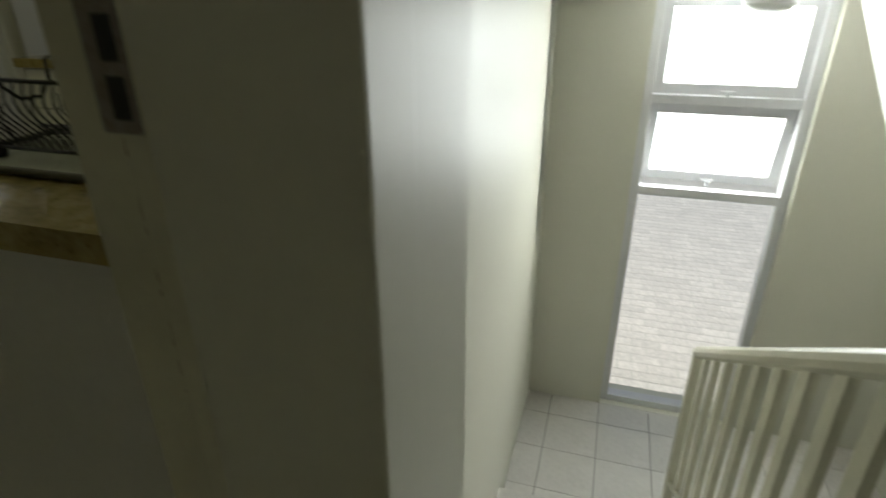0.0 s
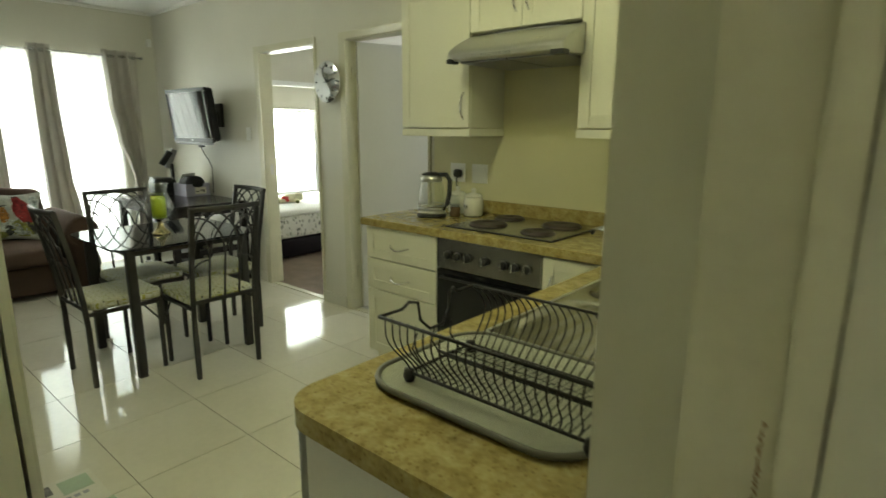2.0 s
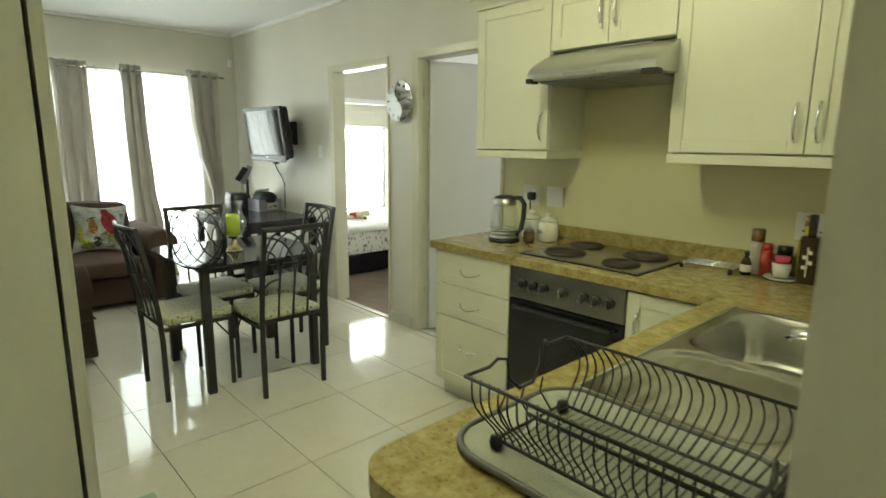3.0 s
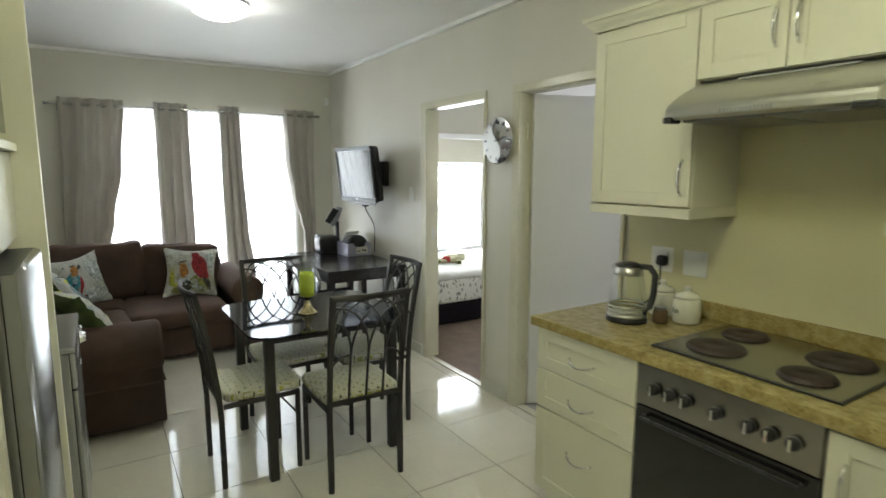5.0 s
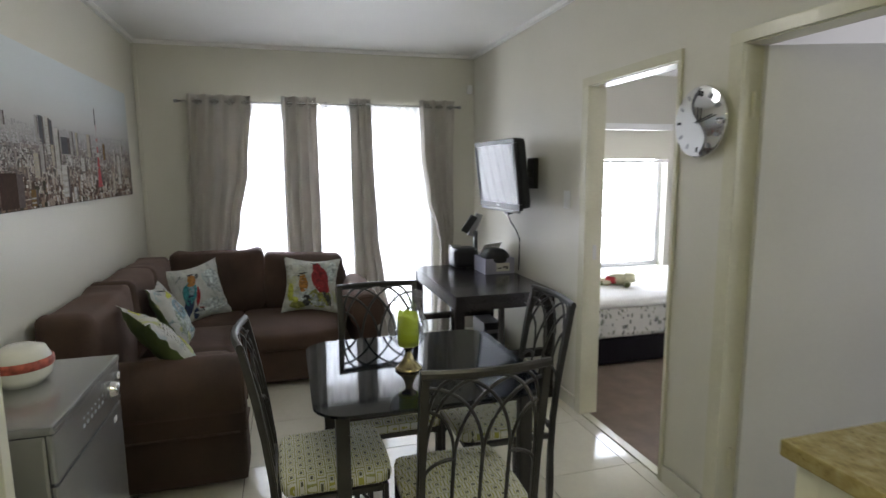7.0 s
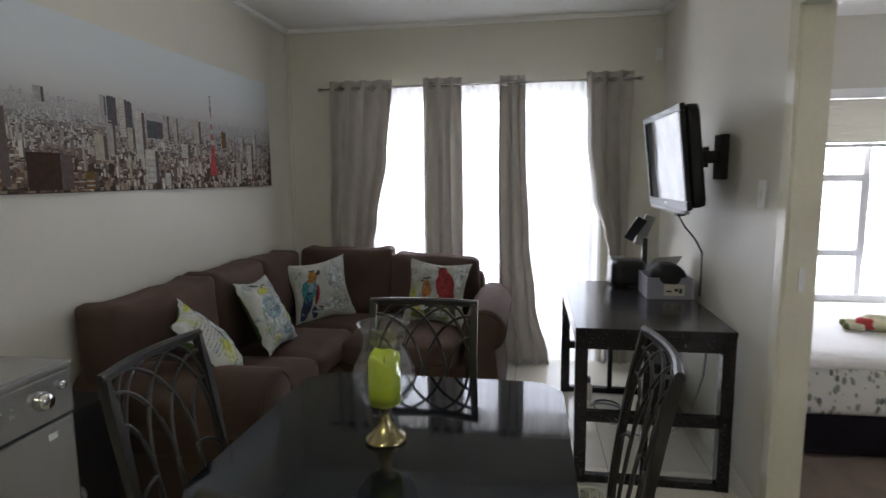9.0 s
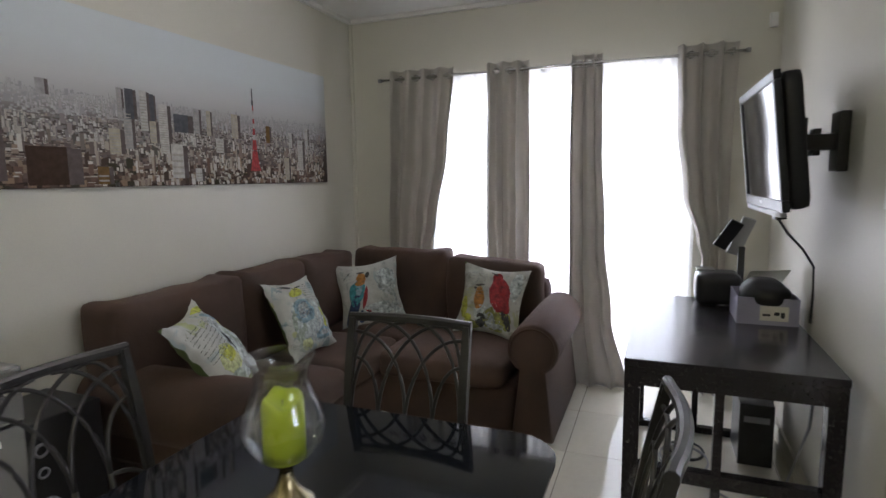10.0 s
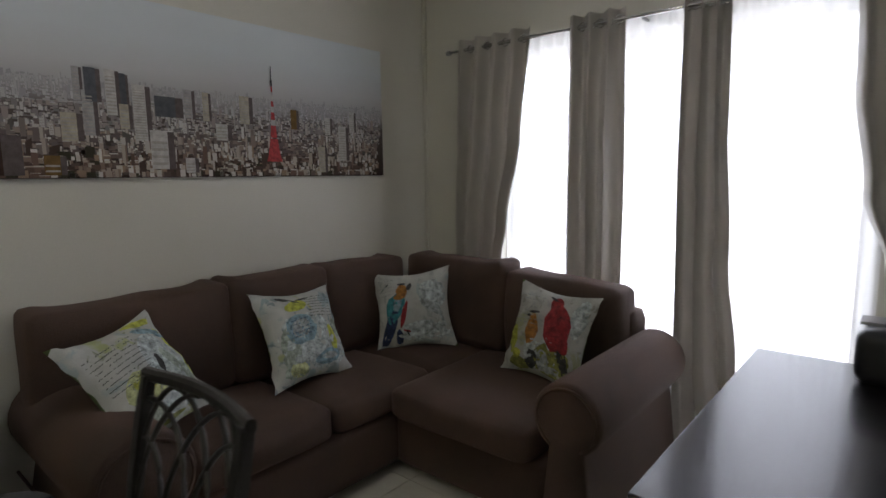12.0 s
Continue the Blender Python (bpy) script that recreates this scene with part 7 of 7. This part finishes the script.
whole("paper_sheet", boxes((-0.06, 0.06, -0.10, 0.10, 0, 0.002)), SHEET, (-4.86, 3.80, 0.93), "white paper leaning behind the carton", "paper").matrix_basis = pose(-4.92, 3.85, 0.87, 0, -50, 25) @ pose(0, 0, 0.06)
spk = thing("speaker", (-5.12, 3.62, 0.752), "black box-shaped speaker with rounded edges", "speaker")
part("cabinet", smooth(soft_box(-0.06, 0.14, -0.09, 0.12, 0.0, 0.165, 0.035, 0.002, 8)), BLACKPL, spk)
part("top_plate", boxes((-0.04, 0.06, -0.085, 0.0, 0.165, 0.175), bevel=0.003), SATIN, spk)
mo = thing("screen_stand", (-5.06, 3.68, 0.752), "black screen arm with a tilted plate on the desk", "stand")
part("base", smooth(lathe([(0, 0), (0.08, 0), (0.08, 0.01), (0.03, 0.02), (0, 0.02)], 20)), BLACKPL, mo)
part("arm", boxes((-0.015, 0.015, 0.04, 0.07, 0.02, 0.30), bevel=0.004), BLACKPL, mo)
pl2 = part("plate", boxes((-0.007, 0.007, -0.032, 0.032, -0.08, 0.08), bevel=0.004), BLACKPL, mo)
pl2.matrix_basis = pose(0.03, -0.01, 0.36, 0, 0, 0) @ pose(0, 0, 0, -28, 20, 0)
part("plate", boxes((-0.012, 0.012, -0.03, 0.03, -0.10, 0.10), bevel=0.003), GREYPL, mo).matrix_basis = pose(0.0, 0.05, 0.35, -18, 15, 0)

# things under the desk
adp = thing("power_adapter", (-5.04, 3.41, 0.0), "white plug adapter with cables on the floor", "adapter")
part("body", boxes((-0.03, 0.03, -0.025, 0.025, 0.0, 0.11), bevel=0.008), WHITEPL, adp)
part("plug", boxes((-0.018, 0.018, -0.015, 0.015, 0.11, 0.15), bevel=0.008), BLACKPL, adp)


def coil(cx, cy, r, turns, wob, seed):
    pts = []
    for i in range(turns * 20):
        a = i / 20 * 2 * math.pi
        q = r * (1 + 0.18 * noise.noise(Vector((i * 0.09, seed, 0))))
        pts.append((cx + q * math.cos(a), cy + q * math.sin(a) * 0.8, 0.006 + 0.004 * (i % 7) / 7 + wob * i / (turns * 20)))
    return smooth(tubes([pts], 0.004, 6))


whole("cable", coil(-4.90, 3.51, 0.10, 3, 0.01, 1.0), BLACKPL, (0, 0, 0), "black cable coiled under the desk", "cable")
whole("cable", coil(-4.80, 3.50, 0.14, 2, 0.02, 2.0), GREYPL, (0, 0, 0), "grey cables tangled under the desk", "cable")
whole("cable", smooth(tubes([[(-4.45, 3.95, 0.70), (-4.44, 3.93, 0.4), (-4.40, 3.85, 0.15), (-4.45, 3.7, 0.02), (-4.6, 3.55, 0.008)]], 0.006, 6)), GREYPL, (0, 0, 0), "grey cable running down the wall", "cable")
pc = thing("computer_tower", (-5.03, 3.70, 0), "black computer tower under the desk", "computer")
part("case", boxes((-0.10, 0.17, 0.04, 0.19, 0.0, 0.31), bevel=0.006), BLACKPL, pc)
part("drive_front", boxes((0.1705, 0.174, 0.06, 0.17, 0.22, 0.25), bevel=0.001), GREYPL, pc)


def clock():
    ob = thing("wall_clock", (-2.745, YN - 0.03, 1.748), "round silver wall clock with a curved face", "clock")
    ob.matrix_basis = pose(-2.745, YN - 0.03, 1.748, 90, 0, 0)
    part("backing", smooth(lathe([(0, -0.03), (0.11, -0.03), (0.13, -0.012), (0.149, 0.002), (0, 0.002)], 40)), GREYPL, ob, "grey rounded backing")
    part("disc", smooth(lathe([(0, 0.0), (0.15, 0.0), (0.152, 0.004), (0.15, 0.010), (0.145, 0.012), (0, 0.016)], 48)), CHROME, ob, "polished silver disc")
    bm = bmesh.new()
    n = 24
    prev = None
    for i in range(n + 1):
        a = radians(100 + 180 * i / n)
        p = bm.verts.new((0.146 * math.cos(a), 0.146 * math.sin(a), 0.0175))
        k = i / n * 2 - 1
        q = bm.verts.new((0.045 * math.sin(k * math.pi), -0.146 * k * 0.98, 0.0195))
        if prev:
            bm.faces.new((prev[0], p, q, prev[1]))
        prev = (p, q)
    part("wave", bm, STEEL, ob, "brushed half of the face")
    part("hour_hand", boxes((-0.003, 0.003, -0.01, 0.06, 0.022, 0.024)), BLACKPL, ob)
    mh = part("minute_hand", boxes((-0.0025, 0.0025, -0.015, 0.09, 0.025, 0.027)), BLACKPL, ob)
    mh.matrix_basis = pose(0, 0, 0, 0, 0, -75)
    for i in range(12):
        a = radians(30 * i)
        part("mark", boxes((-0.006, 0.006, -0.011, 0.011, 0.0185, 0.021)), BLACKPL if i % 3 == 0 else GREYPL, ob).matrix_basis = pose(0.118 * math.sin(a), 0.118 * math.cos(a), 0.0, 0, 0, -30 * i)
    part("ball", smooth(lathe([(0, -0.012), (0.009, -0.008), (0.012, 0), (0.009, 0.008), (0, 0.012)], 14)), CHROME, ob).location = (0.135, -0.01, 0.03)


clock()
ls = thing("light_switch", (-3.995, YN, 1.30), "white light switch beside the bedroom doorway", "switch")
part("plate", boxes((0.0, 0.075, -0.008, 0, 0.0, 0.115), bevel=0.003), WHITEPL, ls)
part("rocker", boxes((0.027, 0.048, -0.013, -0.008, 0.04, 0.075), bevel=0.002), WHITEPL, ls)
sn = thing("alarm_sensor", (XW, 3.93, 2.285), "small white alarm sensor high on the wall", "sensor")
part("body", boxes((0.0, 0.035, -0.022, 0.022, -0.03, 0.05), bevel=0.008), WHITEPL, sn)
cl = thing("ceiling_lamp", (-3.70, 2.46, 2.50), "round glowing opal ceiling lamp", "ceiling lamp")
part("shade", smooth(lathe([(0, 0), (0.10, 0.010), (0.16, 0.04), (0.175, 0.075), (0.175, 0.085), (0, 0.085)], 32)), LAMPGLOW, cl)
part("base", lathe([(0, 0.085), (0.18, 0.085), (0.18, 0.1), (0, 0.1)], 32), WHITEPL, cl)

# ---- tiles, last ----


def tile_mesh(sx, sy, h, name, mat):
    bm = bmesh.new()
    g, b = 0.0018, 0.0016
    bm_box(bm, g, sx - g, g, sy - g, -0.01, h)
    for v in bm.verts:
        if v.co.z > 0:
            v.co.x += b if v.co.x < sx / 2 else -b
            v.co.y += b if v.co.y < sy / 2 else -b
    me = bpy.data.meshes.new(name)
    bmesh.ops.recalc_face_normals(bm, faces=bm.faces[:])
    bm.to_mesh(me)
    bm.free()
    me.materials.append(mat)
    return me


def lay(parent, x0, x1, y0, y1, ox, oy, px, py, z, mat):
    cache = {}
    i0, i1 = math.floor((x0 - ox) / px), math.ceil((x1 - ox) / px)
    j0, j1 = math.floor((y0 - oy) / py), math.ceil((y1 - oy) / py)
    for i in range(i0, i1):
        for j in range(j0, j1):
            a0, a1 = max(x0, ox + i * px), min(x1, ox + (i + 1) * px)
            b0, b1 = max(y0, oy + j * py), min(y1, oy + (j + 1) * py)
            if a1 - a0 < 0.01 or b1 - b0 < 0.01:
                continue
            key = (round(a1 - a0, 4), round(b1 - b0, 4))
            if key not in cache:
                cache[key] = tile_mesh(*key, 0.0, "tile", mat)
            t = new("tile", cache[key])
            t.parent = parent
            t.location = (a0, b0, z)


lay(FLOORBASE, XW, 0.70, 0.6, YN, -1.506, 1.96, 0.533, 0.487, 0.0, TILE)
LANDING = bpy.data.objects["landing_base"]
lay(LANDING, 0.607, 2.45, 3.26, 4.23, 1.05, 3.75, 0.29, 0.29, -1.15, STAIRTILE)
